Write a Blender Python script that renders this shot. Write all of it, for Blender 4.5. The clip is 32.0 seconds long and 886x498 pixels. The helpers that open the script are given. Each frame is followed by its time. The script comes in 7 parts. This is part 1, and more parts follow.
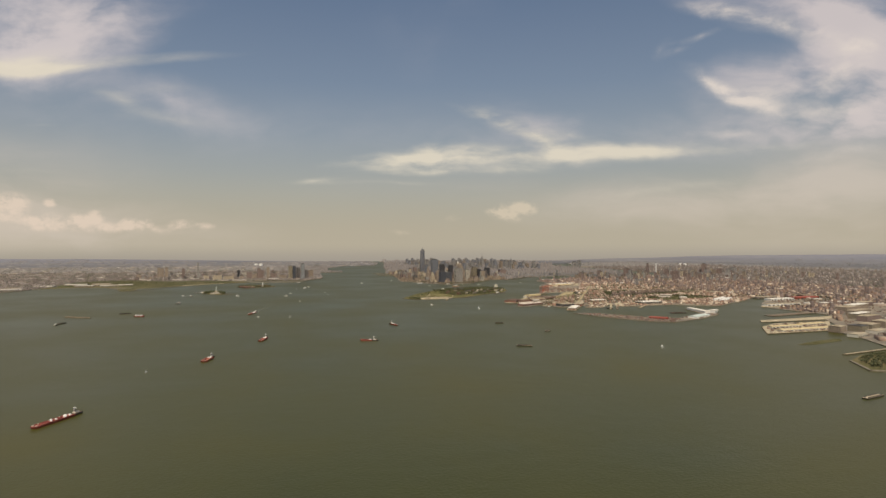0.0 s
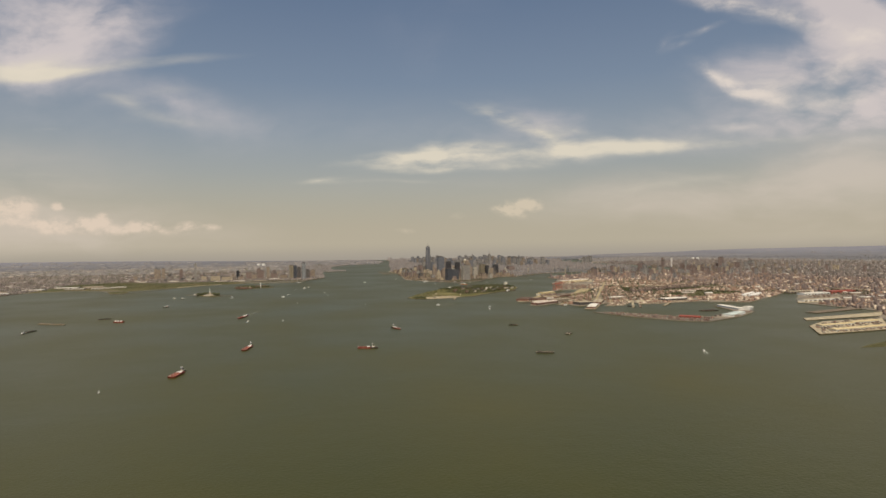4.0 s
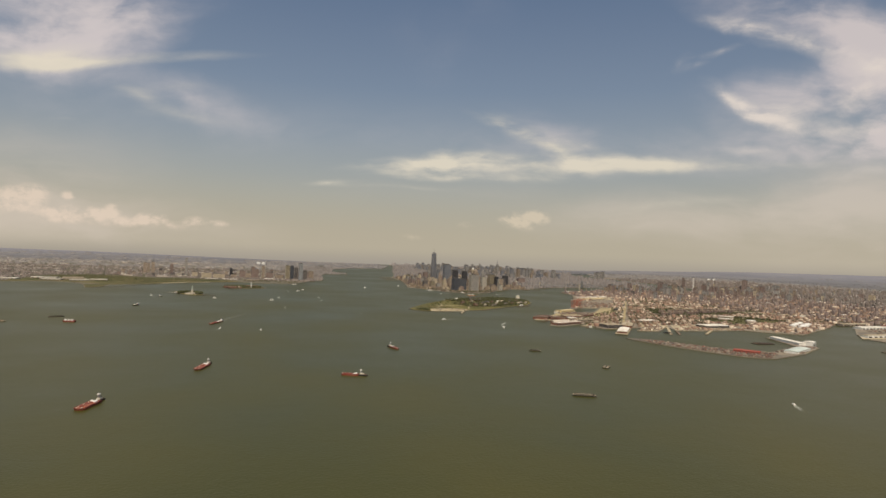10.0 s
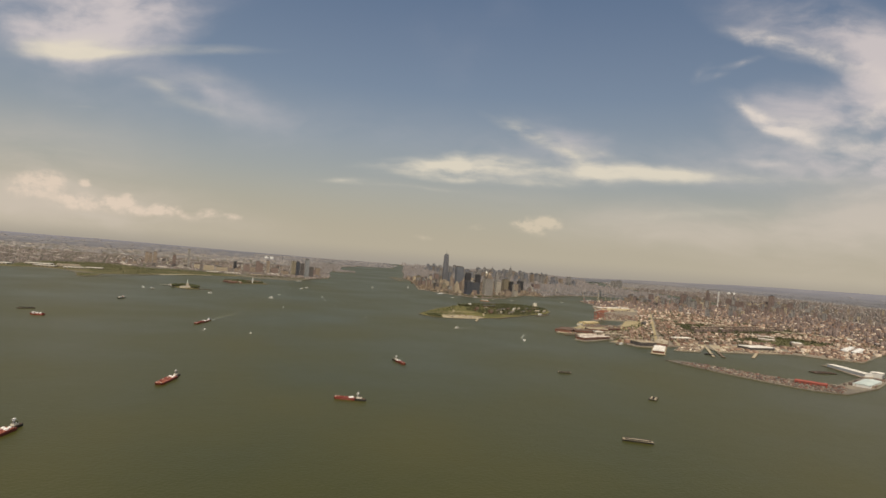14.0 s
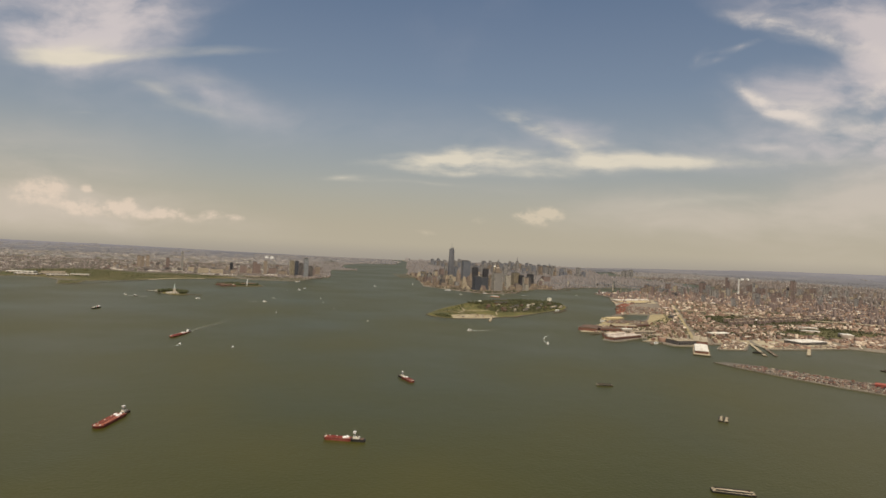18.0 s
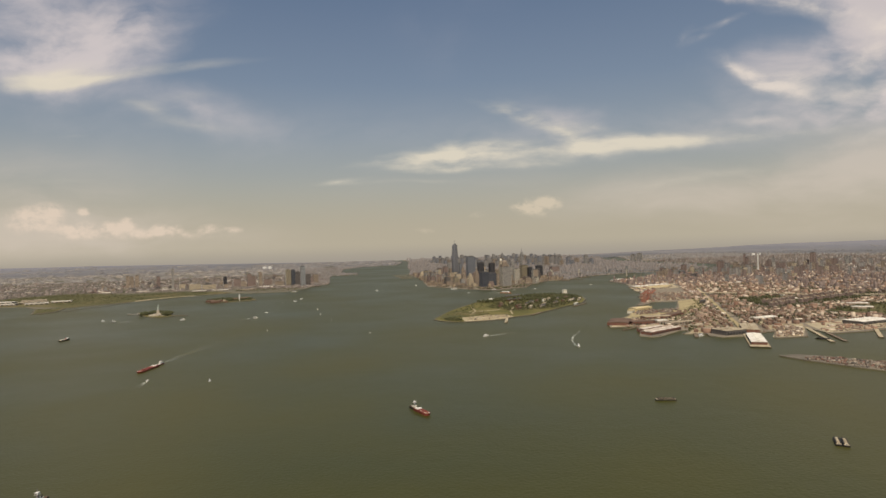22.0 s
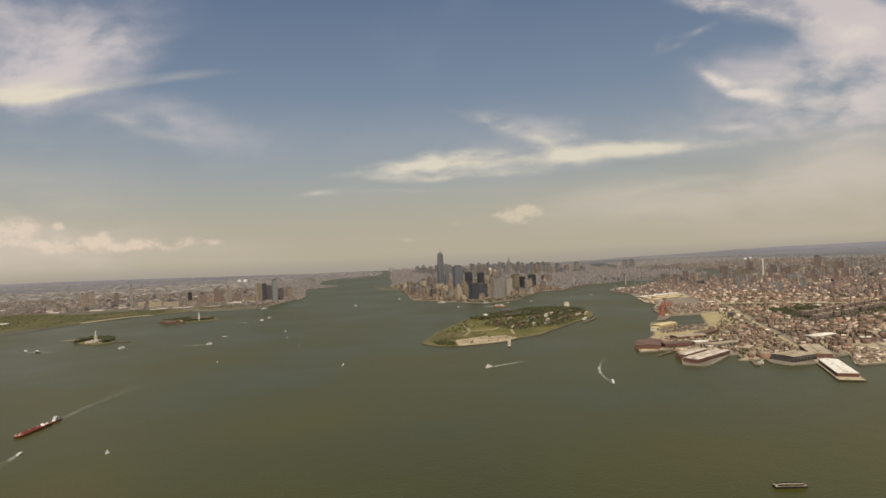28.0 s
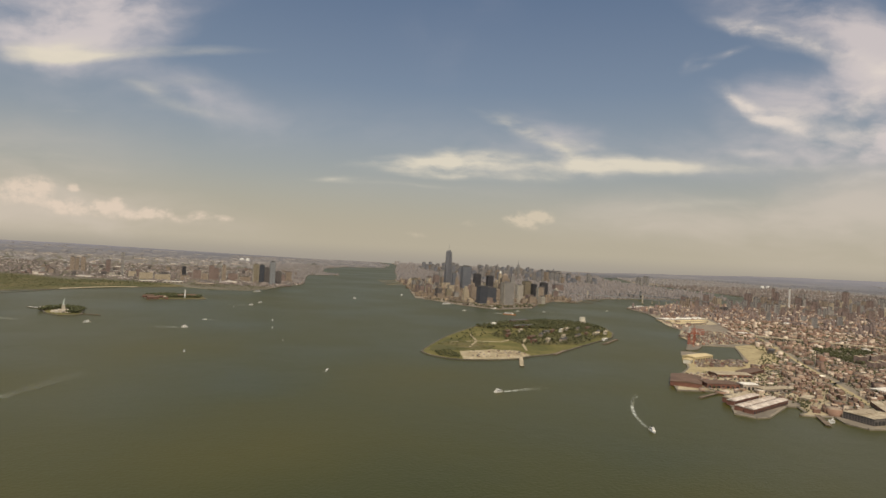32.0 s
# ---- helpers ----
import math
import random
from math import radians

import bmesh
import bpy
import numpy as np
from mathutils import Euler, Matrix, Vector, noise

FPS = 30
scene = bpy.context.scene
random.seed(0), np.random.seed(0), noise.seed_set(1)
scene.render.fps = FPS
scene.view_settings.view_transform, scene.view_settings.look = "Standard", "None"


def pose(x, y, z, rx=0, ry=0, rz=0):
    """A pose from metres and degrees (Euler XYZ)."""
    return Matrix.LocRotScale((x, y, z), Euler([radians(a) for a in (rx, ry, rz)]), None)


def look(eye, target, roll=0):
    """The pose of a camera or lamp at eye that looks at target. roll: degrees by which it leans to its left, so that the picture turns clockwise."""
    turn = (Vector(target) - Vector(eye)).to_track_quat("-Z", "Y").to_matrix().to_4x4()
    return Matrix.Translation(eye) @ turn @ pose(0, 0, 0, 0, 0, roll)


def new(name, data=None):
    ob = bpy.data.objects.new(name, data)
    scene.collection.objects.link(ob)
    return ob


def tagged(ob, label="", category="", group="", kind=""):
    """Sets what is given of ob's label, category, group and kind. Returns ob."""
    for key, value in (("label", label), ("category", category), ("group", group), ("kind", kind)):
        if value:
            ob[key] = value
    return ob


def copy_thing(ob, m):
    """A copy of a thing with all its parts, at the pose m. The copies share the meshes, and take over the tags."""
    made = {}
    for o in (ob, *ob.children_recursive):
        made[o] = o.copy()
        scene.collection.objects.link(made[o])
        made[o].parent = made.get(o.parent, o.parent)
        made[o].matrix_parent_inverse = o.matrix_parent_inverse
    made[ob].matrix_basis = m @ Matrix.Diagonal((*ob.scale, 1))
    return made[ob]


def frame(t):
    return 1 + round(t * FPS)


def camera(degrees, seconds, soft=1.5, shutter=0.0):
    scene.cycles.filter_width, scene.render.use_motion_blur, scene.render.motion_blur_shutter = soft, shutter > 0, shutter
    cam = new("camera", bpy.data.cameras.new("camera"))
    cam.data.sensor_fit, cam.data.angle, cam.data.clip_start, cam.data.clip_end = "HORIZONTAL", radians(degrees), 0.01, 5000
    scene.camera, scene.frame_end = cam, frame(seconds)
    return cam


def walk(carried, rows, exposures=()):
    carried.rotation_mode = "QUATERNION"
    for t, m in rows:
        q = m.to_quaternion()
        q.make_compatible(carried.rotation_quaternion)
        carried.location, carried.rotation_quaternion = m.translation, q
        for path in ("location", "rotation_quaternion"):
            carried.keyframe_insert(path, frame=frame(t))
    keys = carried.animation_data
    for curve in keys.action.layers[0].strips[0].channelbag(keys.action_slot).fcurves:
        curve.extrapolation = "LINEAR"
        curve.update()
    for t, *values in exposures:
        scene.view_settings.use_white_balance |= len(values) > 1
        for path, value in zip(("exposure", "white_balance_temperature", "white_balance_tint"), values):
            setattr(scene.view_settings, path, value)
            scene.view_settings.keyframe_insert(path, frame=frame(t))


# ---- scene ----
# All plan numbers are metres of the real harbour, x east and y north of the tallest tower.
# The model is laid out at K of full size, so that the far shore lies inside the view distance.
K = 0.15
cam = camera(72.0, 32.0, soft=1.6)
PATH = [
    (0, -348.72, -1230.67, 57.222, -17.704, 0.053, -0.136),
    (0.5, -346.89, -1225.18, 56.897, -16.525, 0.163, 0.053),
    (1, -345.09, -1219.65, 56.587, -15.534, 0.180, -0.900),
    (1.5, -343.31, -1214.09, 56.293, -16.181, -0.117, -1.916),
    (2, -341.57, -1208.50, 56.013, -16.544, -0.334, -2.040),
    (2.5, -339.86, -1202.87, 55.748, -16.353, -0.293, -1.971),
    (3, -338.17, -1197.21, 55.497, -16.737, -0.356, -2.834),
    (3.5, -336.52, -1191.52, 55.259, -17.177, -0.270, -1.299),
    (5.5, -330.15, -1168.46, 54.441, -17.205, 0.273, -0.648),
    (6, -328.62, -1162.63, 54.267, -17.529, 0.164, -0.341),
    (6.5, -327.11, -1156.77, 54.105, -17.513, 0.190, -0.195),
    (7, -325.62, -1150.89, 53.954, -17.425, 0.302, -0.596),
    (7.5, -324.15, -1144.99, 53.814, -17.063, 0.466, 0.578),
    (8, -322.70, -1139.07, 53.685, -16.986, 0.292, 0.329),
    (8.5, -321.28, -1133.13, 53.566, -17.353, 0.341, 0.732),
    (9, -319.87, -1127.17, 53.457, -17.210, 0.542, 1.872),
    (9.5, -318.47, -1121.19, 53.358, -16.781, 0.581, 2.062),
    (10, -317.10, -1115.20, 53.267, -16.629, 0.602, 2.013),
    (10.5, -315.73, -1109.19, 53.186, -16.902, 0.653, 2.248),
    (11, -314.39, -1103.17, 53.113, -16.829, 0.700, 2.494),
    (11.5, -313.05, -1097.13, 53.048, -16.352, 0.804, 2.785),
    (12, -311.73, -1091.09, 52.992, -16.587, 0.933, 2.330),
    (12.5, -310.43, -1085.03, 52.942, -17.382, 1.108, 3.948),
    (13, -309.13, -1078.96, 52.900, -17.484, 1.257, 4.946),
    (13.5, -307.84, -1072.89, 52.864, -16.331, 1.026, 5.313),
    (14, -306.57, -1066.81, 52.835, -15.590, 0.693, 4.308),
    (14.5, -305.30, -1060.72, 52.812, -15.883, 0.714, 2.699),
    (16.5, -300.30, -1036.34, 52.774, -15.083, 0.006, 0.412),
    (17, -299.06, -1030.24, 52.776, -15.406, -0.012, 0.211),
    (17.5, -297.82, -1024.14, 52.782, -15.852, 0.100, 0.862),
    (18, -296.59, -1018.04, 52.791, -15.340, 0.140, 2.511),
    (18.5, -295.36, -1011.95, 52.804, -14.862, 0.083, 2.221),
    (19, -294.13, -1005.86, 52.820, -14.990, 0.123, 1.504),
    (19.5, -292.90, -999.78, 52.838, -15.266, -0.440, 0.597),
    (20, -291.67, -993.71, 52.859, -15.955, -0.365, -0.020),
    (20.5, -290.44, -987.64, 52.882, -15.153, 0.123, 0.754),
    (21, -289.21, -981.58, 52.906, -14.881, 0.225, 0.567),
    (21.5, -287.97, -975.54, 52.931, -15.127, -0.109, -2.271),
    (22, -286.73, -969.50, 52.957, -15.318, -0.160, -1.741),
    (22.5, -285.48, -963.48, 52.983, -15.224, 0.478, -2.362),
    (23, -284.23, -957.47, 53.010, -14.622, 0.025, -3.025),
    (23.5, -282.97, -951.48, 53.036, -15.249, -0.192, -2.580),
    (24, -281.70, -945.50, 53.062, -15.513, -0.136, -2.278),
    (24.5, -280.43, -939.54, 53.087, -15.160, -0.267, -3.609),
    (25, -279.14, -933.60, 53.110, -15.647, -0.271, -4.442),
    (25.5, -277.85, -927.67, 53.132, -16.420, -0.243, -3.248),
    (27.5, -272.54, -904.20, 53.197, -16.707, 0.638, -2.588),
    (28, -271.18, -898.40, 53.206, -17.035, 0.627, -2.637),
    (28.5, -269.81, -892.62, 53.211, -17.012, 0.756, -1.044),
    (29, -268.42, -886.86, 53.211, -16.971, 0.817, -0.205),
    (29.5, -267.01, -881.14, 53.208, -16.742, 0.666, 0.626),
    (30, -265.58, -875.45, 53.199, -16.495, 0.660, 0.863),
    (30.5, -264.13, -869.78, 53.186, -16.392, 0.579, -0.094),
    (31, -262.67, -864.15, 53.167, -16.846, 0.551, 0.054),
    (31.5, -261.18, -858.56, 53.142, -16.885, 0.536, 1.600),
    (32, -259.67, -853.00, 53.111, -16.271, 0.412, 2.920),
]


def view(x, y, z, yaw, pitch, roll):
    a, b = radians(yaw), radians(pitch)
    eye = Vector((x, y, z))
    return look(eye, eye + Vector((-math.sin(a) * math.cos(b), math.cos(a) * math.cos(b), math.sin(b))) * 10, roll)


walk(cam, [(t, view(*row)) for t, *row in PATH])

# ---- light and sky ----
SUN_ELEVATION, SUN_BEARING = radians(60), radians(196)
sun = new("sun", bpy.data.lights.new("sun", "SUN"))
sun.data.energy, sun.data.angle, sun.data.color = 4.1, radians(0.8), (1.0, 0.855, 0.665)
to_sun = Vector((math.sin(SUN_BEARING) * math.cos(SUN_ELEVATION), math.cos(SUN_BEARING) * math.cos(SUN_ELEVATION), math.sin(SUN_ELEVATION)))
sun.matrix_world = look(to_sun * 300, (0, 0, 0))


def sky_world():
    world = bpy.data.worlds.new("hazy_sky")
    scene.world = world
    world.use_nodes = True
    nt = world.node_tree
    nt.nodes.clear()
    N = lambda kind, **kw: node(nt, kind, **kw)
    out, bg = N("ShaderNodeOutputWorld"), N("ShaderNodeBackground")
    nt.links.new(bg.outputs[0], out.inputs[0])
    sky = N("ShaderNodeTexSky")
    sky.sky_type, sky.sun_disc, sky.sun_elevation, sky.sun_rotation = "NISHITA", False, SUN_ELEVATION, SUN_BEARING
    sky.altitude, sky.air_density, sky.dust_density, sky.ozone_density = 300, 1.0, 2.0, 1.0
    blue = N("ShaderNodeMix", data_type="RGBA", blend_type="MULTIPLY")
    blue.inputs[0].default_value = 1.0
    nt.links.new(sky.outputs[0], blue.inputs[6])
    blue.inputs[7].default_value = (SKY_TINT[0], SKY_TINT[1], SKY_TINT[2], 1)
    co = N("ShaderNodeTexCoord")
    sep = N("ShaderNodeSeparateXYZ")
    nt.links.new(co.outputs["Generated"], sep.inputs[0])
    # haze that thickens towards the horizon
    hz = N("ShaderNodeValToRGB")
    nt.links.new(sep.outputs[2], hz.inputs[0])
    ramp(hz, [(0.0, 1.0), (0.03, 0.96), (0.07, 0.82), (0.12, 0.60), (0.18, 0.40), (0.26, 0.24), (0.40, 0.12), (0.7, 0.05)])
    haze = N("ShaderNodeMix", data_type="RGBA")
    nt.links.new(hz.outputs[0], haze.inputs[0])
    nt.links.new(blue.outputs[2], haze.inputs[6])
    haze.inputs[7].default_value = (*HAZE, 1)
    # view-independent sky plane, laid out along the harbour's axis
    fx, fy = math.sin(radians(17.7)), math.cos(radians(17.7))
    ahead = N("ShaderNodeVectorMath", operation="DOT_PRODUCT")
    ahead.inputs[1].default_value = (fx, fy, 0)
    side = N("ShaderNodeVectorMath", operation="DOT_PRODUCT")
    side.inputs[1].default_value = (fy, -fx, 0)
    for n in (ahead, side):
        nt.links.new(co.outputs["Generated"], n.inputs[0])
    absn = N("ShaderNodeMath", operation="ABSOLUTE")
    nt.links.new(ahead.outputs["Value"], absn.inputs[0])
    low = N("ShaderNodeMath", operation="MAXIMUM")
    nt.links.new(absn.outputs[0], low.inputs[0])
    low.inputs[1].default_value = 0.25
    du, dv = N("ShaderNodeMath", operation="DIVIDE"), N("ShaderNodeMath", operation="DIVIDE")
    nt.links.new(side.outputs["Value"], du.inputs[0]), nt.links.new(low.outputs[0], du.inputs[1])
    nt.links.new(sep.outputs[2], dv.inputs[0]), nt.links.new(low.outputs[0], dv.inputs[1])
    uv = N("ShaderNodeCombineXYZ")
    nt.links.new(du.outputs[0], uv.inputs[0]), nt.links.new(dv.outputs[0], uv.inputs[1])
    # three kinds of cloud: thin veils, torn bands, and small heaps near the horizon
    warp = N("ShaderNodeTexNoise")
    warp.inputs["Scale"].default_value, warp.inputs["Detail"].default_value = 5.0, 5
    nt.links.new(uv.outputs[0], warp.inputs["Vector"])

    def bent(amount):
        m = N("ShaderNodeVectorMath", operation="MULTIPLY_ADD")
        nt.links.new(warp.outputs["Color"], m.inputs[0])
        m.inputs[1].default_value = (*amount, 0)
        nt.links.new(uv.outputs[0], m.inputs[2])
        shift = N("ShaderNodeVectorMath", operation="SUBTRACT")
        nt.links.new(m.outputs[0], shift.inputs[0])
        shift.inputs[1].default_value = (amount[0] / 2, amount[1] / 2, 0)
        return shift

    def layer(below, blobs, bend, stretch, scale, rough, tilt, gain, lo, hi, most, colour):
        plane = bent(bend)
        total = None
        for u, v, ru, rv, turn, amount in blobs:
            m = N("ShaderNodeMapping", vector_type="TEXTURE")
            m.inputs["Location"].default_value = (u, v, 0)
            m.inputs["Rotation"].default_value = (0, 0, radians(turn))
            m.inputs["Scale"].default_value = (ru, rv, 1)
            nt.links.new(plane.outputs[0], m.inputs["Vector"])
            g = N("ShaderNodeTexGradient", gradient_type="SPHERICAL")
            nt.links.new(m.outputs[0], g.inputs[0])
            s = N("ShaderNodeMath", operation="MULTIPLY_ADD")
            nt.links.new(g.outputs["Fac"], s.inputs[0])
            s.inputs[1].default_value = amount
            if total is None:
                s.inputs[2].default_value = 0.0
            else:
                nt.links.new(total.outputs[0], s.inputs[2])
            total = s
        st = N("ShaderNodeMapping")
        st.inputs["Scale"].default_value = (*stretch, 1)
        st.inputs["Rotation"].default_value = (0, 0, radians(tilt))
        nt.links.new(plane.outputs[0], st.inputs["Vector"])
        tex = N("ShaderNodeTexNoise")
        tex.inputs["Scale"].default_value, tex.inputs["Detail"].default_value, tex.inputs["Roughness"].default_value = scale, 8, rough
        nt.links.new(st.outputs[0], tex.inputs["Vector"])
        torn = N("ShaderNodeMapRange")
        nt.links.new(tex.outputs["Fac"], torn.inputs["Value"])
        torn.inputs["From Min"].default_value, torn.inputs["From Max"].default_value = 0.32, 0.68
        torn.inputs["To Min"].default_value, torn.inputs["To Max"].default_value = 1 - gain, 1 + gain
        thick = N("ShaderNodeMath", operation="MULTIPLY")
        nt.links.new(total.outputs[0], thick.inputs[0]), nt.links.new(torn.outputs[0], thick.inputs[1])
        cover = N("ShaderNodeMapRange", interpolation_type="SMOOTHSTEP")
        nt.links.new(thick.outputs[0], cover.inputs["Value"])
        cover.inputs["From Min"].default_value, cover.inputs["From Max"].default_value = lo, hi
        cover.inputs["To Max"].default_value = most
        mix = N("ShaderNodeMix", data_type="RGBA")
        nt.links.new(cover.outputs[0], mix.inputs[0])
        nt.links.new(below.outputs[2], mix.inputs[6])
        mix.inputs[7].default_value = (*colour, 1)
        return mix

    cloud = layer(haze, VEILS_LOW, (0.16, 0.06), (1.2, 4.4), 2.6, 0.55, 8, 0.55, 0.00, 1.50, 0.62, VEIL_LOW)
    cloud = layer(cloud, VEILS_LEFT, (0.16, 0.08), (1.8, 4.0), 2.6, 0.55, -10, 0.7, 0.00, 1.60, 0.80, VEIL)
    cloud = layer(cloud, VEILS_RIGHT, (0.16, 0.08), (1.6, 4.4), 3.0, 0.56, 10, 0.8, 0.00, 1.65, 0.76, VEIL_RIGHT)
    cloud = layer(cloud, BANDS_LEFT, (0.07, 0.030), (1.6, 7.0), 3.2, 0.56, 4, 0.6, 0.02, 1.75, 0.85, CLOUD)
    cloud = layer(cloud, BANDS_MIDDLE, (0.09, 0.030), (2.0, 7.0), 4.4, 0.58, -4, 0.7, 0.02, 1.85, 0.85, CLOUD)
    cloud = layer(cloud, BANDS_RIGHT, (0.12, 0.060), (2.4, 5.0), 4.0, 0.60, 12, 0.8, 0.02, 1.75, 0.85, CLOUD_RIGHT)
    cloud = layer(cloud, HEAPS_MIDDLE, (0.05, 0.028), (1.0, 1.5), 30.0, 0.64, 0, 0.9, 0.10, 1.25, 0.60, HEAP)
    cloud = layer(cloud, HEAPS_LEFT, (0.05, 0.028), (1.0, 1.4), 32.0, 0.64, 0, 0.9, 0.05, 1.15, 0.62, HEAP_LEFT)
    # the haze is thickest along the horizon
    rim = N("ShaderNodeMapRange", interpolation_type="SMOOTHSTEP")
    nt.links.new(sep.outputs[2], rim.inputs["Value"])
    rim.inputs["From Min"].default_value, rim.inputs["From Max"].default_value = -0.020, 0.012
    last = N("ShaderNodeMix", data_type="RGBA")
    nt.links.new(rim.outputs[0], last.inputs[0])
    last.inputs[6].default_value = (*RIM, 1)
    nt.links.new(cloud.outputs[2], last.inputs[7])
    nt.links.new(last.outputs[2], bg.inputs[0])
    bg.inputs[1].default_value = 0.12


def node(nt, kind, **kw):
    n = nt.nodes.new(kind)
    for key, value in kw.items():
        if key == "operation":
            n.operation = value
        elif key == "data_type":
            n.data_type = value
        elif key == "blend_type":
            n.blend_type = value
        elif key == "vector_type":
            n.vector_type = value
        elif key == "gradient_type":
            n.gradient_type = value
        elif key == "interpolation_type":
            n.interpolation_type = value
    return n


def ramp(n, stops):
    """Stops of (place, grey) or (place, rgb)."""
    el = n.color_ramp.elements
    while len(el) < len(stops):
        el.new(0.5)
    for e, (p, c) in zip(el, stops):
        e.position = p
        e.color = (c, c, c, 1) if isinstance(c, (int, float)) else (*c, 1)


SKY_TINT = (0.462, 0.572, 0.640)
HAZE = (3.86, 3.42, 2.60)
VEIL = (5.9, 5.2, 5.0)
VEIL_RIGHT = (5.9, 5.15, 4.9)
VEIL_LOW = (5.5, 4.75, 4.05)
CLOUD = (6.4, 5.75, 4.6)
CLOUD_RIGHT = (6.6, 5.8, 5.1)
HEAP = (6.2, 5.2, 3.9)
HEAP_LEFT = (6.9, 5.55, 4.4)
RIM = (3.05, 2.72, 2.28)
# Clouds: place and reach on the sky plane, tilt, thickness.
VEILS_LEFT = [
    (-0.683, 0.389, 0.306, 0.139, 0, 1.25), (-0.692, 0.325, 0.176, 0.056, 0, 0.95), (-0.535, 0.379, 0.185, 0.093, 20, 0.50), (-0.451, 0.239, 0.176, 0.051, -12, 0.42),
    (-0.590, 0.231, 0.482, 0.120, -8, 0.30), (0.012, 0.374, 0.139, 0.074, 60, 0.20), (-0.081, 0.357, 0.111, 0.083, -60, 0.15), (-0.173, 0.200, 0.389, 0.056, 4, 0.22),
]
VEILS_RIGHT = [
    (0.614, 0.388, 0.334, 0.074, -16, 1.15), (0.724, 0.322, 0.167, 0.093, -20, 1.10), (0.587, 0.244, 0.250, 0.070, -8, 0.80), (0.726, 0.248, 0.148, 0.111, 0, 0.70),
    (0.614, 0.184, 0.306, 0.056, 6, 0.60), (0.105, 0.168, 0.389, 0.059, 0, 0.45), (0.160, 0.195, 0.148, 0.046, -25, 0.42), (0.429, 0.195, 0.241, 0.056, 0, 0.35),
    (0.600, 0.300, 0.160, 0.070, 10, 0.75), (0.680, 0.215, 0.200, 0.060, 6, 0.55),
]
VEILS_LOW = [
    (-0.766, 0.112, 0.426, 0.120, -4, 0.80), (-0.637, 0.028, 0.482, 0.074, -3, 0.95), (0.494, 0.097, 0.445, 0.074, 7, 0.80), (0.679, 0.128, 0.297, 0.083, 8, 0.70),
    (0.244, 0.071, 0.334, 0.046, 5, 0.45), (0.661, 0.035, 0.445, 0.093, 3, 0.62), (0.031, 0.105, 0.389, 0.037, 0, 0.35),
]
BANDS_LEFT = [
    (-0.590, 0.302, 0.306, 0.014, 4, 1.00), (-0.702, 0.301, 0.139, 0.024, 0, 0.95), (-0.674, 0.315, 0.130, 0.028, 4, 0.80), (-0.530, 0.245, 0.070, 0.019, -25, 0.55),
    (-0.451, 0.213, 0.130, 0.017, -5, 0.55), (-0.479, 0.262, 0.102, 0.013, 2, 0.45), (-0.655, 0.208, 0.046, 0.005, 0, 0.38), (-0.702, 0.130, 0.111, 0.009, 3, 0.40),
]
BANDS_MIDDLE = [
    (-0.090, 0.143, 0.130, 0.016, 3, 1.05), (-0.020, 0.150, 0.130, 0.028, 5, 1.15), (-0.032, 0.165, 0.044, 0.019, 20, 0.80), (0.086, 0.152, 0.139, 0.026, 0, 1.05),
    (0.258, 0.155, 0.148, 0.024, 2, 1.10), (0.336, 0.162, 0.185, 0.019, 3, 0.85), (0.160, 0.182, 0.148, 0.024, -28, 1.00), (0.077, 0.213, 0.093, 0.017, -20, 0.65),
    (0.207, 0.187, 0.083, 0.013, -15, 0.50), (0.031, 0.129, 0.204, 0.010, 1, 0.80), (-0.201, 0.115, 0.074, 0.008, 2, 0.60), (-0.090, 0.110, 0.130, 0.006, 0, 0.45),
    (0.503, 0.164, 0.167, 0.011, 3, 0.60), (0.364, 0.098, 0.241, 0.015, 8, 0.45),
]
BANDS_RIGHT = [
    (0.452, 0.273, 0.070, 0.022, -35, 0.72), (0.508, 0.240, 0.088, 0.028, -25, 0.90), (0.568, 0.258, 0.167, 0.036, 10, 0.70), (0.485, 0.185, 0.070, 0.013, -5, 0.65),
    (0.624, 0.221, 0.139, 0.028, 8, 0.70), (0.457, 0.394, 0.097, 0.022, -12, 0.95), (0.568, 0.360, 0.167, 0.028, -14, 0.85), (0.680, 0.313, 0.111, 0.044, 35, 0.80),
    (0.373, 0.334, 0.032, 0.020, 55, 0.42), (0.434, 0.352, 0.051, 0.011, 10, 0.60), (0.661, 0.156, 0.148, 0.017, 8, 0.50), (0.401, 0.330, 0.030, 0.012, 20, 0.30),
]
HEAPS_MIDDLE = [
    (0.109, 0.062, 0.046, 0.024, 0, 1.10), (0.133, 0.071, 0.026, 0.017, 0, 1.00), (0.086, 0.059, 0.032, 0.013, 0, 0.85), (0.012, 0.052, 0.024, 0.010, 0, 0.55),
    (-0.067, 0.030, 0.032, 0.007, 0, 0.50),
]
HEAPS_LEFT = [
    (-0.705, 0.078, 0.037, 0.022, 0, 1.19), (-0.648, 0.080, 0.018, 0.011, 0, 1.12), (-0.598, 0.054, 0.020, 0.016, 0, 1.19), (-0.570, 0.059, 0.022, 0.017, 0, 1.19),
    (-0.507, 0.048, 0.024, 0.014, 0, 1.12), (-0.481, 0.045, 0.019, 0.011, 0, 1.00), (-0.424, 0.041, 0.028, 0.011, 0, 0.94), (-0.386, 0.038, 0.022, 0.008, 0, 0.75),
    (-0.544, 0.041, 0.056, 0.013, 0, 0.75), (-0.665, 0.046, 0.083, 0.024, 0, 0.62), (-0.748, 0.066, 0.046, 0.032, 0, 1.00),
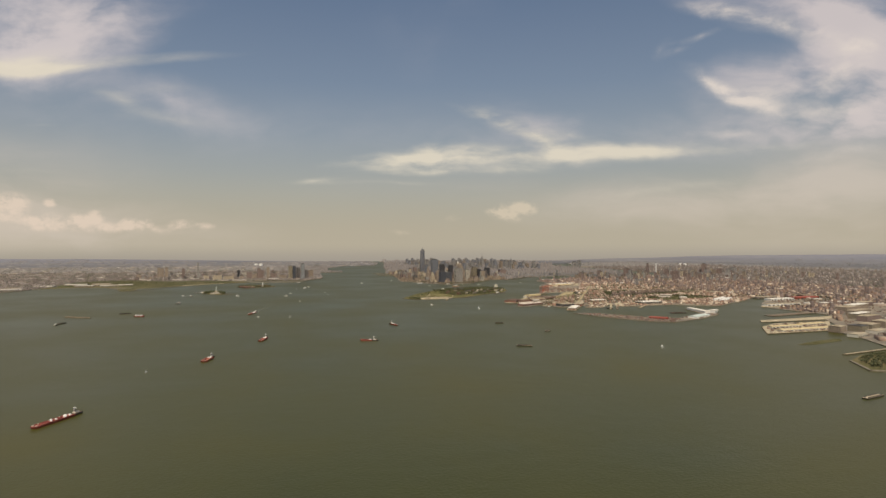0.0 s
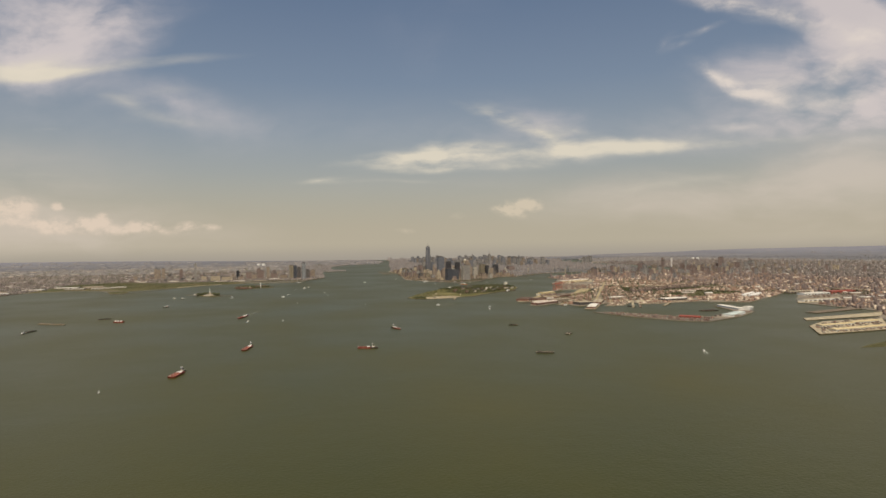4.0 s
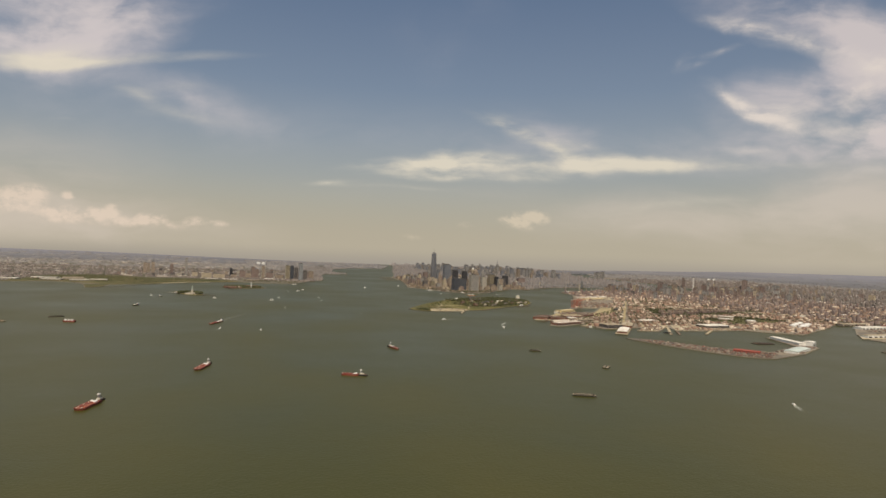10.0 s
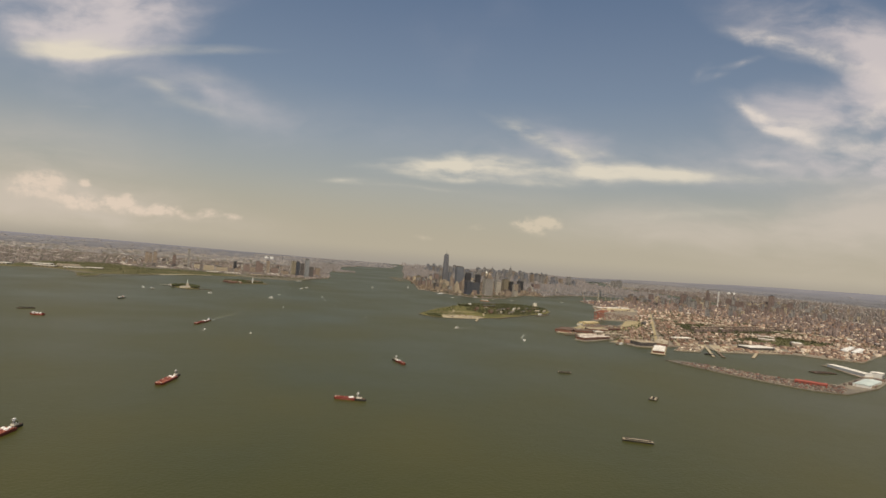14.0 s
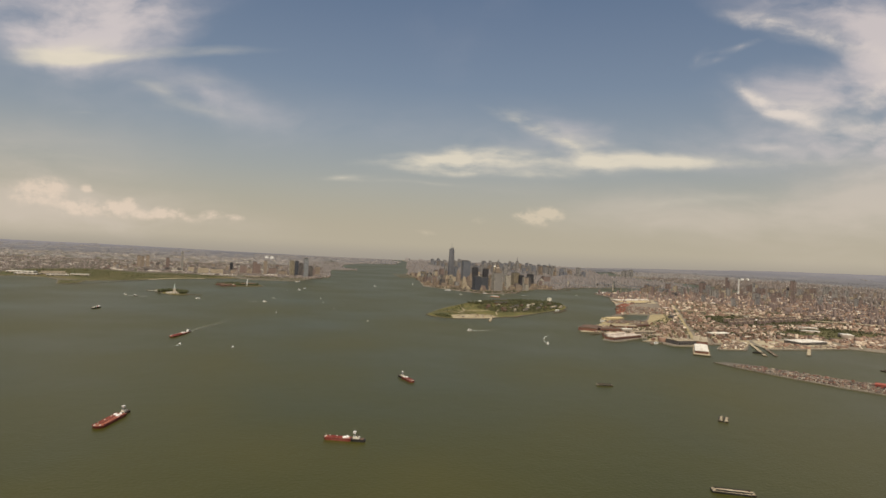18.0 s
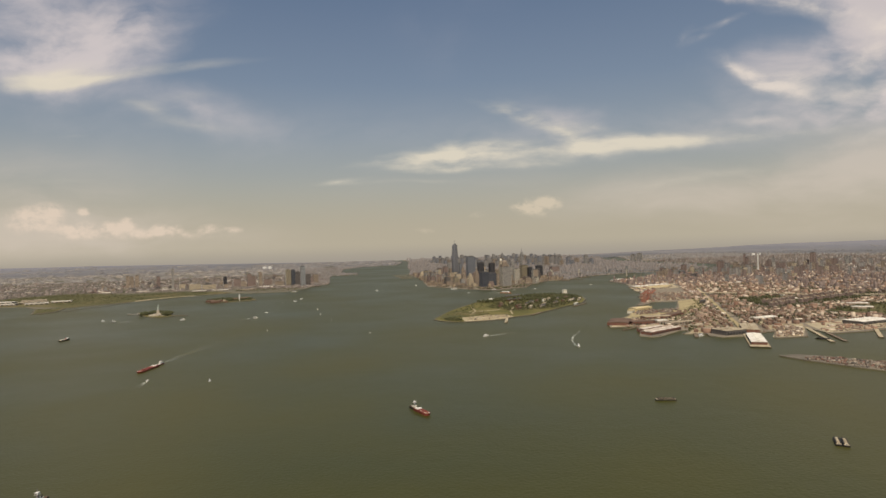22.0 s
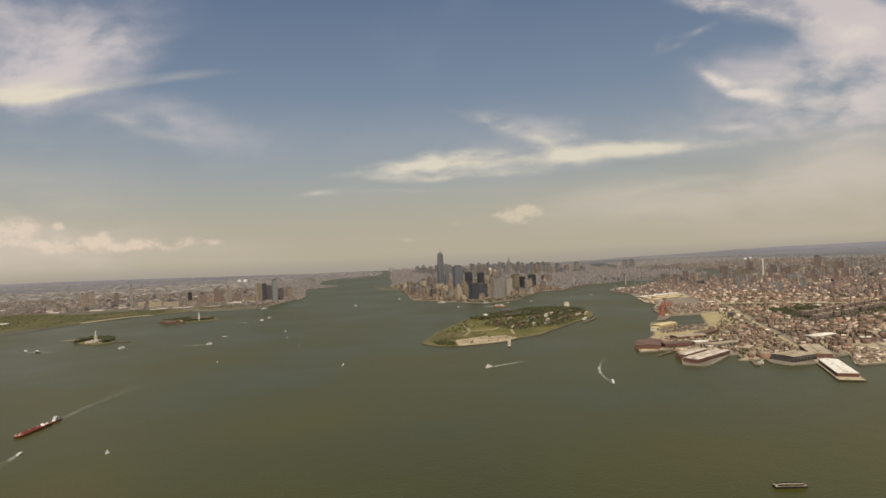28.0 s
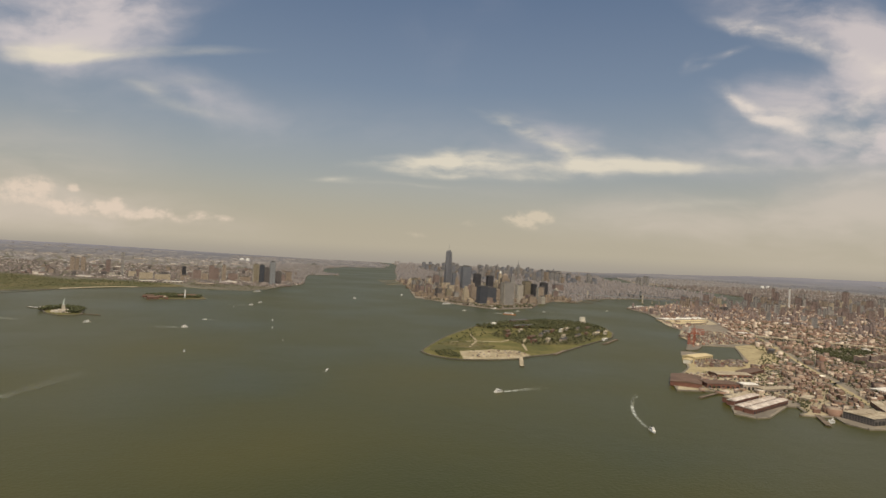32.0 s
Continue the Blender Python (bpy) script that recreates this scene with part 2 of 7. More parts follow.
    (-0.620, 0.048, 0.150, 0.020, -3, 0.55), (-0.460, 0.034, 0.110, 0.012, -3, 0.45),
]
sky_world()


# ---- materials ----
def principled(name, rough=0.8, metal=0.0):
    mat = bpy.data.materials.new(name)
    mat.use_nodes = True
    nt = mat.node_tree
    bsdf = nt.nodes["Principled BSDF"]
    bsdf.inputs["Roughness"].default_value = rough
    bsdf.inputs["Metallic"].default_value = metal
    return mat, nt, bsdf


def surface(name, colours, rough=0.8, metal=0.0, grain=1.0, stain=0.05, by="", vary=0.5, bump=0.15, spec=0.3):
    """A surface whose colour runs over the given colours by stains and grain, and from piece to piece ('island' or 'object')."""
    mat, nt, bsdf = principled(name, rough, metal)
    bsdf.inputs["Specular IOR Level"].default_value = spec
    geo = nt.nodes.new("ShaderNodeNewGeometry")
    n1, n2 = nt.nodes.new("ShaderNodeTexNoise"), nt.nodes.new("ShaderNodeTexNoise")
    for n, s in ((n1, stain), (n2, grain)):
        n.inputs["Scale"].default_value, n.inputs["Detail"].default_value = s / K, 5
        nt.links.new(geo.outputs["Position"], n.inputs["Vector"])
    mixn = node(nt, "ShaderNodeMath", operation="MULTIPLY_ADD")
    nt.links.new(n2.outputs["Fac"], mixn.inputs[0])
    mixn.inputs[1].default_value = 0.45
    nt.links.new(n1.outputs["Fac"], mixn.inputs[2])
    fac = node(nt, "ShaderNodeMapRange")
    fac.inputs["From Min"].default_value, fac.inputs["From Max"].default_value = 0.45, 1.0
    nt.links.new(mixn.outputs[0], fac.inputs["Value"])
    source = fac.outputs[0]
    if by:
        if by == "island":
            rnd = geo.outputs["Random Per Island"]
        else:
            rnd = nt.nodes.new("ShaderNodeObjectInfo").outputs["Random"]
        blend = node(nt, "ShaderNodeMix", data_type="FLOAT")
        blend.inputs[0].default_value = vary
        nt.links.new(source, blend.inputs[2]), nt.links.new(rnd, blend.inputs[3])
        source = blend.outputs[0]
    r = nt.nodes.new("ShaderNodeValToRGB")
    nt.links.new(source, r.inputs[0])
    n = len(colours)
    ramp(r, [(i / max(1, n - 1), c) for i, c in enumerate(colours)])
    nt.links.new(r.outputs[0], bsdf.inputs["Base Color"])
    if bump:
        b = nt.nodes.new("ShaderNodeBump")
        b.inputs["Strength"].default_value, b.inputs["Distance"].default_value = bump, 0.5 * K
        nt.links.new(n2.outputs["Fac"], b.inputs["Height"])
        nt.links.new(b.outputs[0], bsdf.inputs["Normal"])
    return mat


def facade(name, walls, glass, floor=3.8, bay=4.5, share=0.5, rough=0.6, by="object", vary=0.6):
    """Walls with rows of windows, floor by floor."""
    mat = surface(name, walls, rough, 0, 0.4, 0.03, by, vary, 0.05)
    nt = mat.node_tree
    bsdf = nt.nodes["Principled BSDF"]
    wall = bsdf.inputs["Base Color"].links[0].from_socket
    geo = nt.nodes.new("ShaderNodeNewGeometry")
    sep = nt.nodes.new("ShaderNodeSeparateXYZ")
    nt.links.new(geo.outputs["Position"], sep.inputs[0])
    across = node(nt, "ShaderNodeVectorMath", operation="DOT_PRODUCT")
    nt.links.new(geo.outputs["Position"], across.inputs[0])
    across.inputs[1].default_value = (0.8, 0.6, 0)
    both = []
    for socket, period, part_share in ((sep.outputs[2], floor, share), (across.outputs["Value"], bay, share + 0.15)):
        m = node(nt, "ShaderNodeMath", operation="MULTIPLY")
        nt.links.new(socket, m.inputs[0])
        m.inputs[1].default_value = 1 / (period * K)
        f = node(nt, "ShaderNodeMath", operation="FRACT")
        nt.links.new(m.outputs[0], f.inputs[0])
        less = node(nt, "ShaderNodeMath", operation="LESS_THAN")
        nt.links.new(f.outputs[0], less.inputs[0])
        less.inputs[1].default_value = part_share
        both.append(less)
    win = node(nt, "ShaderNodeMath", operation="MULTIPLY")
    nt.links.new(both[0].outputs[0], win.inputs[0]), nt.links.new(both[1].outputs[0], win.inputs[1])
    mix = node(nt, "ShaderNodeMix", data_type="RGBA")
    nt.links.new(win.outputs[0], mix.inputs[0])
    nt.links.new(wall, mix.inputs[6])
    mix.inputs[7].default_value = (*glass, 1)
    nt.links.new(mix.outputs[2], bsdf.inputs["Base Color"])
    rr = node(nt, "ShaderNodeMapRange")
    nt.links.new(win.outputs[0], rr.inputs["Value"])
    rr.inputs["To Min"].default_value, rr.inputs["To Max"].default_value = rough, 0.15
    nt.links.new(rr.outputs[0], bsdf.inputs["Roughness"])
    return mat


def water_material():
    mat, nt, bsdf = principled("harbour_water", 0.32)
    geo = nt.nodes.new("ShaderNodeNewGeometry")
    wide, mid, fine = (nt.nodes.new("ShaderNodeTexNoise") for _ in range(3))
    for n, s, d in ((wide, 0.0016, 4), (mid, 0.02, 4), (fine, 0.16, 3)):
        n.inputs["Scale"].default_value, n.inputs["Detail"].default_value = s / K, d
        nt.links.new(geo.outputs["Position"], n.inputs["Vector"])
    r = nt.nodes.new("ShaderNodeValToRGB")
    nt.links.new(wide.outputs["Fac"], r.inputs[0])
    ramp(r, [(0.3, (0.0430, 0.0445, 0.0062)), (0.5, (0.0535, 0.0518, 0.0078)), (0.72, (0.0685, 0.0622, 0.0122))])
    nt.links.new(r.outputs[0], bsdf.inputs["Base Color"])
    rr = node(nt, "ShaderNodeMapRange")
    nt.links.new(wide.outputs["Fac"], rr.inputs["Value"])
    rr.inputs["From Min"].default_value, rr.inputs["From Max"].default_value = 0.3, 0.7
    rr.inputs["To Min"].default_value, rr.inputs["To Max"].default_value = 0.32, 0.43
    nt.links.new(rr.outputs[0], bsdf.inputs["Roughness"])
    bsdf.inputs["IOR"].default_value = 1.34
    bsdf.inputs["Specular IOR Level"].default_value = 0.5
    add = node(nt, "ShaderNodeMath", operation="MULTIPLY_ADD")
    nt.links.new(mid.outputs["Fac"], add.inputs[0])
    add.inputs[1].default_value = 1.2
    nt.links.new(fine.outputs["Fac"], add.inputs[2])
    b = nt.nodes.new("ShaderNodeBump")
    b.inputs["Strength"].default_value, b.inputs["Distance"].default_value = 0.45, 1.2 * K
    nt.links.new(add.outputs[0], b.inputs["Height"])
    nt.links.new(b.outputs[0], bsdf.inputs["Normal"])
    return mat


def foam_material(low, high, size=0.12):
    mat, nt, bsdf = principled("foam", 0.9)
    bsdf.inputs["Base Color"].default_value = (0.62, 0.64, 0.56, 1)
    geo = nt.nodes.new("ShaderNodeNewGeometry")
    n = nt.nodes.new("ShaderNodeTexNoise")
    n.inputs["Scale"].default_value, n.inputs["Detail"].default_value = size / K, 5
    nt.links.new(geo.outputs["Position"], n.inputs["Vector"])
    m = node(nt, "ShaderNodeMapRange")
    nt.links.new(n.outputs["Fac"], m.inputs["Value"])
    m.inputs["From Min"].default_value, m.inputs["From Max"].default_value = low, high
    nt.links.new(m.outputs[0], bsdf.inputs["Alpha"])
    return mat


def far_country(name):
    """Dim woods, fields and works that run out to the horizon in long thin strips, with haze painted in as paler, bluer
    colour by distance.
    """
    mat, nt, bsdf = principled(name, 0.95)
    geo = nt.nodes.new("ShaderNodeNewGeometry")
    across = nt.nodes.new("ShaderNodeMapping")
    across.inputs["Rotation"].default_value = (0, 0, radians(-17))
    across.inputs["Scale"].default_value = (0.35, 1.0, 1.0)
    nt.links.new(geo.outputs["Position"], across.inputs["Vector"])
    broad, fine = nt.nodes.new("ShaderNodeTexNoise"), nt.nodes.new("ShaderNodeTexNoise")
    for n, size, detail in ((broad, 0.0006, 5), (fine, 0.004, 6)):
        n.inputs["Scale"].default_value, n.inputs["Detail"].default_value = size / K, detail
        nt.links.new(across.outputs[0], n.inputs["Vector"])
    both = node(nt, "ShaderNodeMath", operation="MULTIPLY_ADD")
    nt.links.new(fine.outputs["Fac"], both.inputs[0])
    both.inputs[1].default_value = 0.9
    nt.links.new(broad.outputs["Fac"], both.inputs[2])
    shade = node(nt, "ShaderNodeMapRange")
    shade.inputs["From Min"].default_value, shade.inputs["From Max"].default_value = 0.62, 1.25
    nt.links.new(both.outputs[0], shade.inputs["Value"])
    near, hazed = nt.nodes.new("ShaderNodeValToRGB"), nt.nodes.new("ShaderNodeValToRGB")
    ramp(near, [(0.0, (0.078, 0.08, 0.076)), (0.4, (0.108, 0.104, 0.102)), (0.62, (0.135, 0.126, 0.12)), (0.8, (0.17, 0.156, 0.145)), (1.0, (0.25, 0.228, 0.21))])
    ramp(hazed, [(0.0, (0.152, 0.156, 0.186)), (0.4, (0.178, 0.178, 0.204)), (0.7, (0.20, 0.197, 0.214)), (1.0, (0.235, 0.226, 0.225))])
    # distance from the harbour mixes in the pale colours that stand for haze
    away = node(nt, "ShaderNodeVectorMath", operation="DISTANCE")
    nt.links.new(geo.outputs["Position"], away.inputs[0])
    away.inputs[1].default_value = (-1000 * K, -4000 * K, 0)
    haze_share = node(nt, "ShaderNodeMapRange")
    haze_share.inputs["From Min"].default_value, haze_share.inputs["From Max"].default_value = 9000 * K, 26000 * K
    nt.links.new(away.outputs["Value"], haze_share.inputs["Value"])
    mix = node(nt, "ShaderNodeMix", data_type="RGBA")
    nt.links.new(haze_share.outputs[0], mix.inputs[0])
    for r, k in ((near, 6), (hazed, 7)):
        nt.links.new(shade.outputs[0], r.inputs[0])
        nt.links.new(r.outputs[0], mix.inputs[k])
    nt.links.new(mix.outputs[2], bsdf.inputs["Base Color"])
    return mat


M = {
    "water": water_material(),
    "foam": foam_material(0.36, 0.66), "faint_foam": foam_material(0.36, 9.0, 0.02),
    "rust_red": surface("faded_red_sheet", [(0.20, 0.05, 0.035), (0.30, 0.075, 0.052), (0.36, 0.12, 0.085)], 0.7, 0, 0.2, 0.03),
    "far_wall": surface("distant_walls", [(0.09, 0.077, 0.07), (0.16, 0.128, 0.11), (0.12, 0.106, 0.096), (0.25, 0.21, 0.18), (0.11, 0.09, 0.08), (0.17, 0.147, 0.132)], 0.85, 0, 0.05, 0.004, "island", 0.75),
    "far_roof": surface("distant_roofs", [(0.07, 0.066, 0.06), (0.12, 0.102, 0.088), (0.085, 0.08, 0.072), (0.17, 0.147, 0.125), (0.09, 0.08, 0.071), (0.10, 0.093, 0.083), (0.84, 0.78, 0.70), (0.085, 0.078, 0.07), (0.22, 0.19, 0.165)], 0.85, 0, 0.05, 0.004, "island", 0.8),
    # outermost quarters: haze painted in as pale low contrast, walls lightened against shade
    "hazed_wall": surface("hazed_walls", [(0.19, 0.178, 0.172), (0.24, 0.218, 0.205), (0.21, 0.20, 0.192), (0.27, 0.245, 0.225)], 0.85, 0, 0.4, 0.02, "island", 0.8),
    "hazed_roof": surface("remote_roofs", [(0.11, 0.107, 0.106), (0.15, 0.138, 0.132), (0.125, 0.122, 0.12), (0.18, 0.165, 0.153), (0.14, 0.133, 0.128), (0.12, 0.12, 0.118), (0.48, 0.45, 0.41), (0.12, 0.116, 0.114)], 0.85, 0, 0.4, 0.02, "island", 0.85),
    "old_wall": surface("old_brown_walls", [(0.10, 0.075, 0.068), (0.165, 0.12, 0.104), (0.13, 0.102, 0.093), (0.24, 0.185, 0.157), (0.108, 0.083, 0.076), (0.17, 0.13, 0.113), (0.32, 0.265, 0.225)], 0.85, 0, 0.05, 0.004, "island", 0.75),
    "old_roof": surface("old_brown_roofs", [(0.055, 0.047, 0.042), (0.11, 0.082, 0.068), (0.075, 0.066, 0.057), (0.16, 0.125, 0.10), (0.08, 0.066, 0.056), (0.58, 0.52, 0.44), (0.07, 0.06, 0.053), (0.14, 0.10, 0.082)], 0.85, 0, 0.05, 0.004, "island", 0.75),
    # these two tower walls have haze painted in, as flat pale tones
    "haze_grey": facade("haze_paled_stone", [(0.235, 0.218, 0.20), (0.30, 0.278, 0.25)], (0.165, 0.158, 0.15), 3.8, 3.6, 0.5, 0.6),
    "haze_blue": facade("haze_paled_blue_glass", [(0.19, 0.19, 0.20), (0.25, 0.248, 0.25)], (0.14, 0.143, 0.155), 3.8, 3.6, 0.5, 0.5),
    "city_ground": surface("city_ground", [(0.10, 0.09, 0.072), (0.155, 0.135, 0.105), (0.25, 0.21, 0.155), (0.095, 0.095, 0.052)], 0.9, 0, 0.02, 0.0025),
    "yard": surface("yard_concrete", [(0.16, 0.13, 0.088), (0.34, 0.285, 0.19), (0.44, 0.375, 0.25), (0.27, 0.225, 0.15), (0.58, 0.50, 0.345)], 0.9, 0, 0.08, 0.014),
    "dry_yard": surface("dry_weedy_yard", [(0.16, 0.13, 0.07), (0.30, 0.245, 0.13), (0.40, 0.33, 0.185), (0.24, 0.20, 0.105)], 0.9, 0, 0.08, 0.014),
    "road": surface("asphalt", [(0.06, 0.055, 0.048), (0.10, 0.092, 0.08), (0.15, 0.135, 0.11)], 0.9, 0, 0.2, 0.02),
    "grass": surface("lawn", [(0.062, 0.064, 0.020), (0.118, 0.108, 0.032), (0.20, 0.165, 0.062)], 0.95, 0, 0.06, 0.008),
    "tip_wall": surface("ochre_brown_walls", [(0.095, 0.074, 0.056), (0.17, 0.13, 0.09), (0.12, 0.096, 0.073), (0.27, 0.21, 0.145), (0.10, 0.08, 0.062), (0.19, 0.15, 0.11)], 0.85, 0, 0.05, 0.004, "island", 0.75),
    "tip_roof": surface("ochre_brown_roofs", [(0.06, 0.052, 0.042), (0.12, 0.096, 0.07), (0.08, 0.068, 0.053), (0.20, 0.16, 0.115), (0.09, 0.075, 0.058), (0.46, 0.40, 0.31)], 0.85, 0, 0.05, 0.004, "island", 0.75),
    # grey-mauve of low contrast: haze painted into the farther blocks' colour
    "mauve_haze_wall": surface("haze_mauve_walls", [(0.155, 0.14, 0.132), (0.205, 0.18, 0.167), (0.175, 0.162, 0.155), (0.25, 0.222, 0.20)], 0.85, 0, 0.05, 0.004, "island", 0.75),
    "mauve_haze_roof": surface("haze_mauve_roofs", [(0.115, 0.107, 0.10), (0.155, 0.138, 0.128), (0.13, 0.122, 0.115), (0.20, 0.18, 0.165), (0.14, 0.13, 0.12)], 0.85, 0, 0.05, 0.004, "island", 0.75),
    "dark_stone": surface("dark_seawall_stone", [(0.07, 0.063, 0.05), (0.12, 0.106, 0.082), (0.19, 0.165, 0.125)], 0.9, 0, 0.4, 0.05, "island", 0.5),
    "pink_roof": surface("patched_pale_pink_roof", [(0.27, 0.21, 0.165), (0.52, 0.445, 0.37), (0.40, 0.33, 0.27), (0.66, 0.59, 0.50), (0.34, 0.275, 0.22)], 0.8, 0, 0.12, 0.04),
    "sand": surface("bare_earth", [(0.22, 0.18, 0.11), (0.36, 0.30, 0.19), (0.50, 0.43, 0.30)], 0.95, 0, 0.08, 0.015),
    "marsh": surface("park_meadow", [(0.055, 0.062, 0.022), (0.10, 0.092, 0.035), (0.17, 0.135, 0.065)], 0.95, 0, 0.03, 0.004),
    "leaf": surface("foliage", [(0.040, 0.045, 0.020), (0.068, 0.072, 0.031), (0.105, 0.102, 0.046)], 0.85, 0, 0.25, 0.03, "island", 0.6, 0.3),
    "leaf_pale": surface("dry_foliage", [(0.062, 0.064, 0.029), (0.10, 0.094, 0.045), (0.145, 0.126, 0.064)], 0.85, 0, 0.25, 0.03, "island", 0.6, 0.3),
    "bark": surface("bark", [(0.05, 0.04, 0.03), (0.10, 0.08, 0.06)], 0.9, 0, 1.5, 0.3),
    "riprap": surface("seawall_stone", [(0.11, 0.095, 0.072), (0.20, 0.172, 0.128), (0.34, 0.295, 0.22)], 0.9, 0, 0.4, 0.05, "island", 0.5),
    "timber": surface("weathered_timber", [(0.10, 0.075, 0.05), (0.18, 0.14, 0.10), (0.26, 0.21, 0.15)], 0.9, 0, 0.5, 0.06),
    "house_wall": surface("house_brick", [(0.10, 0.062, 0.047), (0.22, 0.128, 0.09), (0.30, 0.195, 0.138), (0.13, 0.082, 0.062), (0.39, 0.28, 0.20), (0.155, 0.097, 0.073), (0.67, 0.56, 0.43), (0.175, 0.108, 0.08), (0.295, 0.175, 0.124)], 0.85, 0, 0.05, 0.005, "island", 0.78),
    "house_roof": surface("flat_roofs", [(0.054, 0.045, 0.038), (0.12, 0.088, 0.066), (0.345, 0.268, 0.19), (0.076, 0.062, 0.05), (0.185, 0.124, 0.092), (0.47, 0.37, 0.26), (0.092, 0.072, 0.056), (0.22, 0.14, 0.10), (0.88, 0.79, 0.63), (0.108, 0.086, 0.066), (0.60, 0.49, 0.37)], 0.85, 0, 0.05, 0.005, "island", 0.78),
    "white_roof": surface("white_roof", [(0.36, 0.32, 0.26), (0.66, 0.62, 0.53), (0.80, 0.77, 0.68), (0.58, 0.53, 0.44), (0.74, 0.70, 0.61)], 0.7, 0, 0.12, 0.03),
    "tan_roof": surface("tan_roof", [(0.17, 0.135, 0.092), (0.38, 0.315, 0.215), (0.30, 0.245, 0.168), (0.52, 0.45, 0.32), (0.24, 0.195, 0.135)], 0.8, 0, 0.12, 0.03),
    "dark_roof": surface("tar_roof", [(0.045, 0.042, 0.04), (0.09, 0.085, 0.08), (0.15, 0.14, 0.125)], 0.8, 0, 0.15, 0.02),
    "rust_roof": surface("rusty_roof", [(0.085, 0.058, 0.042), (0.13, 0.085, 0.06), (0.19, 0.125, 0.088)], 0.8, 0, 0.15, 0.02),
    "teal_roof": surface("pale_sheet_roof", [(0.36, 0.42, 0.38), (0.50, 0.56, 0.51), (0.62, 0.66, 0.60)], 0.6, 0, 0.15, 0.02),
    "shed_wall": surface("shed_wall", [(0.22, 0.17, 0.13), (0.36, 0.30, 0.24), (0.48, 0.42, 0.34)], 0.8, 0, 0.3, 0.03, "object", 0.6),
    "brick": surface("old_brick", [(0.11, 0.055, 0.04), (0.18, 0.085, 0.06), (0.24, 0.13, 0.09)], 0.85, 0, 0.5, 0.05, "object", 0.4),
    "opening": surface("dark_opening", [(0.015, 0.015, 0.016), (0.04, 0.04, 0.042)], 0.3, 0, 0.5, 0.05),
    "red_paint": surface("red_paint", [(0.13, 0.022, 0.018), (0.22, 0.036, 0.028), (0.30, 0.07, 0.052)], 0.5, 0, 0.3, 0.05),
    "crane_red": surface("faded_crane_paint", [(0.24, 0.075, 0.05), (0.36, 0.12, 0.075), (0.42, 0.19, 0.125)], 0.6, 0, 0.3, 0.05),
    "hull_red": surface("oxide_red_paint", [(0.13, 0.03, 0.022), (0.21, 0.05, 0.036), (0.28, 0.10, 0.072)], 0.55, 0, 0.3, 0.05),
    "hull_dark": surface("black_hull_paint", [(0.012, 0.012, 0.013), (0.03, 0.028, 0.026), (0.07, 0.05, 0.04)], 0.5, 0, 0.3, 0.05),
    "deck_red": surface("red_deck_paint", [(0.24, 0.065, 0.05), (0.38, 0.11, 0.085), (0.46, 0.18, 0.14)], 0.7, 0, 0.4, 0.05),
    "deck_rust": surface("rusty_deck", [(0.26, 0.088, 0.052), (0.38, 0.14, 0.085), (0.47, 0.235, 0.155)], 0.8, 0, 0.4, 0.05),
    "cream_paint": surface("cream_paint", [(0.55, 0.50, 0.40), (0.70, 0.66, 0.55)], 0.5, 0, 0.4, 0.05),
    "straw_paint": surface("straw_coloured_paint", [(0.44, 0.345, 0.175), (0.62, 0.50, 0.28), (0.52, 0.42, 0.23), (0.72, 0.61, 0.38)], 0.7, 0, 0.12, 0.03),
    "white_paint": surface("white_paint", [(0.66, 0.64, 0.58), (0.80, 0.78, 0.73)], 0.5, 0, 0.4, 0.05),
    "orange": surface("orange_paint", [(0.55, 0.17, 0.03), (0.65, 0.24, 0.05)], 0.5),
    "green_copper": surface("green_copper", [(0.42, 0.49, 0.43), (0.52, 0.58, 0.52), (0.60, 0.65, 0.58)], 0.7),
    "bank_ground": surface("suburban_ground", [(0.055, 0.066, 0.033), (0.105, 0.10, 0.066), (0.16, 0.14, 0.10), (0.07, 0.078, 0.042)], 0.9, 0, 0.02, 0.002),
    "stone": surface("granite", [(0.30, 0.26, 0.20), (0.42, 0.37, 0.29), (0.52, 0.47, 0.38)], 0.85, 0, 0.4, 0.05),
    "steel": surface("grey_steel", [(0.16, 0.16, 0.16), (0.27, 0.27, 0.26), (0.36, 0.35, 0.33)], 0.5, 0.4, 0.4, 0.05),
    "sail": surface("sailcloth", [(0.72, 0.71, 0.67), (0.84, 0.83, 0.79)], 0.8),
    "clutter": surface("mixed_vehicles", [(0.05, 0.043, 0.036), (0.17, 0.085, 0.06), (0.10, 0.08, 0.062), (0.38, 0.33, 0.26), (0.15, 0.12, 0.09), (0.20, 0.13, 0.088), (0.08, 0.07, 0.062), (0.23, 0.19, 0.145), (0.22, 0.085, 0.06)], 0.6, 0, 0.5, 0.05, "island", 0.95),
    "far_wood": far_country("hazed_woods"),
    # tower walls
    "wtc": facade("blue_glass_curtain", [(0.16, 0.158, 0.163), (0.215, 0.212, 0.212)], (0.11, 0.112, 0.124), 4.2, 3.0, 0.7, 0.25),
    "blue": facade("steel_blue_glass", [(0.17, 0.175, 0.185), (0.24, 0.245, 0.25)], (0.10, 0.107, 0.125), 4.0, 3.0, 0.65, 0.25),
    "glass": facade("pale_blue_glass", [(0.24, 0.245, 0.245), (0.34, 0.345, 0.34)], (0.155, 0.16, 0.16), 4.0, 3.0, 0.6, 0.25),
    "navy": facade("dark_blue_glass", [(0.075, 0.078, 0.088), (0.115, 0.118, 0.125)], (0.045, 0.05, 0.062), 3.9, 3.0, 0.6, 0.25),
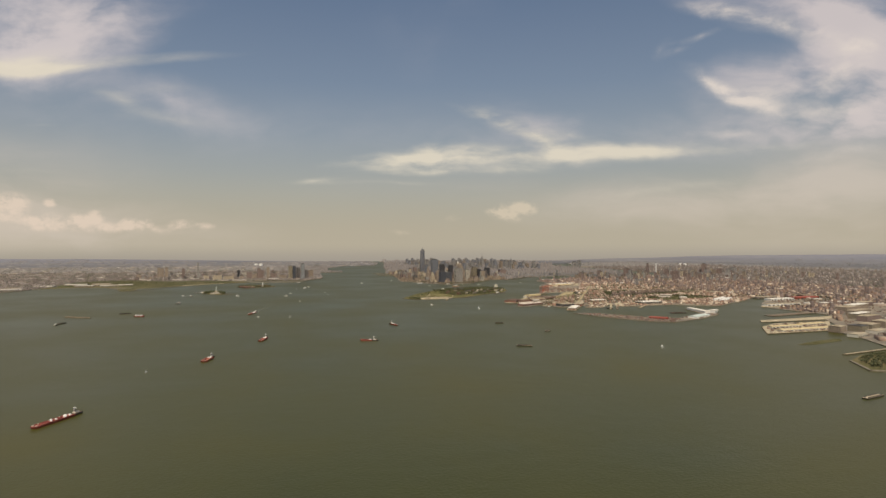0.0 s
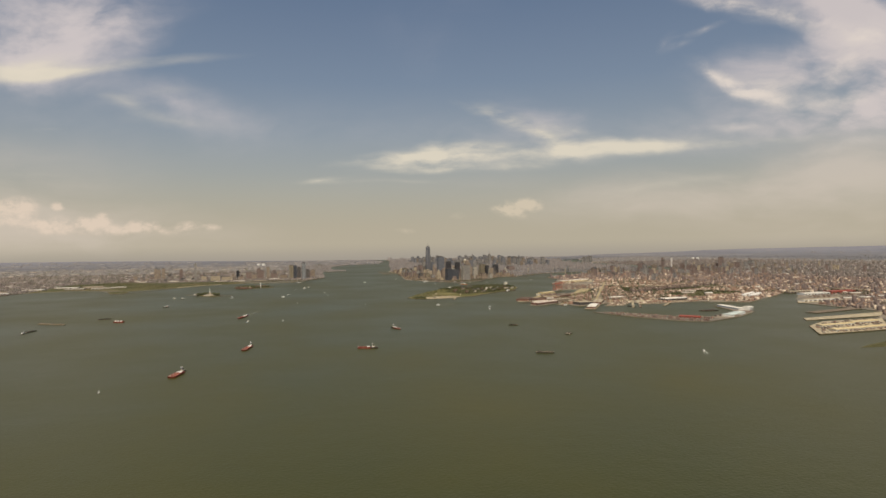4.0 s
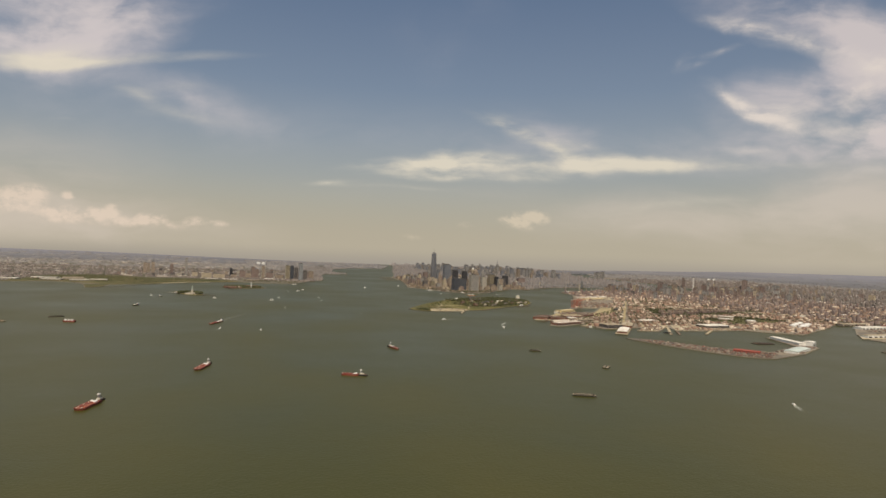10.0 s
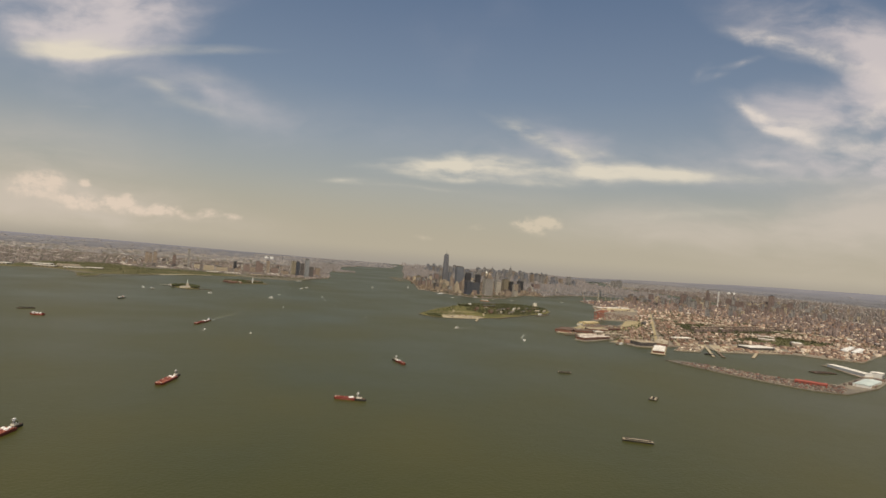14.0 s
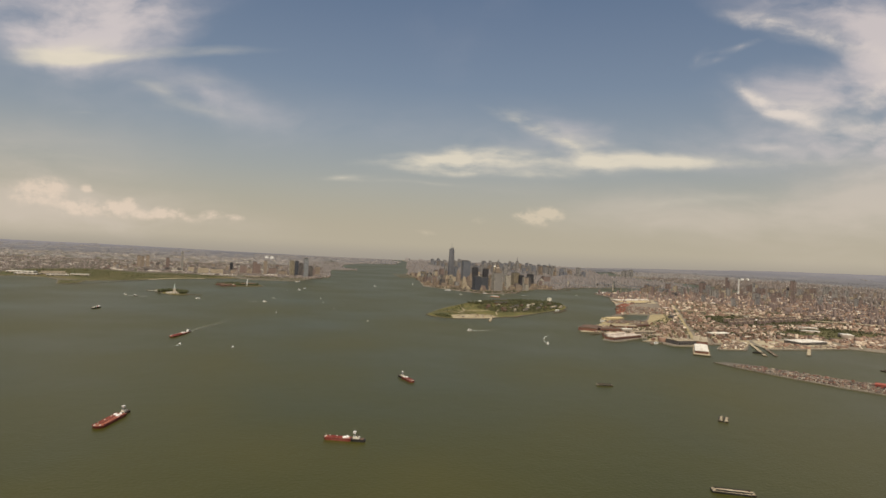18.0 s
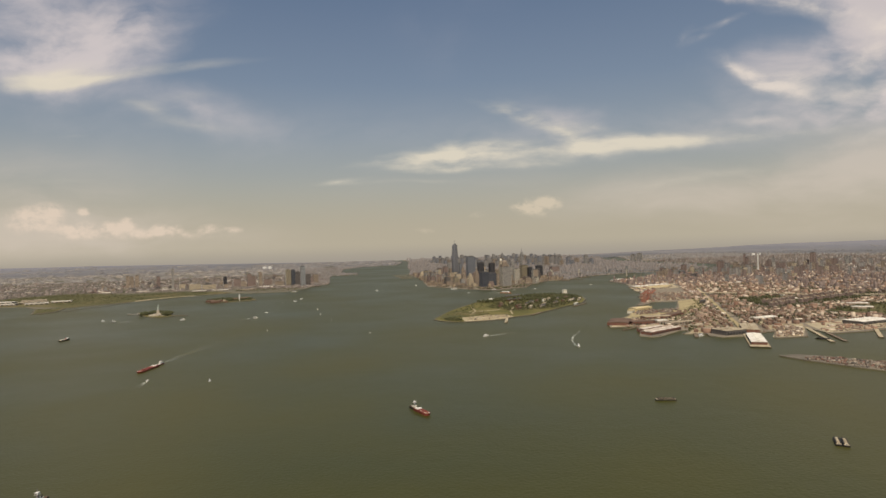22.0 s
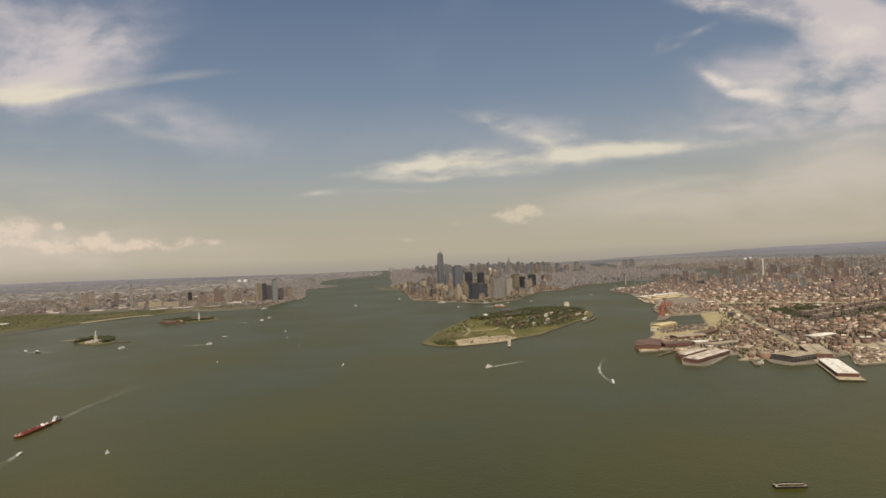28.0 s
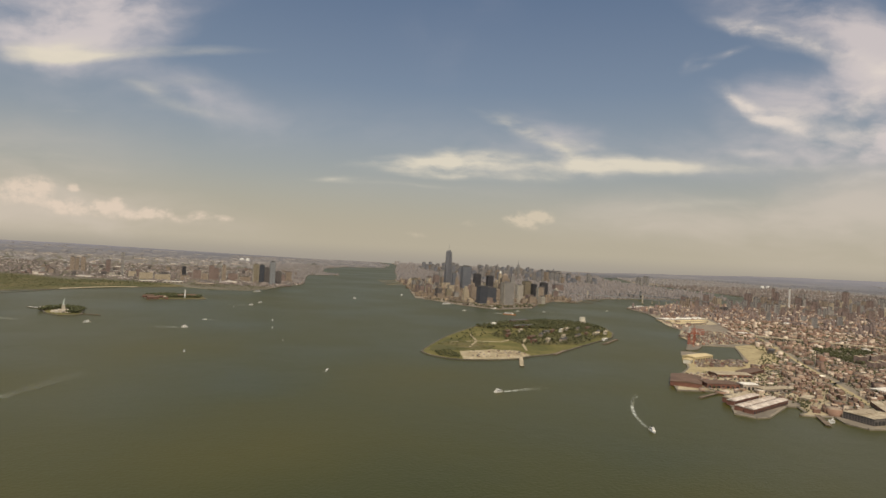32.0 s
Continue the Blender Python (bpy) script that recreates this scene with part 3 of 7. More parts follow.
    "black": facade("black_steel", [(0.05, 0.048, 0.05), (0.08, 0.075, 0.075)], (0.035, 0.036, 0.04), 4.0, 4.0, 0.6, 0.4),
    "dark": facade("dark_bronze", [(0.12, 0.105, 0.095), (0.17, 0.15, 0.135)], (0.065, 0.062, 0.062), 3.9, 3.6, 0.55, 0.4),
    "grey": facade("grey_concrete", [(0.25, 0.235, 0.21), (0.34, 0.315, 0.28)], (0.12, 0.115, 0.11), 3.8, 3.6, 0.5, 0.6),
    "light": facade("pale_concrete", [(0.35, 0.315, 0.255), (0.46, 0.42, 0.345)], (0.15, 0.14, 0.12), 3.6, 3.6, 0.42, 0.6),
    "olive": facade("olive_stone", [(0.24, 0.20, 0.135), (0.31, 0.265, 0.185)], (0.11, 0.10, 0.075), 3.8, 3.4, 0.5, 0.6),
    "tan": facade("tan_brick", [(0.24, 0.19, 0.14), (0.33, 0.265, 0.20)], (0.14, 0.115, 0.09), 3.4, 3.6, 0.42, 0.7),
    "cream": facade("cream_stone", [(0.38, 0.315, 0.22), (0.49, 0.415, 0.30)], (0.20, 0.17, 0.125), 3.6, 3.6, 0.42, 0.7),
    "white_tower": facade("white_concrete", [(0.66, 0.63, 0.57), (0.78, 0.75, 0.69)], (0.42, 0.41, 0.39), 3.6, 3.6, 0.35, 0.6),
    "bricks": facade("red_brick_flats", [(0.185, 0.138, 0.118), (0.265, 0.20, 0.168)], (0.12, 0.092, 0.082), 3.2, 3.6, 0.42, 0.8),
}


# ---- builders ----
def box_into(bm, x0, x1, y0, y1, z0, z1, taper=0.0, top=None):
    """A box; taper draws its top in on all sides; top offsets the upper face."""
    ox, oy = top or (0, 0)
    lo = [bm.verts.new(p) for p in ((x0, y0, z0), (x1, y0, z0), (x1, y1, z0), (x0, y1, z0))]
    hi = [bm.verts.new(p) for p in ((x0 + taper + ox, y0 + taper + oy, z1), (x1 - taper + ox, y0 + taper + oy, z1), (x1 - taper + ox, y1 - taper + oy, z1), (x0 + taper + ox, y1 - taper + oy, z1))]
    bm.faces.new(lo[::-1]), bm.faces.new(hi)
    for i in range(4):
        bm.faces.new((lo[i], lo[(i + 1) % 4], hi[(i + 1) % 4], hi[i]))
    return hi


def box(*a, **kw):
    bm = bmesh.new()
    box_into(bm, *a, **kw)
    return bm


def prism_into(bm, points, z0, z1, shrink=1.0):
    """A prism over a plan outline; shrink scales its top about the middle."""
    cx, cy = sum(p[0] for p in points) / len(points), sum(p[1] for p in points) / len(points)
    lo = [bm.verts.new((x, y, z0)) for x, y in points]
    hi = [bm.verts.new((cx + (x - cx) * shrink, cy + (y - cy) * shrink, z1)) for x, y in points]
    n = len(points)
    bm.faces.new(hi), bm.faces.new(lo[::-1])
    for i in range(n):
        bm.faces.new((lo[i], lo[(i + 1) % n], hi[(i + 1) % n], hi[i]))
    return bm


def prism(points, z0, z1, shrink=1.0):
    return prism_into(bmesh.new(), points, z0, z1, shrink)


def ring(r, n, cx=0.0, cy=0.0, turn=0.0):
    return [(cx + r * math.cos(2 * math.pi * i / n + turn), cy + r * math.sin(2 * math.pi * i / n + turn)) for i in range(n)]


def beam_into(bm, a, b, w):
    """A square bar from a to b."""
    a, b = Vector(a), Vector(b)
    m = (b - a).to_track_quat("Z", "Y").to_matrix()
    ends = [[bm.verts.new(p + m @ Vector((sx * w / 2, sy * w / 2, 0))) for sx, sy in ((-1, -1), (1, -1), (1, 1), (-1, 1))] for p in (a, b)]
    bm.faces.new(ends[0][::-1]), bm.faces.new(ends[1])
    for i in range(4):
        bm.faces.new((ends[0][i], ends[0][(i + 1) % 4], ends[1][(i + 1) % 4], ends[1][i]))
    return bm


def beam(a, b, w):
    return beam_into(bmesh.new(), a, b, w)


def to_mesh(name, bm, mats):
    bmesh.ops.recalc_face_normals(bm, faces=bm.faces)
    me = bpy.data.meshes.new(name)
    bm.to_mesh(me)
    bm.free()
    me.transform(Matrix.Scale(K, 4))
    for m in mats if isinstance(mats, (list, tuple)) else [mats]:
        me.materials.append(M[m])
    return me


def part(name, bm, mat, parent, label=""):
    me = bm if isinstance(bm, bpy.types.Mesh) else to_mesh(name, bm, mat)
    ob = new(name, me)
    ob.parent = parent
    if label:
        tagged(ob, label)
    return ob


def thing(name, x, y, z, turn, label, category, group=""):
    ob = new(name)
    ob.empty_display_size = 0.1
    ob.matrix_basis = pose(x * K, y * K, z * K, 0, 0, turn)
    return tagged(ob, label, category, group)


def structure(name, bm, mat, label, category="ground"):
    ob = new(name, to_mesh(name, bm, mat))
    return tagged(ob, label, category, kind="structure")


def at(x, y, z=0, turn=0):
    return pose(x * K, y * K, z * K, 0, 0, turn)


def inside(px, py, poly):
    """Which of the points lie in the outline."""
    px, py = np.asarray(px, float), np.asarray(py, float)
    hit = np.zeros(px.shape, bool)
    n = len(poly)
    for i in range(n):
        (x0, y0), (x1, y1) = poly[i], poly[(i + 1) % n]
        if y0 == y1:
            continue
        hit ^= ((y0 > py) != (y1 > py)) & (px < (x1 - x0) * (py - y0) / (y1 - y0) + x0)
    return hit


def many_boxes(name, rows, wall, roof, z0, label, category):
    """Rows of x, y, length, width, height, turn (radians) as one mesh: walls and a roof with a parapet's edge each."""
    rows = np.asarray(rows, float)
    n = len(rows)
    x, y, l, w, h, a = rows.T
    c, s = np.cos(a), np.sin(a)
    sx, sy = np.array([-1, 1, 1, -1]) / 2, np.array([-1, -1, 1, 1]) / 2
    dx, dy = l[:, None] * sx, w[:, None] * sy
    X, Y = x[:, None] + dx * c[:, None] - dy * s[:, None], y[:, None] + dx * s[:, None] + dy * c[:, None]
    lo = np.stack([X, Y, np.full_like(X, z0)], -1)
    hi = np.stack([X, Y, z0 + np.repeat(h[:, None], 4, 1)], -1)
    verts = np.concatenate([lo, hi], 1).reshape(-1, 3) * K
    quads = np.array([[0, 1, 5, 4], [1, 2, 6, 5], [2, 3, 7, 6], [3, 0, 4, 7], [4, 5, 6, 7]])
    faces = (np.arange(n)[:, None, None] * 8 + quads).reshape(-1, 4)
    return raw_mesh(name, verts, faces, [wall, roof], np.tile([0, 0, 0, 0, 1], n), label, category)


def raw_mesh(name, verts, faces, mats, index, label, category):
    me = bpy.data.meshes.new(name)
    k = faces.shape[1]
    me.vertices.add(len(verts))
    me.vertices.foreach_set("co", np.asarray(verts, np.float32).ravel())
    me.loops.add(faces.size)
    me.loops.foreach_set("vertex_index", faces.astype(np.int32).ravel())
    me.polygons.add(len(faces))
    me.polygons.foreach_set("loop_start", np.arange(0, faces.size, k, dtype=np.int32))
    for m in mats:
        me.materials.append(M[m])
    me.polygons.foreach_set("material_index", np.asarray(index, np.int32))
    me.update(calc_edges=True)
    ob = new(name, me)
    return tagged(ob, label, category, kind="stuff")


rng = np.random.default_rng(7)

# ---- shores ----
RIVER_BANK = [
    (5800, 10350), (6350, 9300), (6150, 7000), (5150, 4950), (4450, 3560), (4250, 1900), (3950, 300), (3700, -350), (3200, -870), (2400, -930), (1750, -1060), (1600, -1150), (1199, -1459), (956, -1589),
]
BROOKLYN = RIVER_BANK + [
    (870, -2000), (700, -2340), (510, -2695), (469, -2880), (280, -3150), (126, -3354), (-20, -3530), (50, -3510), (165, -3400), (305, -3440), (60, -3765), (-85, -3755), (-20, -3590), (-70, -3560), (-150, -3670), (-302, -3901), (-529, -4111),
    (-592, -4222), (-500, -4240), (-468, -4258), (-575, -4412), (-616, -4470), (-592, -4511), (-554, -4508), (-412, -4418), (-382, -4426), (-412, -4480), (-448, -4498), (-410, -4516), (-372, -4526), (-398, -4580), (-386, -4624),
    (-285, -4638), (-232, -4604), (-120, -4590), (-240, -4715), (-125, -4737), (50, -4560), (0, -4719), (112, -4730), (321, -4718), (430, -4715),
    (514, -4820), (640, -4900), (1085, -4640), (1640, -4290),
]
BROOKLYN_SOUTH = [
    (1640, -4290), (1575, -4424), (1303, -4649), (1004, -4909), (860, -5110), (840, -5560), (690, -5640), (560, -5790), (420, -5960), (250, -6060),
    (180, -6240), (60, -6430), (-20, -6560), (-120, -6700), (-300, -6900), (-500, -7600), (31000, -7600), (30500, 3000), (25360, 11450), (19580, 13840), (12780, 11910), (7150, 10220),
]
JERSEY = [
    (-8510, -3831), (-6185, -2994), (-4565, -2018), (-4396, -1692), (-4325, -1366), (-3953, -1153), (-3720, -1274), (-3558, -1552), (-3442, -1971), (-3337, -1866),
    (-3358, -1571), (-3185, -1450), (-2989, -1267), (-2758, -972), (-2590, -900), (-2435, -800), (-2300, -700), (-2120, -850), (-1835, -900), (-1700, -700),
    (-1579, -300), (-1405, 0), (-1360, 292), (-1290, 1200), (-1200, 2050), (-800, 2240), (-790, 2420), (-960, 3000), (-760, 4600), (-250, 5850), (560, 6200), (1180, 9000), (1500, 11700), (-640, 12450), (-4500, 16870), (-9260, 22100), (-15400, 23150), (-33000, 20000), (-33000, -3600),
]
MANHATTAN = [
    (-599, -1134), (-481, -486), (-300, 487), (-220, 1500), (50, 2600), (400, 4500), (1400, 9000), (1700, 11300), (3070, 10690), (5500, 10350), (6000, 9300),
    (5750, 7100), (4700, 5110), (4080, 3890), (3800, 2560), (3720, 1670), (3480, 560), (3120, -260), (2500, -350), (1860, -430), (1600, -540), (1400, -600), (1200, -700), (1067, -766), (817, -1079), (566, -1126), (274, -1439), (84, -1760),
    (-82, -1844), (-229, -1930), (-324, -1813), (-400, -1672), (-480, -1401),
]
GOVERNORS = [
    (-1112, -3450), (-1155, -3530), (-1178, -3590), (-1162, -3660), (-1120, -3718), (-1075, -3742), (-985, -3750), (-872, -3732), (-784, -3672), (-700, -3640), (-626, -3587), (-448, -3429), (-332, -3329),
    (-167, -3193), (-61, -3035), (20, -2827), (19, -2680), (-60, -2560), (-201, -2526), (-402, -2576), (-716, -2841), (-912, -3111), (-1008, -3260),
]
ELLIS = [(-2432, -1653), (-2350, -1840), (-2254, -1798), (-2060, -1720), (-2091, -1520), (-2316, -1400), (-2435, -1493)]
LIBERTY = [(-2718, -2438), (-2650, -2600), (-2570, -2690), (-2500, -2640), (-2530, -2470), (-2640, -2330), (-2700, -2350)]
LAND = 2.5
# how far the eye reaches through the haze, by bearing: less along the river than over the land on both sides
RIM_LINE = [(-2000 + r * math.sin(radians(b)), -7000 + r * math.cos(radians(b))) for b, r in ((-150, 33000), (-120, 33000), (-90, 33000), (-60, 33000), (-40, 33000), (-24, 33000), (-14, 30000), (-6, 24000), (4, 19500), (16, 18400), (28, 19500), (38, 24000), (46, 30000), (56, 33000), (80, 33000), (110, 33000), (140, 33000), (180, 33000))]


def shore_strip(name, poly, label, width=5.0, closed=True, height=3.0, mat="riprap"):
    """A seawall of stone along a shore outline."""
    bm = bmesh.new()
    n = len(poly)
    for i in range(n if closed else n - 1):
        a, b = Vector((*poly[i], 0)), Vector((*poly[(i + 1) % n], 0))
        if (b - a).length > 2500:
            continue
        d = (b - a).normalized() * width / 2
        s = Vector((-d.y, d.x, 0))
        prism_into(bm, [(a - d + s).xy, (b + d + s).xy, (b + d - s).xy, (a - d - s).xy], -0.5, height)
    structure(name, bm, mat, label, "seawall")


bm = bmesh.new()
prism_into(bm, RIM_LINE, -8, 0)
structure("water", bm, "water", "grey-green choppy harbour water reaching to the horizon", "water")
structure("ground_jersey", prism(JERSEY, -1, LAND), "bank_ground", "low built-up land along the river shore", "ground")
structure("ground_manhattan", prism(MANHATTAN, -1, LAND), "city_ground", "built-up island land between two rivers", "ground")
structure("ground_brooklyn", prism(BROOKLYN + BROOKLYN_SOUTH[1:-1], -1, LAND), "city_ground", "low built-up land behind the docks", "ground")
structure("ground_governors", prism(GOVERNORS, -1, LAND), "grass", "grassy harbour island with lawns and paths", "ground")
structure("ground_ellis", prism(ELLIS, -1, LAND), "marsh", "small flat harbour island", "ground")
structure("ground_liberty", prism(LIBERTY, -1, LAND), "grass", "small oval harbour island", "ground")

# ---- sea walls, lawns, yards, roads ----
shore_strip("seawall_docks", BROOKLYN[8:], "stone and timber bulkhead along the docks", 6, False)
shore_strip("seawall_piers", BROOKLYN_SOUTH[:16], "stone bulkhead along the southern docks", 6, False)
shore_strip("seawall_park", JERSEY[2:25], "pale stone edge of the park shore", 7, False)
shore_strip("seawall_battery", MANHATTAN[17:] + MANHATTAN[:5], "stone bulkhead round the island's tip", 7, False)
shore_strip("seawall_governors", GOVERNORS, "stone seawall round the grassy island", 7, mat="dark_stone")
shore_strip("seawall_ellis", ELLIS, "stone seawall round the small island", 6, mat="dark_stone")
shore_strip("seawall_liberty", LIBERTY, "stone seawall round the statue's island", 7, mat="dark_stone")


def plot(name, points, mat, label, z=LAND, up=0.4, category="ground"):
    return structure(name, prism(points, z - 0.5, z + up), mat, label, category)


def strip(name, line, width, mat, label, z=LAND, up=0.7, category="road"):
    """A road or path of one width along a line."""
    bm = bmesh.new()
    for (ax, ay), (bx, by) in zip(line, line[1:]):
        d = Vector((bx - ax, by - ay)).normalized() * width / 2
        s = Vector((-d.y, d.x))
        a, b = Vector((ax, ay)), Vector((bx, by))
        prism_into(bm, [a - d * 0.4 + s, b + d * 0.4 + s, b + d * 0.4 - s, a - d * 0.4 - s], z - 0.5, z + up)
    return structure(name, bm, mat, label, category)


plot("lawn_dock", [(-225, -3790), (-150, -3690), (-90, -3758), (60, -3772), (170, -3815), (50, -3940), (-160, -3990), (-390, -3990), (-295, -3900)], "dry_yard", "pale concrete dock apron", up=0.5)
plot("yard_point", [(-590, -4215), (-300, -3900), (-60, -3930), (40, -4100), (-60, -4300), (-290, -4415), (-480, -4290), (-500, -4230)], "sand", "pale dusty yards and lanes at the point", up=0.3)
plot("yard_pier", [(-611, -4470), (-590, -4506), (-555, -4503), (-412, -4413), (-384, -4420), (-300, -4340), (-440, -4290), (-475, -4270)], "city_ground", "worn dark apron round the old pier warehouses", up=0.38)
plot("yard_basin", [(325, -3415), (470, -3375), (545, -3440), (350, -3640), (180, -3810), (72, -3768)], "dry_yard", "pale empty concrete yard beside the basin", up=0.6)
plot("yard_north", [(250, -3130), (460, -2870), (700, -2950), (420, -3360), (170, -3370)], "yard", "container yard of pale concrete", up=0.45)
plot("yard_sheds", [(690, -2330), (1180, -2180), (960, -2560), (520, -2690)], "yard", "concrete pier apron under long sheds", up=0.55)
plot("yard_middle", [(-120, -4590), (-235, -4700), (-130, -4725), (40, -4570), (120, -4480), (0, -4440)], "sand", "sandy boatyard between two slips", up=0.45)
plot("yard_store", [(0, -4705), (430, -4700), (560, -4480), (130, -4480)], "yard", "shop's car park by the water", up=0.5)
plot("field_park", [(640, -4450), (1150, -4300), (1000, -4050), (560, -4180)], "marsh", "green playing fields behind the dock", up=0.5)
plot("lawn_cove", [(-376, -4424), (-406, -4480), (-440, -4496), (-408, -4510), (-345, -4510), (-262, -4440), (-262, -4366)], "sand", "dry worn field beside a small cove", up=0.5)
plot("yard_lot", [(-110, -4560), (-40, -4420), (40, -4340), (130, -4345), (60, -4440), (-50, -4520)], "sand", "brown rubble lot behind the warehouses", up=0.42)
plot("park_jersey", [(-4278, -1339), (-3953, -1134), (-3720, -1255), (-3358, -1552), (-2999, -1254), (-2600, -880), (-2300, -690), (-2420, -420), (-2929, -221), (-3224, -266), (-3598, 86), (-3880, 239), (-4224, -36)], "marsh", "broad green shore park with meadows", up=0.6)
plot("park_tip", [(-3553, -1562), (-3442, -1952), (-3348, -1859), (-3367, -1580)], "marsh", "narrow grassy spit of land", up=0.7)
plot("shore_path", [(-2976, -1250), (-2747, -959), (-2580, -890), (-2600, -840), (-2769, -915), (-2999, -1185)], "sand", "sandy shore path", up=0.9)
plot("rubble_field", [(-1070, -3736), (-985, -3742), (-870, -3724), (-790, -3662), (-800, -3570), (-900, -3545), (-1035, -3580)], "sand", "bare pale earth of a building site", up=0.5)
plot("dry_meadow", [(-1105, -3470), (-1145, -3560), (-1010, -3560), (-900, -3520), (-880, -3400), (-1000, -3300)], "marsh", "dry meadow on the island's end", up=0.55)
plot("barracks_ground", [(-700, -3430), (-450, -3400), (-250, -3200), (-330, -3080), (-560, -3130), (-720, -3290)], "marsh", "worn ground between old barracks", up=0.5)
for line in ([(-1040, -3380), (-900, -3330), (-780, -3350), (-700, -3270)], [(-960, -3480), (-880, -3330), (-840, -3130)], [(-760, -3560), (-700, -3380), (-560, -3140)]):
    strip("path", line, 9, "sand", "pale gravel path across the lawn", up=1.0, category="path")
strip("road_shore", [(-260, -4610), (-158, -4459), (643, -3257), (1000, -2720)], 15, "dry_yard", "straight pale street running inland")
strip("road_inland", [(1150, -3420), (700, -3780), (300, -4080), (-300, -4290)], 16, "road", "cross street between low houses")
strip("expressway_deck", [(700, -3150), (1300, -3750), (1750, -4100), (2150, -5050), (2100, -6400)], 30, "yard", "pale elevated motorway deck on piers", z=14, up=2.0, category="road")
bm = bmesh.new()
for (ax, ay), (bx, by) in zip([(700, -3150), (1300, -3750), (1750, -4100), (2150, -5050)], [(1300, -3750), (1750, -4100), (2150, -5050), (2100, -6400)]):
    n = int(math.hypot(bx - ax, by - ay) // 60)
    for i in range(n):
        x, y = ax + (bx - ax) * i / n, ay + (by - ay) * i / n
        box_into(bm, x - 9, x - 6, y - 2, y + 2, LAND, 14)
        box_into(bm, x + 6, x + 9, y - 2, y + 2, LAND, 14)
structure("expressway_piers", bm, "steel", "steel legs under the elevated motorway", "road")


# ---- piers ----
def pier(name, points, mat, label, top=3.2, piles=True):
    ob = thing(name, 0, 0, 0, 0, label, "pier")
    part("deck", prism(points, top - 1.2, top), mat, ob)
    if piles:
        bm = bmesh.new()
        n = len(points)
        for i in range(n):
            a, b = Vector(points[i]), Vector(points[(i + 1) % n])
            k = max(2, int((b - a).length // 14))
            for j in range(k):
                p = a + (b - a) * j / k
                prism_into(bm, ring(1.0, 6, p.x, p.y), -2, top + 0.6)
        tagged(part("substructure", bm, "timber", ob), kind="stuff")
        bm = bmesh.new()
        for i in range(n):
            a, b = points[i], points[(i + 1) % n]
            beam_into(bm, (*a, top + 0.15), (*b, top + 0.15), 0.9)
        tagged(part("kerb", bm, "timber", ob), kind="stuff")
    return ob


def bar(ax, ay, bx, by, w):
    d = Vector((bx - ax, by - ay)).normalized() * w / 2
    return [(ax - d.y, ay + d.x), (ax + d.y, ay - d.x), (bx + d.y, by - d.x), (bx - d.y, by + d.x)]


pier("shed_pier", bar(-243, -4608, -422, -4845, 60), "yard", "concrete pier with a timber-piled edge")
pier("long_pier", bar(58, -4553, -150, -4862, 14), "yard", "narrow concrete finger pier in the basin")
pier("finger_pier", bar(3, -4700, -103, -4868, 12), "timber", "narrow timber finger pier in the basin")
pier("finger_pier", bar(230, -4700, 60, -4860, 14), "yard", "short concrete finger pier beside the shop")
pier("marine_pier", [(43, -5860), (-125, -6058), (245, -6062), (577, -5775), (216, -5772)], "yard", "broad pale concrete cargo pier")
pier("cargo_pier", [(250, -5643), (190, -5712), (640, -5720), (850, -5600)], "yard", "bare pale concrete pier")
pier("warehouse_pier", [(834, -5075), (1000, -4914), (1300, -4900), (1260, -5080)], "yard", "cargo pier with pale sheds")
pier("shipyard_pier", bar(480, -5480, 860, -5420, 60), "timber", "dark timber shipyard pier")
pier("fishing_pier", bar(-290, -6560, -20, -6520, 12), "yard", "long low concrete fishing pier")
pier("harbour_dock", bar(-840, -3690, -915, -3868, 13), "yard", "pale concrete dock reaching off the island")
pier("ferry_dock", bar(-690, -3650, -590, -3545, 12), "timber", "timber ferry dock of the island")
pier("ferry_dock", bar(-330, -3390, -170, -3240, 12), "timber", "long timber dock along the island")
pier("island_pier", bar(-2510, -2620, -2420, -2655, 9), "timber", "timber pier off the statue's island")
pier("landing", bar(-2790, -2370, -2710, -2420, 14), "white_paint", "white ferry landing at the statue's island")
pier("cove_jetty", bar(-404, -4504, -462, -4588, 12), "timber", "small weathered jetty in the cove")
pier("jetty", bar(-462, -4250, -590, -4312, 7), "timber", "thin weathered timber jetty")
pier("east_pier", bar(1120, -1520, 985, -1590, 55), "yard", "pale concrete river pier on piles")
pier("east_pier", bar(1210, -1420, 1060, -1500, 50), "yard", "pale concrete river pier on piles")
for k, x, y in ((0, -330, 560), (1, -310, 820), (2, -290, 1100), (3, -260, 1400)):
    pier("river_pier", bar(x + 40, y, x - 180, y - 15, 45), "yard", "pale pier on the river side of the island")
for x, y in ((700, -1120), (860, -1050), (1080, -800)):
    pier("seaport_pier", bar(x, y, x + 40, y - 130, 40), "timber", "brown pier below the financial towers")
# the breakwater that closes the basin
plot("breakwater", [(-481, -4985), (-472, -5058), (-432, -5193), (-354, -5405), (-289, -5510), (-212, -5557), (35, -5463), (275, -5318), (350, -4990), (305, -4985), (201, -5264), (-81, -5408), (-215, -5314), (-318, -5151), (-379, -5036), (-426, -4984)], "city_ground", "low hook-shaped breakwater with a works yard", z=2.0, up=0.8)
shore_strip("breakwater_edge", [(-481, -4985), (-472, -5058), (-432, -5193), (-354, -5405), (-289, -5510), (-212, -5557), (35, -5463), (275, -5318)], "stone edge of the breakwater", 6, False, 3.2)
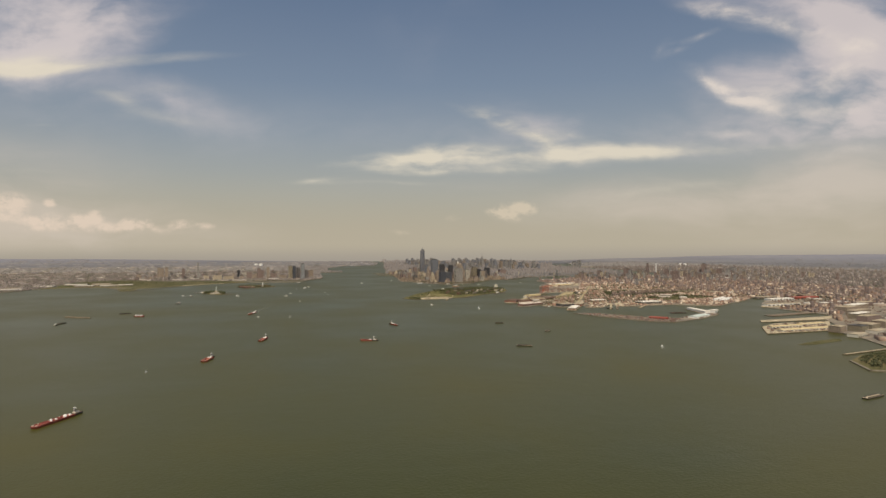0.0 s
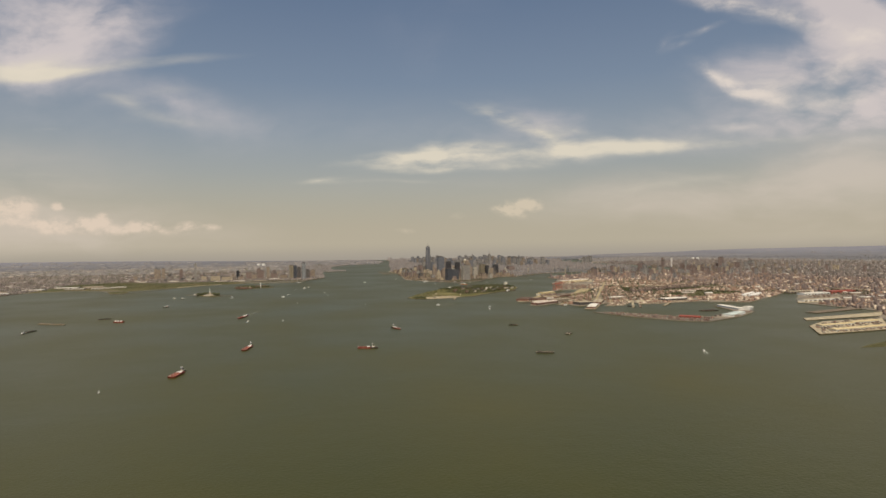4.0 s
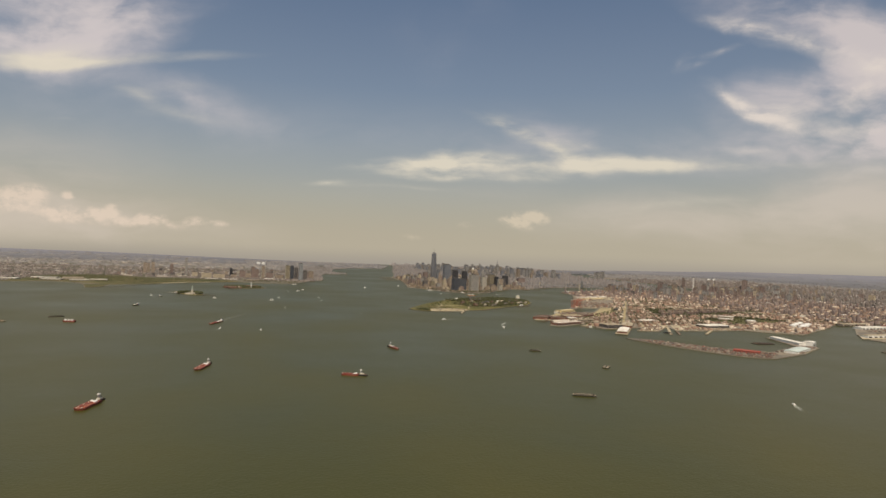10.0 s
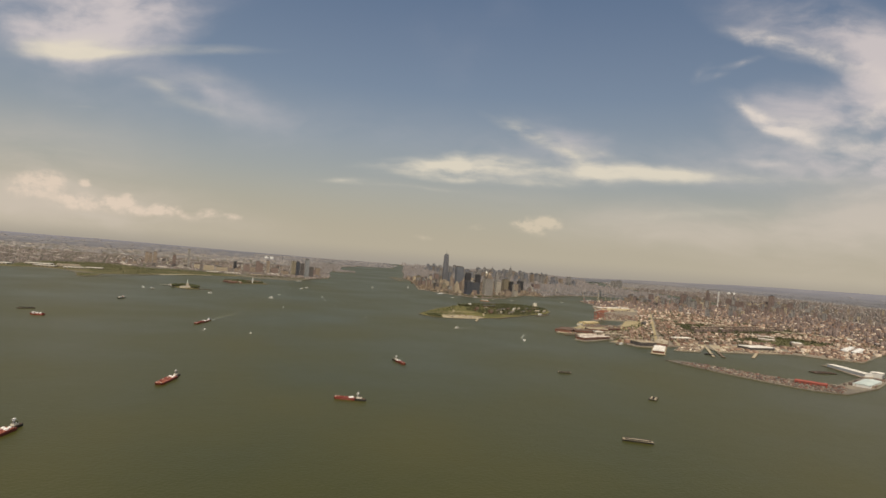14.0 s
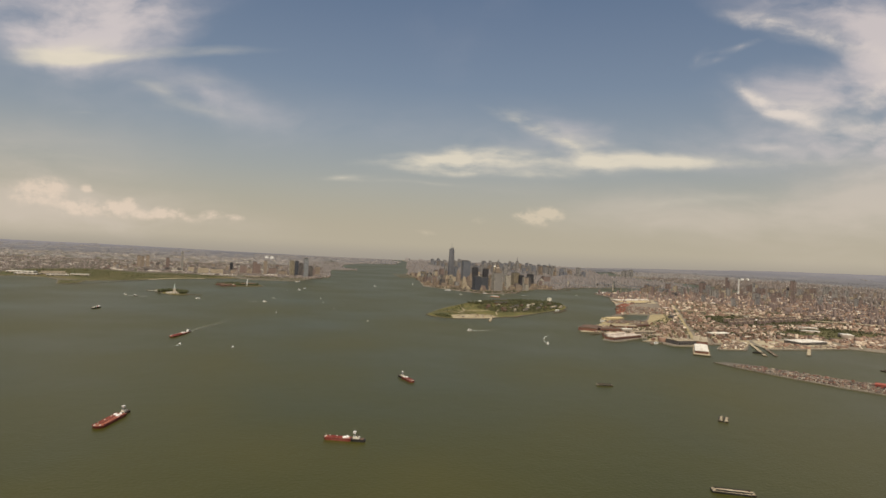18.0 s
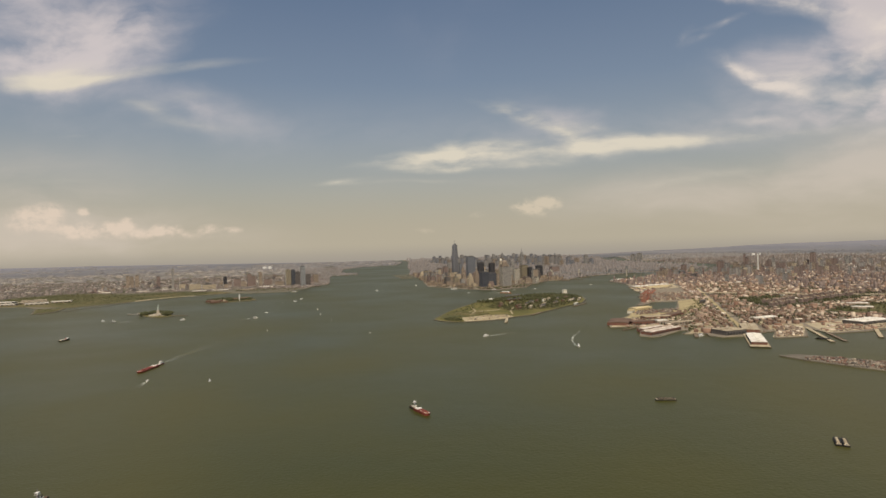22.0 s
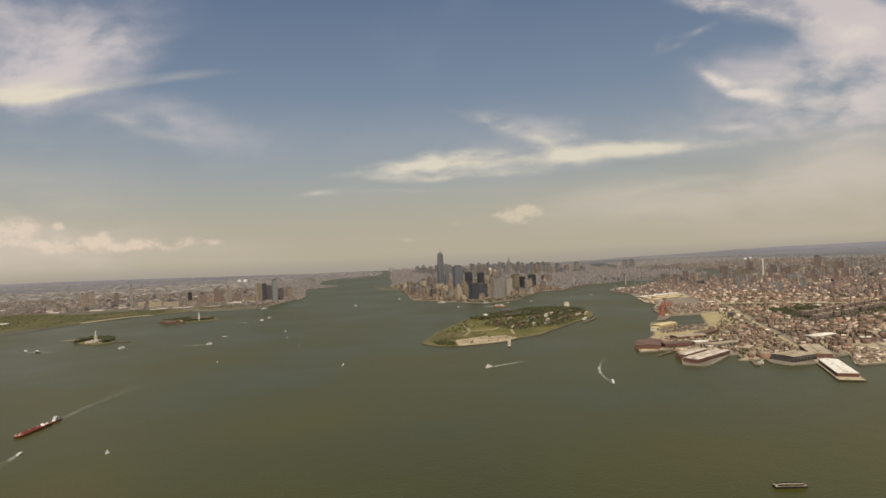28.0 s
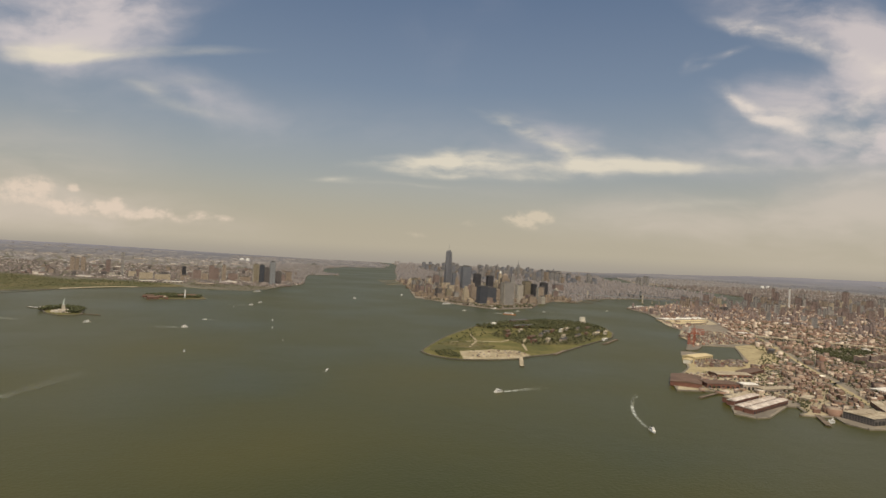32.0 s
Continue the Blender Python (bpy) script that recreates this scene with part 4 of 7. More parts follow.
plot("wood_island", [(-385, -6660), (-479, -6800), (-423, -6830), (-110, -6720), (-60, -6570), (-249, -6590)], "marsh", "small wooded point with a pale stone edge", z=2.0, up=0.8)
shore_strip("wood_island_edge", [(-385, -6660), (-479, -6800), (-423, -6830), (-110, -6720)], "pale stone edge of the wooded point", 9, False, 3.0)
plot("shoal", [(-253, -6330), (-170, -6345), (20, -6300), (60, -6255), (-60, -6270), (-180, -6300)], "marsh", "weedy green shoal beside the docks", z=0.6, up=0.4)
strip("causeway", [(-3395, -2008), (-3095, -1509), (-2999, -1293)], 10, "riprap", "thin dark stone jetty off the park", z=1.0, up=1.0)


# ---- sheds and warehouses ----
def shed(name, x, y, length, width, height, turn, wall, roof, label, ridge=3.0, doors=8, monitors=0, z=LAND):
    """A warehouse with a low ridged roof, doors along its sides and, where it has them, roof lights."""
    ob = thing(name, x, y, z + 0.6, turn, label, "warehouse")
    l, w = length / 2, width / 2
    bm = bmesh.new()
    box_into(bm, -l, l, -w, w, -1.5, height)
    shell = part("shell", bm, wall, ob)
    bm = bmesh.new()
    e = 0.8
    lo = [bm.verts.new(p) for p in ((-l - e, -w - e, height), (l + e, -w - e, height), (l + e, w + e, height), (-l - e, w + e, height))]
    mid = [bm.verts.new(p) for p in ((-l - e, -w - e, height + 0.7), (l + e, -w - e, height + 0.7), (l + e, w + e, height + 0.7), (-l - e, w + e, height + 0.7))]
    top = [bm.verts.new((-l - e, 0, height + 0.7 + ridge)), bm.verts.new((l + e, 0, height + 0.7 + ridge))]
    bm.faces.new(lo[::-1])
    for i in range(4):
        bm.faces.new((lo[i], lo[(i + 1) % 4], mid[(i + 1) % 4], mid[i]))
    bm.faces.new((mid[0], mid[1], top[1], top[0])), bm.faces.new((mid[2], mid[3], top[0], top[1]))
    bm.faces.new((mid[1], mid[2], top[1])), bm.faces.new((mid[3], mid[0], top[0]))
    roof_part = part("roof", bm, roof, ob)
    if doors:
        step = length / doors
        me = to_mesh("door", box(-step * 0.28, step * 0.28, -0.25, 0.25, 0, height * 0.6), "opening")
        for i in range(doors):
            for s in (-1, 1):
                d = part("door", me, "", shell)
                d.location = Vector((-l + step * (i + 0.5), s * w, -0.4)) * K
    for i in range(monitors):
        m = part("roof_light", box(-length / monitors * 0.3, length / monitors * 0.3, -width * 0.10, width * 0.10, 0, 1.6 + ridge), roof, roof_part)
        m.location = Vector((-l + length / monitors * (i + 0.5), 0, height + 0.5)) * K
    return ob


axis = 52.9
shed("pier_shed", -336, -4732, 204, 47, 9, axis, "brick", "white_roof", "long brick pier shed with a bright white roof", 2, 14, 4)
shed("warehouse", -172, -4518, 178, 56, 11, axis, "brick", "tan_roof", "brick warehouse with a tan roof behind the pier", 2, 9, 5)
shed("blue_warehouse", -306, -4566, 96, 74, 16, 6, "dark", "tan_roof", "dark bronze-walled flat warehouse by the shore", 1, 7, 3)
shed("warehouse", 100, -4298, 115, 44, 9, 6, "shed_wall", "white_roof", "low warehouse with a whitish roof", 2, 6, 2)
axis2 = 23.5
shed("pier_warehouse", -488, -4433, 205, 23, 11, axis2, "brick", "pink_roof", "old brick pier warehouse with a pale patched roof", 3, 14)
shed("pier_warehouse", -498, -4408, 195, 22, 11, axis2, "brick", "pink_roof", "old brick pier warehouse with a pale roof", 3, 14, 5)
shed("pier_warehouse", -498, -4364, 140, 22, 11, axis2, "brick", "pink_roof", "old brick pier warehouse with a worn pale roof", 3, 11)
shed("pier_warehouse", -498, -4340, 118, 20, 11, axis2, "brick", "tan_roof", "old brick pier warehouse with a tan roof", 3, 9)
shed("tip_warehouse", -494, -4130, 140, 86, 11, 52, "brick", "rust_roof", "dark brown warehouse at the point", 4, 8)
shed("brick_warehouse", -424, -4186, 98, 58, 12, -12, "brick", "rust_roof", "reddish-brown brick warehouse near the point", 2, 7)
shed("white_store", -354, -4224, 48, 36, 15, -12, "shed_wall", "white_roof", "small pale store with a white roof", 1, 4)
shed("long_warehouse", -285, -4252, 118, 34, 8, 4, "shed_wall", "tan_roof", "low warehouse with a weathered tan roof", 1, 8)
shed("field_house", -280, -4360, 62, 26, 7, 30, "shed_wall", "tan_roof", "low pale building beside a dry field", 1, 4)
shed("dock_warehouse", -138, -3742, 128, 52, 14, 22, "straw_paint", "straw_paint", "straw-coloured dock warehouse beside the basin", 3, 7)
shed("dock_store", -236, -3812, 36, 26, 12, 40, "cream_paint", "straw_paint", "small straw-roofed dock store at the corner", 2, 3)
shed("basin_shed", 345, -3602, 64, 24, 15, 40, "dark", "dark_roof", "dark shed beside the empty basin yard", 1, 4)
shed("transit_shed", -258, -4046, 118, 56, 9, -10, "brick", "tan_roof", "low brown transit shed", 2, 7)
shed("transit_shed", -140, -4004, 128, 44, 9, 25, "brick", "rust_roof", "low reddish transit shed", 2, 7)
shed("terminal_shed", 860, -2350, 370, 78, 10, 13, "shed_wall", "white_roof", "long terminal shed with a bright white roof", 2, 16)
shed("terminal_shed", 800, -2480, 340, 70, 10, 15, "shed_wall", "straw_paint", "long terminal shed with a straw-coloured roof", 2, 14)
shed("terminal_shed", 740, -2580, 280, 50, 9, 17, "shed_wall", "straw_paint", "terminal shed with a weathered straw roof", 2, 12)
shed("river_shed", 1050, -1555, 150, 40, 8, 27, "shed_wall", "white_roof", "white-roofed shed on a river pier", 1, 6)
shed("river_shed", 1135, -1460, 150, 36, 8, 27, "shed_wall", "white_roof", "white-roofed shed on a river pier", 1, 6)
shed("store", 350, -4565, 165, 84, 12, 6, "dark", "white_roof", "large shop with dark walls and a white roof", 1, 6, 3)
shed("works_shed", 287, -5140, 218, 38, 10, math.degrees(math.atan2(245, 55)), "white_paint", "white_roof", "long white-roofed works shed on the breakwater", 2, 0)
shed("works_shed", 70, -5397, 182, 52, 8, 28, "white_paint", "teal_roof", "pale green-grey sheet roof over a works shed", 3, 0)
shed("works_hall", 302, -5247, 48, 40, 17, 28, "white_paint", "white_roof", "white works hall at the breakwater's end", 2, 3)
shed("red_shed", -213, -5421, 96, 30, 10, -52, "rust_red", "rust_red", "faded red shed on the breakwater", 3, 6)
shed("pier_shed", 145, -5898, 190, 30, 8, 2, "cream_paint", "straw_paint", "low cream pier shed with a straw-coloured roof", 2, 9)
shed("pier_shed", 340, -5870, 160, 34, 8, 2, "cream_paint", "straw_paint", "low cream pier shed with a straw roof", 2, 8)
shed("pier_shed", 135, -6010, 290, 36, 8, 2, "cream_paint", "straw_paint", "long cream pier shed with a straw roof", 2, 13)
shed("cargo_shed", 1080, -5000, 300, 44, 12, 2, "white_paint", "tan_roof", "pale cargo shed with many bays", 2, 8)
shed("cargo_shed", 1430, -4650, 230, 60, 11, 2, "white_paint", "white_roof", "pale cargo shed with a white roof", 2, 8)
shed("red_warehouse", 1700, -4620, 230, 70, 14, 2, "rust_red", "rust_red", "red-walled warehouse with an orange-red roof", 2, 6)
shed("cargo_shed", 1500, -4480, 260, 50, 11, 4, "shed_wall", "tan_roof", "low tan cargo shed", 2, 8)
for x, y, l, w, h, roof in ((235, -6100, 60, 50, 26, "tan_roof"), (350, -6110, 70, 60, 26, "dark_roof"), (470, -6070, 90, 60, 24, "tan_roof"), (640, -6010, 110, 60, 26, "tan_roof"), (800, -5960, 120, 56, 28, "white_roof"), (780, -5830, 150, 50, 28, "tan_roof"), (860, -5720, 170, 46, 28, "white_roof"), (1000, -5600, 190, 46, 28, "tan_roof"), (1120, -5440, 170, 70, 30, "tan_roof"), (1330, -5330, 200, 60, 28, "white_roof"), (1560, -5200, 160, 60, 26, "tan_roof")):
    shed("loft_building", x, y, l, w, h, 16, ("bricks", "tan", "olive")[int(x) % 3], roof, "brown brick loft building with rows of windows", 0.5, 0, 3)
shed("yellow_warehouse", 180, -6240, 90, 44, 12, 16, "cream_paint", "tan_roof", "low cream-yellow warehouse by the water", 2, 5)
shed("yellow_warehouse", 360, -6190, 110, 46, 14, 16, "cream_paint", "tan_roof", "cream-yellow warehouse with a pale roof", 2, 5)
for x, y, l, w, roof in ((-3581, -929, 140, 70, "white_roof"), (-3720, -1041, 160, 60, "white_roof"), (-3814, -836, 200, 80, "tan_roof"), (-3953, -1004, 180, 60, "white_roof"), (-4092, -716, 220, 90, "white_roof"), (-3879, -622, 180, 80, "tan_roof"), (-4325, -948, 200, 80, "white_roof"), (-4464, -1460, 180, 80, "white_roof"), (-4544, -1227, 160, 70, "tan_roof"), (-2620, -300, 130, 50, "white_roof"), (-2430, -300, 160, 40, "white_roof"), (-2180, -400, 140, 50, "tan_roof")):
    shed("depot", x, y, l, w, 11, rng.uniform(-20, 20), "shed_wall", roof, "low pale depot behind the shore park", 1, 5)


QUAY = [(10, -4700), (425, -4700), (510, -4805), (640, -4880), (1070, -4640), (1150, -4330), (640, -4480), (140, -4480)]
px, py = rng.uniform(0, 1150, 900), rng.uniform(-4880, -4330, 900)
ok = inside(px, py, QUAY) & (np.hypot((px - 350) / 115, (py + 4565) / 75) > 1)
px, py = px[ok][:170], py[ok][:170]
n = len(px)
many_boxes("quay_sheds", np.stack([px, py, rng.uniform(9, 34, n), rng.uniform(7, 16, n), rng.uniform(3.5, 9, n), rng.choice([0.1, 0.9, 1.67], n)], 1), "house_wall", "house_roof", LAND - 0.5, "low sheds and stores along the basin's quay", "sheds")


# ---- cranes, tanks, containers ----
def gantry_crane(x, y, turn, h=50):
    ob = thing("gantry_crane", x, y, LAND + 0.5, turn, "tall faded orange-red steel container crane", "crane", "quay cranes")
    for sx in (-9, 9):
        for sy in (-12, 12):
            part("leg", beam((sx, sy, 0), (sx, sy, h), 2.2), "crane_red", ob)
    for sy in (-12, 12):
        part("portal_beam", beam((-9, sy, h * 0.35), (9, sy, h * 0.35), 2.0), "crane_red", ob)
    part("sill_beam", beam((-9, -12, 4), (-9, 12, 4), 2.0), "crane_red", ob)
    part("sill_beam", beam((9, -12, 4), (9, 12, 4), 2.0), "crane_red", ob)
    part("boom", beam((0, 20, h), (0, -52, h + 1), 3.4), "crane_red", ob)
    part("mast", beam((0, -10, h), (0, -6, h + 22), 2.0), "crane_red", ob)
    part("stay", beam((0, -6, h + 22), (0, -44, h + 2), 0.9), "steel", ob)
    part("stay", beam((0, -6, h + 22), (0, 18, h + 2), 0.9), "steel", ob)
    house = part("machine_house", box(-4, 4, 6, 17, h + 1.5, h + 7), "cream_paint", ob)
    cab = part("cab", box(-2, 2, -20, -16, h - 5, h - 2), "white_paint", ob)
    part("window", box(-1.7, 1.7, -20.2, -19.9, h - 4, h - 2.6), "opening", cab)
    part("roof", box(-4.3, 4.3, 5.7, 17.3, h + 7, h + 7.6), "steel", house)
    return ob


first = gantry_crane(120, -3380, 40)
for x, y in ((165, -3330), (212, -3272), (262, -3208)):
    copy_thing(first, at(x, y, LAND + 0.5, 40))


def tank(name, x, y, r, h, mat, label):
    ob = thing(name, x, y, LAND, 0, label, "tank")
    part("shell", prism(ring(r, 20), 0, h), mat, ob)
    part("dome", prism(ring(r, 20), h, h + r * 0.2, 0.3), mat, ob)
    part("stair", beam((r + 0.5, 0, 0), (0, r + 0.5, h), 1.0), "steel", ob)


for i in range(8):
    tank("oil_tank", 930 + (i % 4) * 60, -4560 - (i // 4) * 60 + (i % 4) * 40, 20, 13, "white_paint", "white cylindrical oil tank by the canal")


def clutter(name, poly, n, size, label, category, z=LAND + 0.8, mat="clutter", turn=None):
    """Parked vehicles, boxes and stacks strewn over a yard."""
    xs, ys = [p[0] for p in poly], [p[1] for p in poly]
    px, py = rng.uniform(min(xs), max(xs), n * 4), rng.uniform(min(ys), max(ys), n * 4)
    ok = inside(px, py, poly)
    px, py = px[ok][:n], py[ok][:n]
    k = len(px)
    a = rng.choice([0, math.pi / 2], k) + (0 if turn is None else turn) + rng.normal(0, 0.08, k)
    rows = np.stack([px, py, size[0] * rng.uniform(0.6, 1.3, k), size[1] * rng.uniform(0.7, 1.3, k), size[2] * rng.uniform(0.5, 1.5, k), a], 1)
    many_boxes(name, rows, mat, mat, z, label, category)


clutter("parked_buses", [(-472, -5048), (-427, -5193), (-349, -5395), (-283, -5501), (-211, -5542), (-112, -5477), (-91, -5428), (-230, -5329), (-328, -5161), (-389, -5046)], 760, (10, 3, 3.6), "rows of parked buses and trucks in many colours", "vehicles", turn=0.5)
clutter("yard_stacks", [(35, -5453), (283, -5306), (200, -5274), (-62, -5417)], 130, (12, 6, 4), "mixed stacks and machines on the breakwater", "stacks")
clutter("containers", [(250, -3130), (460, -2900), (690, -2960), (420, -3360), (190, -3370)], 420, (14, 5, 7), "stacked shipping containers in mixed colours", "containers", turn=0.9)
clutter("parked_cars", [(10, -4700), (420, -4695), (540, -4500), (470, -4480), (440, -4620), (160, -4640)], 260, (5, 2.2, 1.6), "parked cars on the shop's lot", "cars")
clutter("boatyard_stores", [(-110, -4590), (-225, -4700), (-130, -4720), (30, -4570), (0, -4450)], 260, (10, 5, 4), "boats and stores laid out in a yard", "stores", mat="house_roof")
clutter("dock_trucks", [(-130, -3700), (-80, -3760), (60, -3775), (-60, -3900), (-270, -3900)], 220, (10, 4, 4), "trucks and trailers on the dock apron", "trucks")
clutter("pier_trailers", [(60, -5880), (-100, -6045), (240, -6055), (520, -5790), (230, -5790)], 220, (12, 3.5, 4), "trailers and cargo on the pier", "trailers", z=3.2)
clutter("site_machines", [(-1060, -3715), (-870, -3700), (-800, -3640), (-810, -3575), (-900, -3560), (-1000, -3610)], 45, (7, 3, 3), "diggers and trucks on a building site", "machines")
clutter("dockside_trucks", [(-560, -4130), (-390, -3990), (-60, -3990), (40, -4150), (-180, -4280), (-300, -4420), (-480, -4260)], 420, (8, 3, 3.4), "trucks, trailers and small huts on the dockside", "vehicles", turn=0.4)
clutter("street_cars", [(-330, -4600), (-250, -4480), (20, -4300), (240, -4200), (260, -4340), (-100, -4610)], 260, (5.5, 2.4, 1.8), "parked cars between the warehouses", "cars", turn=0.93)
clutter("loft_yards", [(200, -6290), (420, -5990), (860, -5620), (1700, -5090), (1750, -5250), (900, -6070), (260, -6290)], 420, (9, 4, 4), "trucks and sheds between the loft buildings", "vehicles", turn=0.28)
clutter("cargo_stacks", [(1000, -5120), (1330, -4660), (1900, -4420), (1880, -4720), (1320, -5080)], 260, (12, 5, 4), "cargo and trailers on the canal piers", "cargo")
for i in range(26):
    x, y = 900 + (i % 9) * 105 + 30 * (i // 9), -5980 + (i % 9) * 70 + 110 * (i // 9)
    shed("loft_building", x + 260, y - 40, 85 + 15 * (i % 3), 38, 24 + 4 * (i % 2), 32, "bricks", ("white_roof", "tan_roof", "tan_roof")[i % 3], "brown brick loft building with rows of windows", 0.5, 0, 2)


# ---- towers ----
def tower(name, x, y, w, d, h, style, label, turn=0.0, crown="box", group="", spire=0.0):
    """A tall building: shaft, set-backs or crown, roof plant; corners and bands set proud."""
    ob = thing(name, x, y, LAND, turn, label, "skyscraper" if h > 90 else "building", group)
    a, b = w / 2, d / 2
    roof = "dark_roof"
    if crown == "setback":
        part("base", box(-a, a, -b, b, -1, h * 0.55), style, ob)
        part("shaft", box(-a * 0.78, a * 0.78, -b * 0.78, b * 0.78, h * 0.55, h * 0.82), style, ob)
        part("top", box(-a * 0.5, a * 0.5, -b * 0.5, b * 0.5, h * 0.82, h * 0.95), style, ob)
        part("cap", prism(ring(a * 0.55, 4, turn=math.pi / 4), h * 0.95, h * 1.04, 0.3), style, ob)
    elif crown == "pyramid":
        part("shaft", box(-a, a, -b, b, -1, h * 0.84), style, ob)
        part("upper_shaft", box(-a * 0.8, a * 0.8, -b * 0.8, b * 0.8, h * 0.84, h * 0.9), style, ob)
        part("pyramid_roof", box(-a * 0.8, a * 0.8, -b * 0.8, b * 0.8, h * 0.9, h, taper=a * 0.72), "white_roof", ob)
    elif crown == "slab":
        shaft = part("shaft", box(-a, a, -b, b, -1, h), style, ob)
        part("parapet", box(-a - 0.4, a + 0.4, -b - 0.4, b + 0.4, h, h + 2.5), style, shaft)
        for s in (-1, 1):
            part("end_pier", box(s * a - 1.5, s * a + 1.5, -b - 0.9, b + 0.9, -1, h + 3), "light", shaft)
        part("plant", box(-a * 0.5, a * 0.5, -b * 0.4, b * 0.4, h + 2.5, h + 8), roof, ob)
    else:
        shaft = part("shaft", box(-a, a, -b, b, -1, h * 0.955), style, ob)
        part("podium", box(-a - 6, a + 6, -b - 5, b + 5, -1, min(18, h * 0.2)), style, ob)
        top = part("roof", box(-a * 0.97, a * 0.97, -b * 0.97, b * 0.97, h * 0.955, h * 0.965), roof, ob)
        part("plant", box(-a * 0.62, a * 0.62, -b * 0.55, b * 0.6, h * 0.965, h), roof, top)
    if spire:
        part("spire", prism(ring(max(1.2, w * 0.09), 6), h * 0.96, h + spire, 0.25), "steel", ob)
    return ob


def tapered_tower():
    """The tallest tower: a square shaft whose corners are cut back to a turned square, with a ring and a mast."""
    ob = thing("tapered_glass_tower", -7, 2, LAND, 8, "tallest blue-grey glass tower with tapering sides and a mast", "skyscraper")
    part("base", box(-31, 31, -31, 31, -1, 52), "wtc", ob)
    bm = bmesh.new()
    lo = [bm.verts.new((sx * 31, sy * 31, 52)) for sx, sy in ((-1, -1), (1, -1), (1, 1), (-1, 1))]
    hi = [bm.verts.new((31 * x, 31 * y, 372)) for x, y in ((0, -1), (1, 0), (0, 1), (-1, 0))]
    bm.faces.new(hi)
    for i in range(4):
        bm.faces.new((lo[i], lo[(i + 1) % 4], hi[i]))
        bm.faces.new((lo[(i + 1) % 4], hi[(i + 1) % 4], hi[i]))
    part("shaft", bm, "wtc", ob)
    part("parapet", prism(ring(22, 4), 372, 382), "steel", ob)
    part("ring", prism(ring(13, 16), 382, 388), "steel", ob)
    part("mast", prism(ring(2.0, 8), 388, 436, 0.3), "steel", ob)


tapered_tower()
DOWNTOWN = "towers at the island's tip"
PAINT = {
    "wtc": "blue-grey glass", "blue": "steel-blue glass", "glass": "pale blue glass", "navy": "dark blue glass", "black": "black steel and glass", "dark": "dark bronze glass",
    "grey": "grey concrete", "haze_grey": "haze-paled grey stone", "haze_blue": "haze-paled blue-grey glass", "light": "pale concrete", "olive": "olive-brown stone", "tan": "tan brick", "cream": "cream stone", "bricks": "reddish-brown brick", "white_tower": "slim white concrete",
}
TIP_WEST = [
    (-423, -300, 18, 61, "tan", "box"), (44, 600, 67, 120, "bricks", "box"), (-417, -500, 73, 66, "bricks", "box"), (-368, -620, 76, 76, "bricks", "slab"),
    (20, -120, 46, 175, "blue", "box"), (-74, -500, 41, 148, "tan", "setback"), (92, -250, 104, 250, "blue", "box"), (-237, -1250, 57, 108, "cream", "setback"),
    (-127, -1100, 60, 123, "tan", "setback"), (152, -400, 78, 187, "black", "box"), (-178, -1450, 82, 130, "navy", "box"), (-72, -1350, 92, 116, "navy", "box"),
    (239, -500, 68, 178, "black", "box"), (178, 900, 46, 168, "grey", "box"), (-188, -900, 52, 96, "tan", "setback"),
]
TIP_EAST = [
    (378, -400, 34, 216, "cream", "pyramid"), (127, -1000, 62, 81, "tan", "setback"), (2, -1500, 100, 160, "grey", "slab"), (305, -700, 112, 196, "tan", "setback"),
    (205, -1250, 60, 133, "light", "slab"), (426, -900, 84, 157, "olive", "box"), (478, -930, 52, 135, "black", "box"), (478, -1050, 60, 108, "tan", "slab"),
    (680, -700, 76, 140, "black", "box"), (1281, 200, 118, 84, "bricks", "box"), (546, -300, 62, 189, "grey", "setback"), (610, -820, 44, 112, "dark", "box"),
]
for x, y, w, h, style, crown in TIP_WEST + TIP_EAST:
    tower("office_tower", x, y, w * 0.82, max(26, w * 0.6), h, style, f"{PAINT[style]} office tower above the harbour tip", rng.uniform(-8, 20) if crown != "slab" else 6, crown, DOWNTOWN)
# lesser towers between the named ones
taken = [(r[0], r[1]) for r in TIP_WEST + TIP_EAST] + [(0, 0)]
count = 0
while count < 74:
    x, y = rng.uniform(-450, 900), rng.uniform(-1500, 900)
    if not inside([x], [y], MANHATTAN)[0] or not inside([x - 40], [y - 40], MANHATTAN)[0] or min(math.hypot(x - a, y - b) for a, b in taken) < 62:
        continue
    taken.append((x, y))
    h = rng.uniform(30, 100) if y > -1000 else rng.uniform(22, 55)
    if x < -200:
        h = min(h, 70)
    style = str(rng.choice(["tan", "grey", "bricks", "light", "olive", "dark", "cream", "bricks", "tan"]))
    tower("office_block", x, y, rng.uniform(32, 58), rng.uniform(30, 50), h, style, f"{PAINT[style]} block among the office towers", rng.uniform(-5, 25), str(rng.choice(["box", "setback", "slab", "box"])), "lesser blocks at the island's tip")
    count += 1
MIDTOWN = [
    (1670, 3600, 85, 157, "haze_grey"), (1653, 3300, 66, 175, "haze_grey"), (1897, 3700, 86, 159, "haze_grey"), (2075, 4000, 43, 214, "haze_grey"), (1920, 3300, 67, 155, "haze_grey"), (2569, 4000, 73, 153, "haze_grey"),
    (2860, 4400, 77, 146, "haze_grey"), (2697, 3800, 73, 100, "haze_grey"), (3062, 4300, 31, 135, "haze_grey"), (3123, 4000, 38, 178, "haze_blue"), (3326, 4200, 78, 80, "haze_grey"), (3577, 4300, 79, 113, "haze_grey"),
]
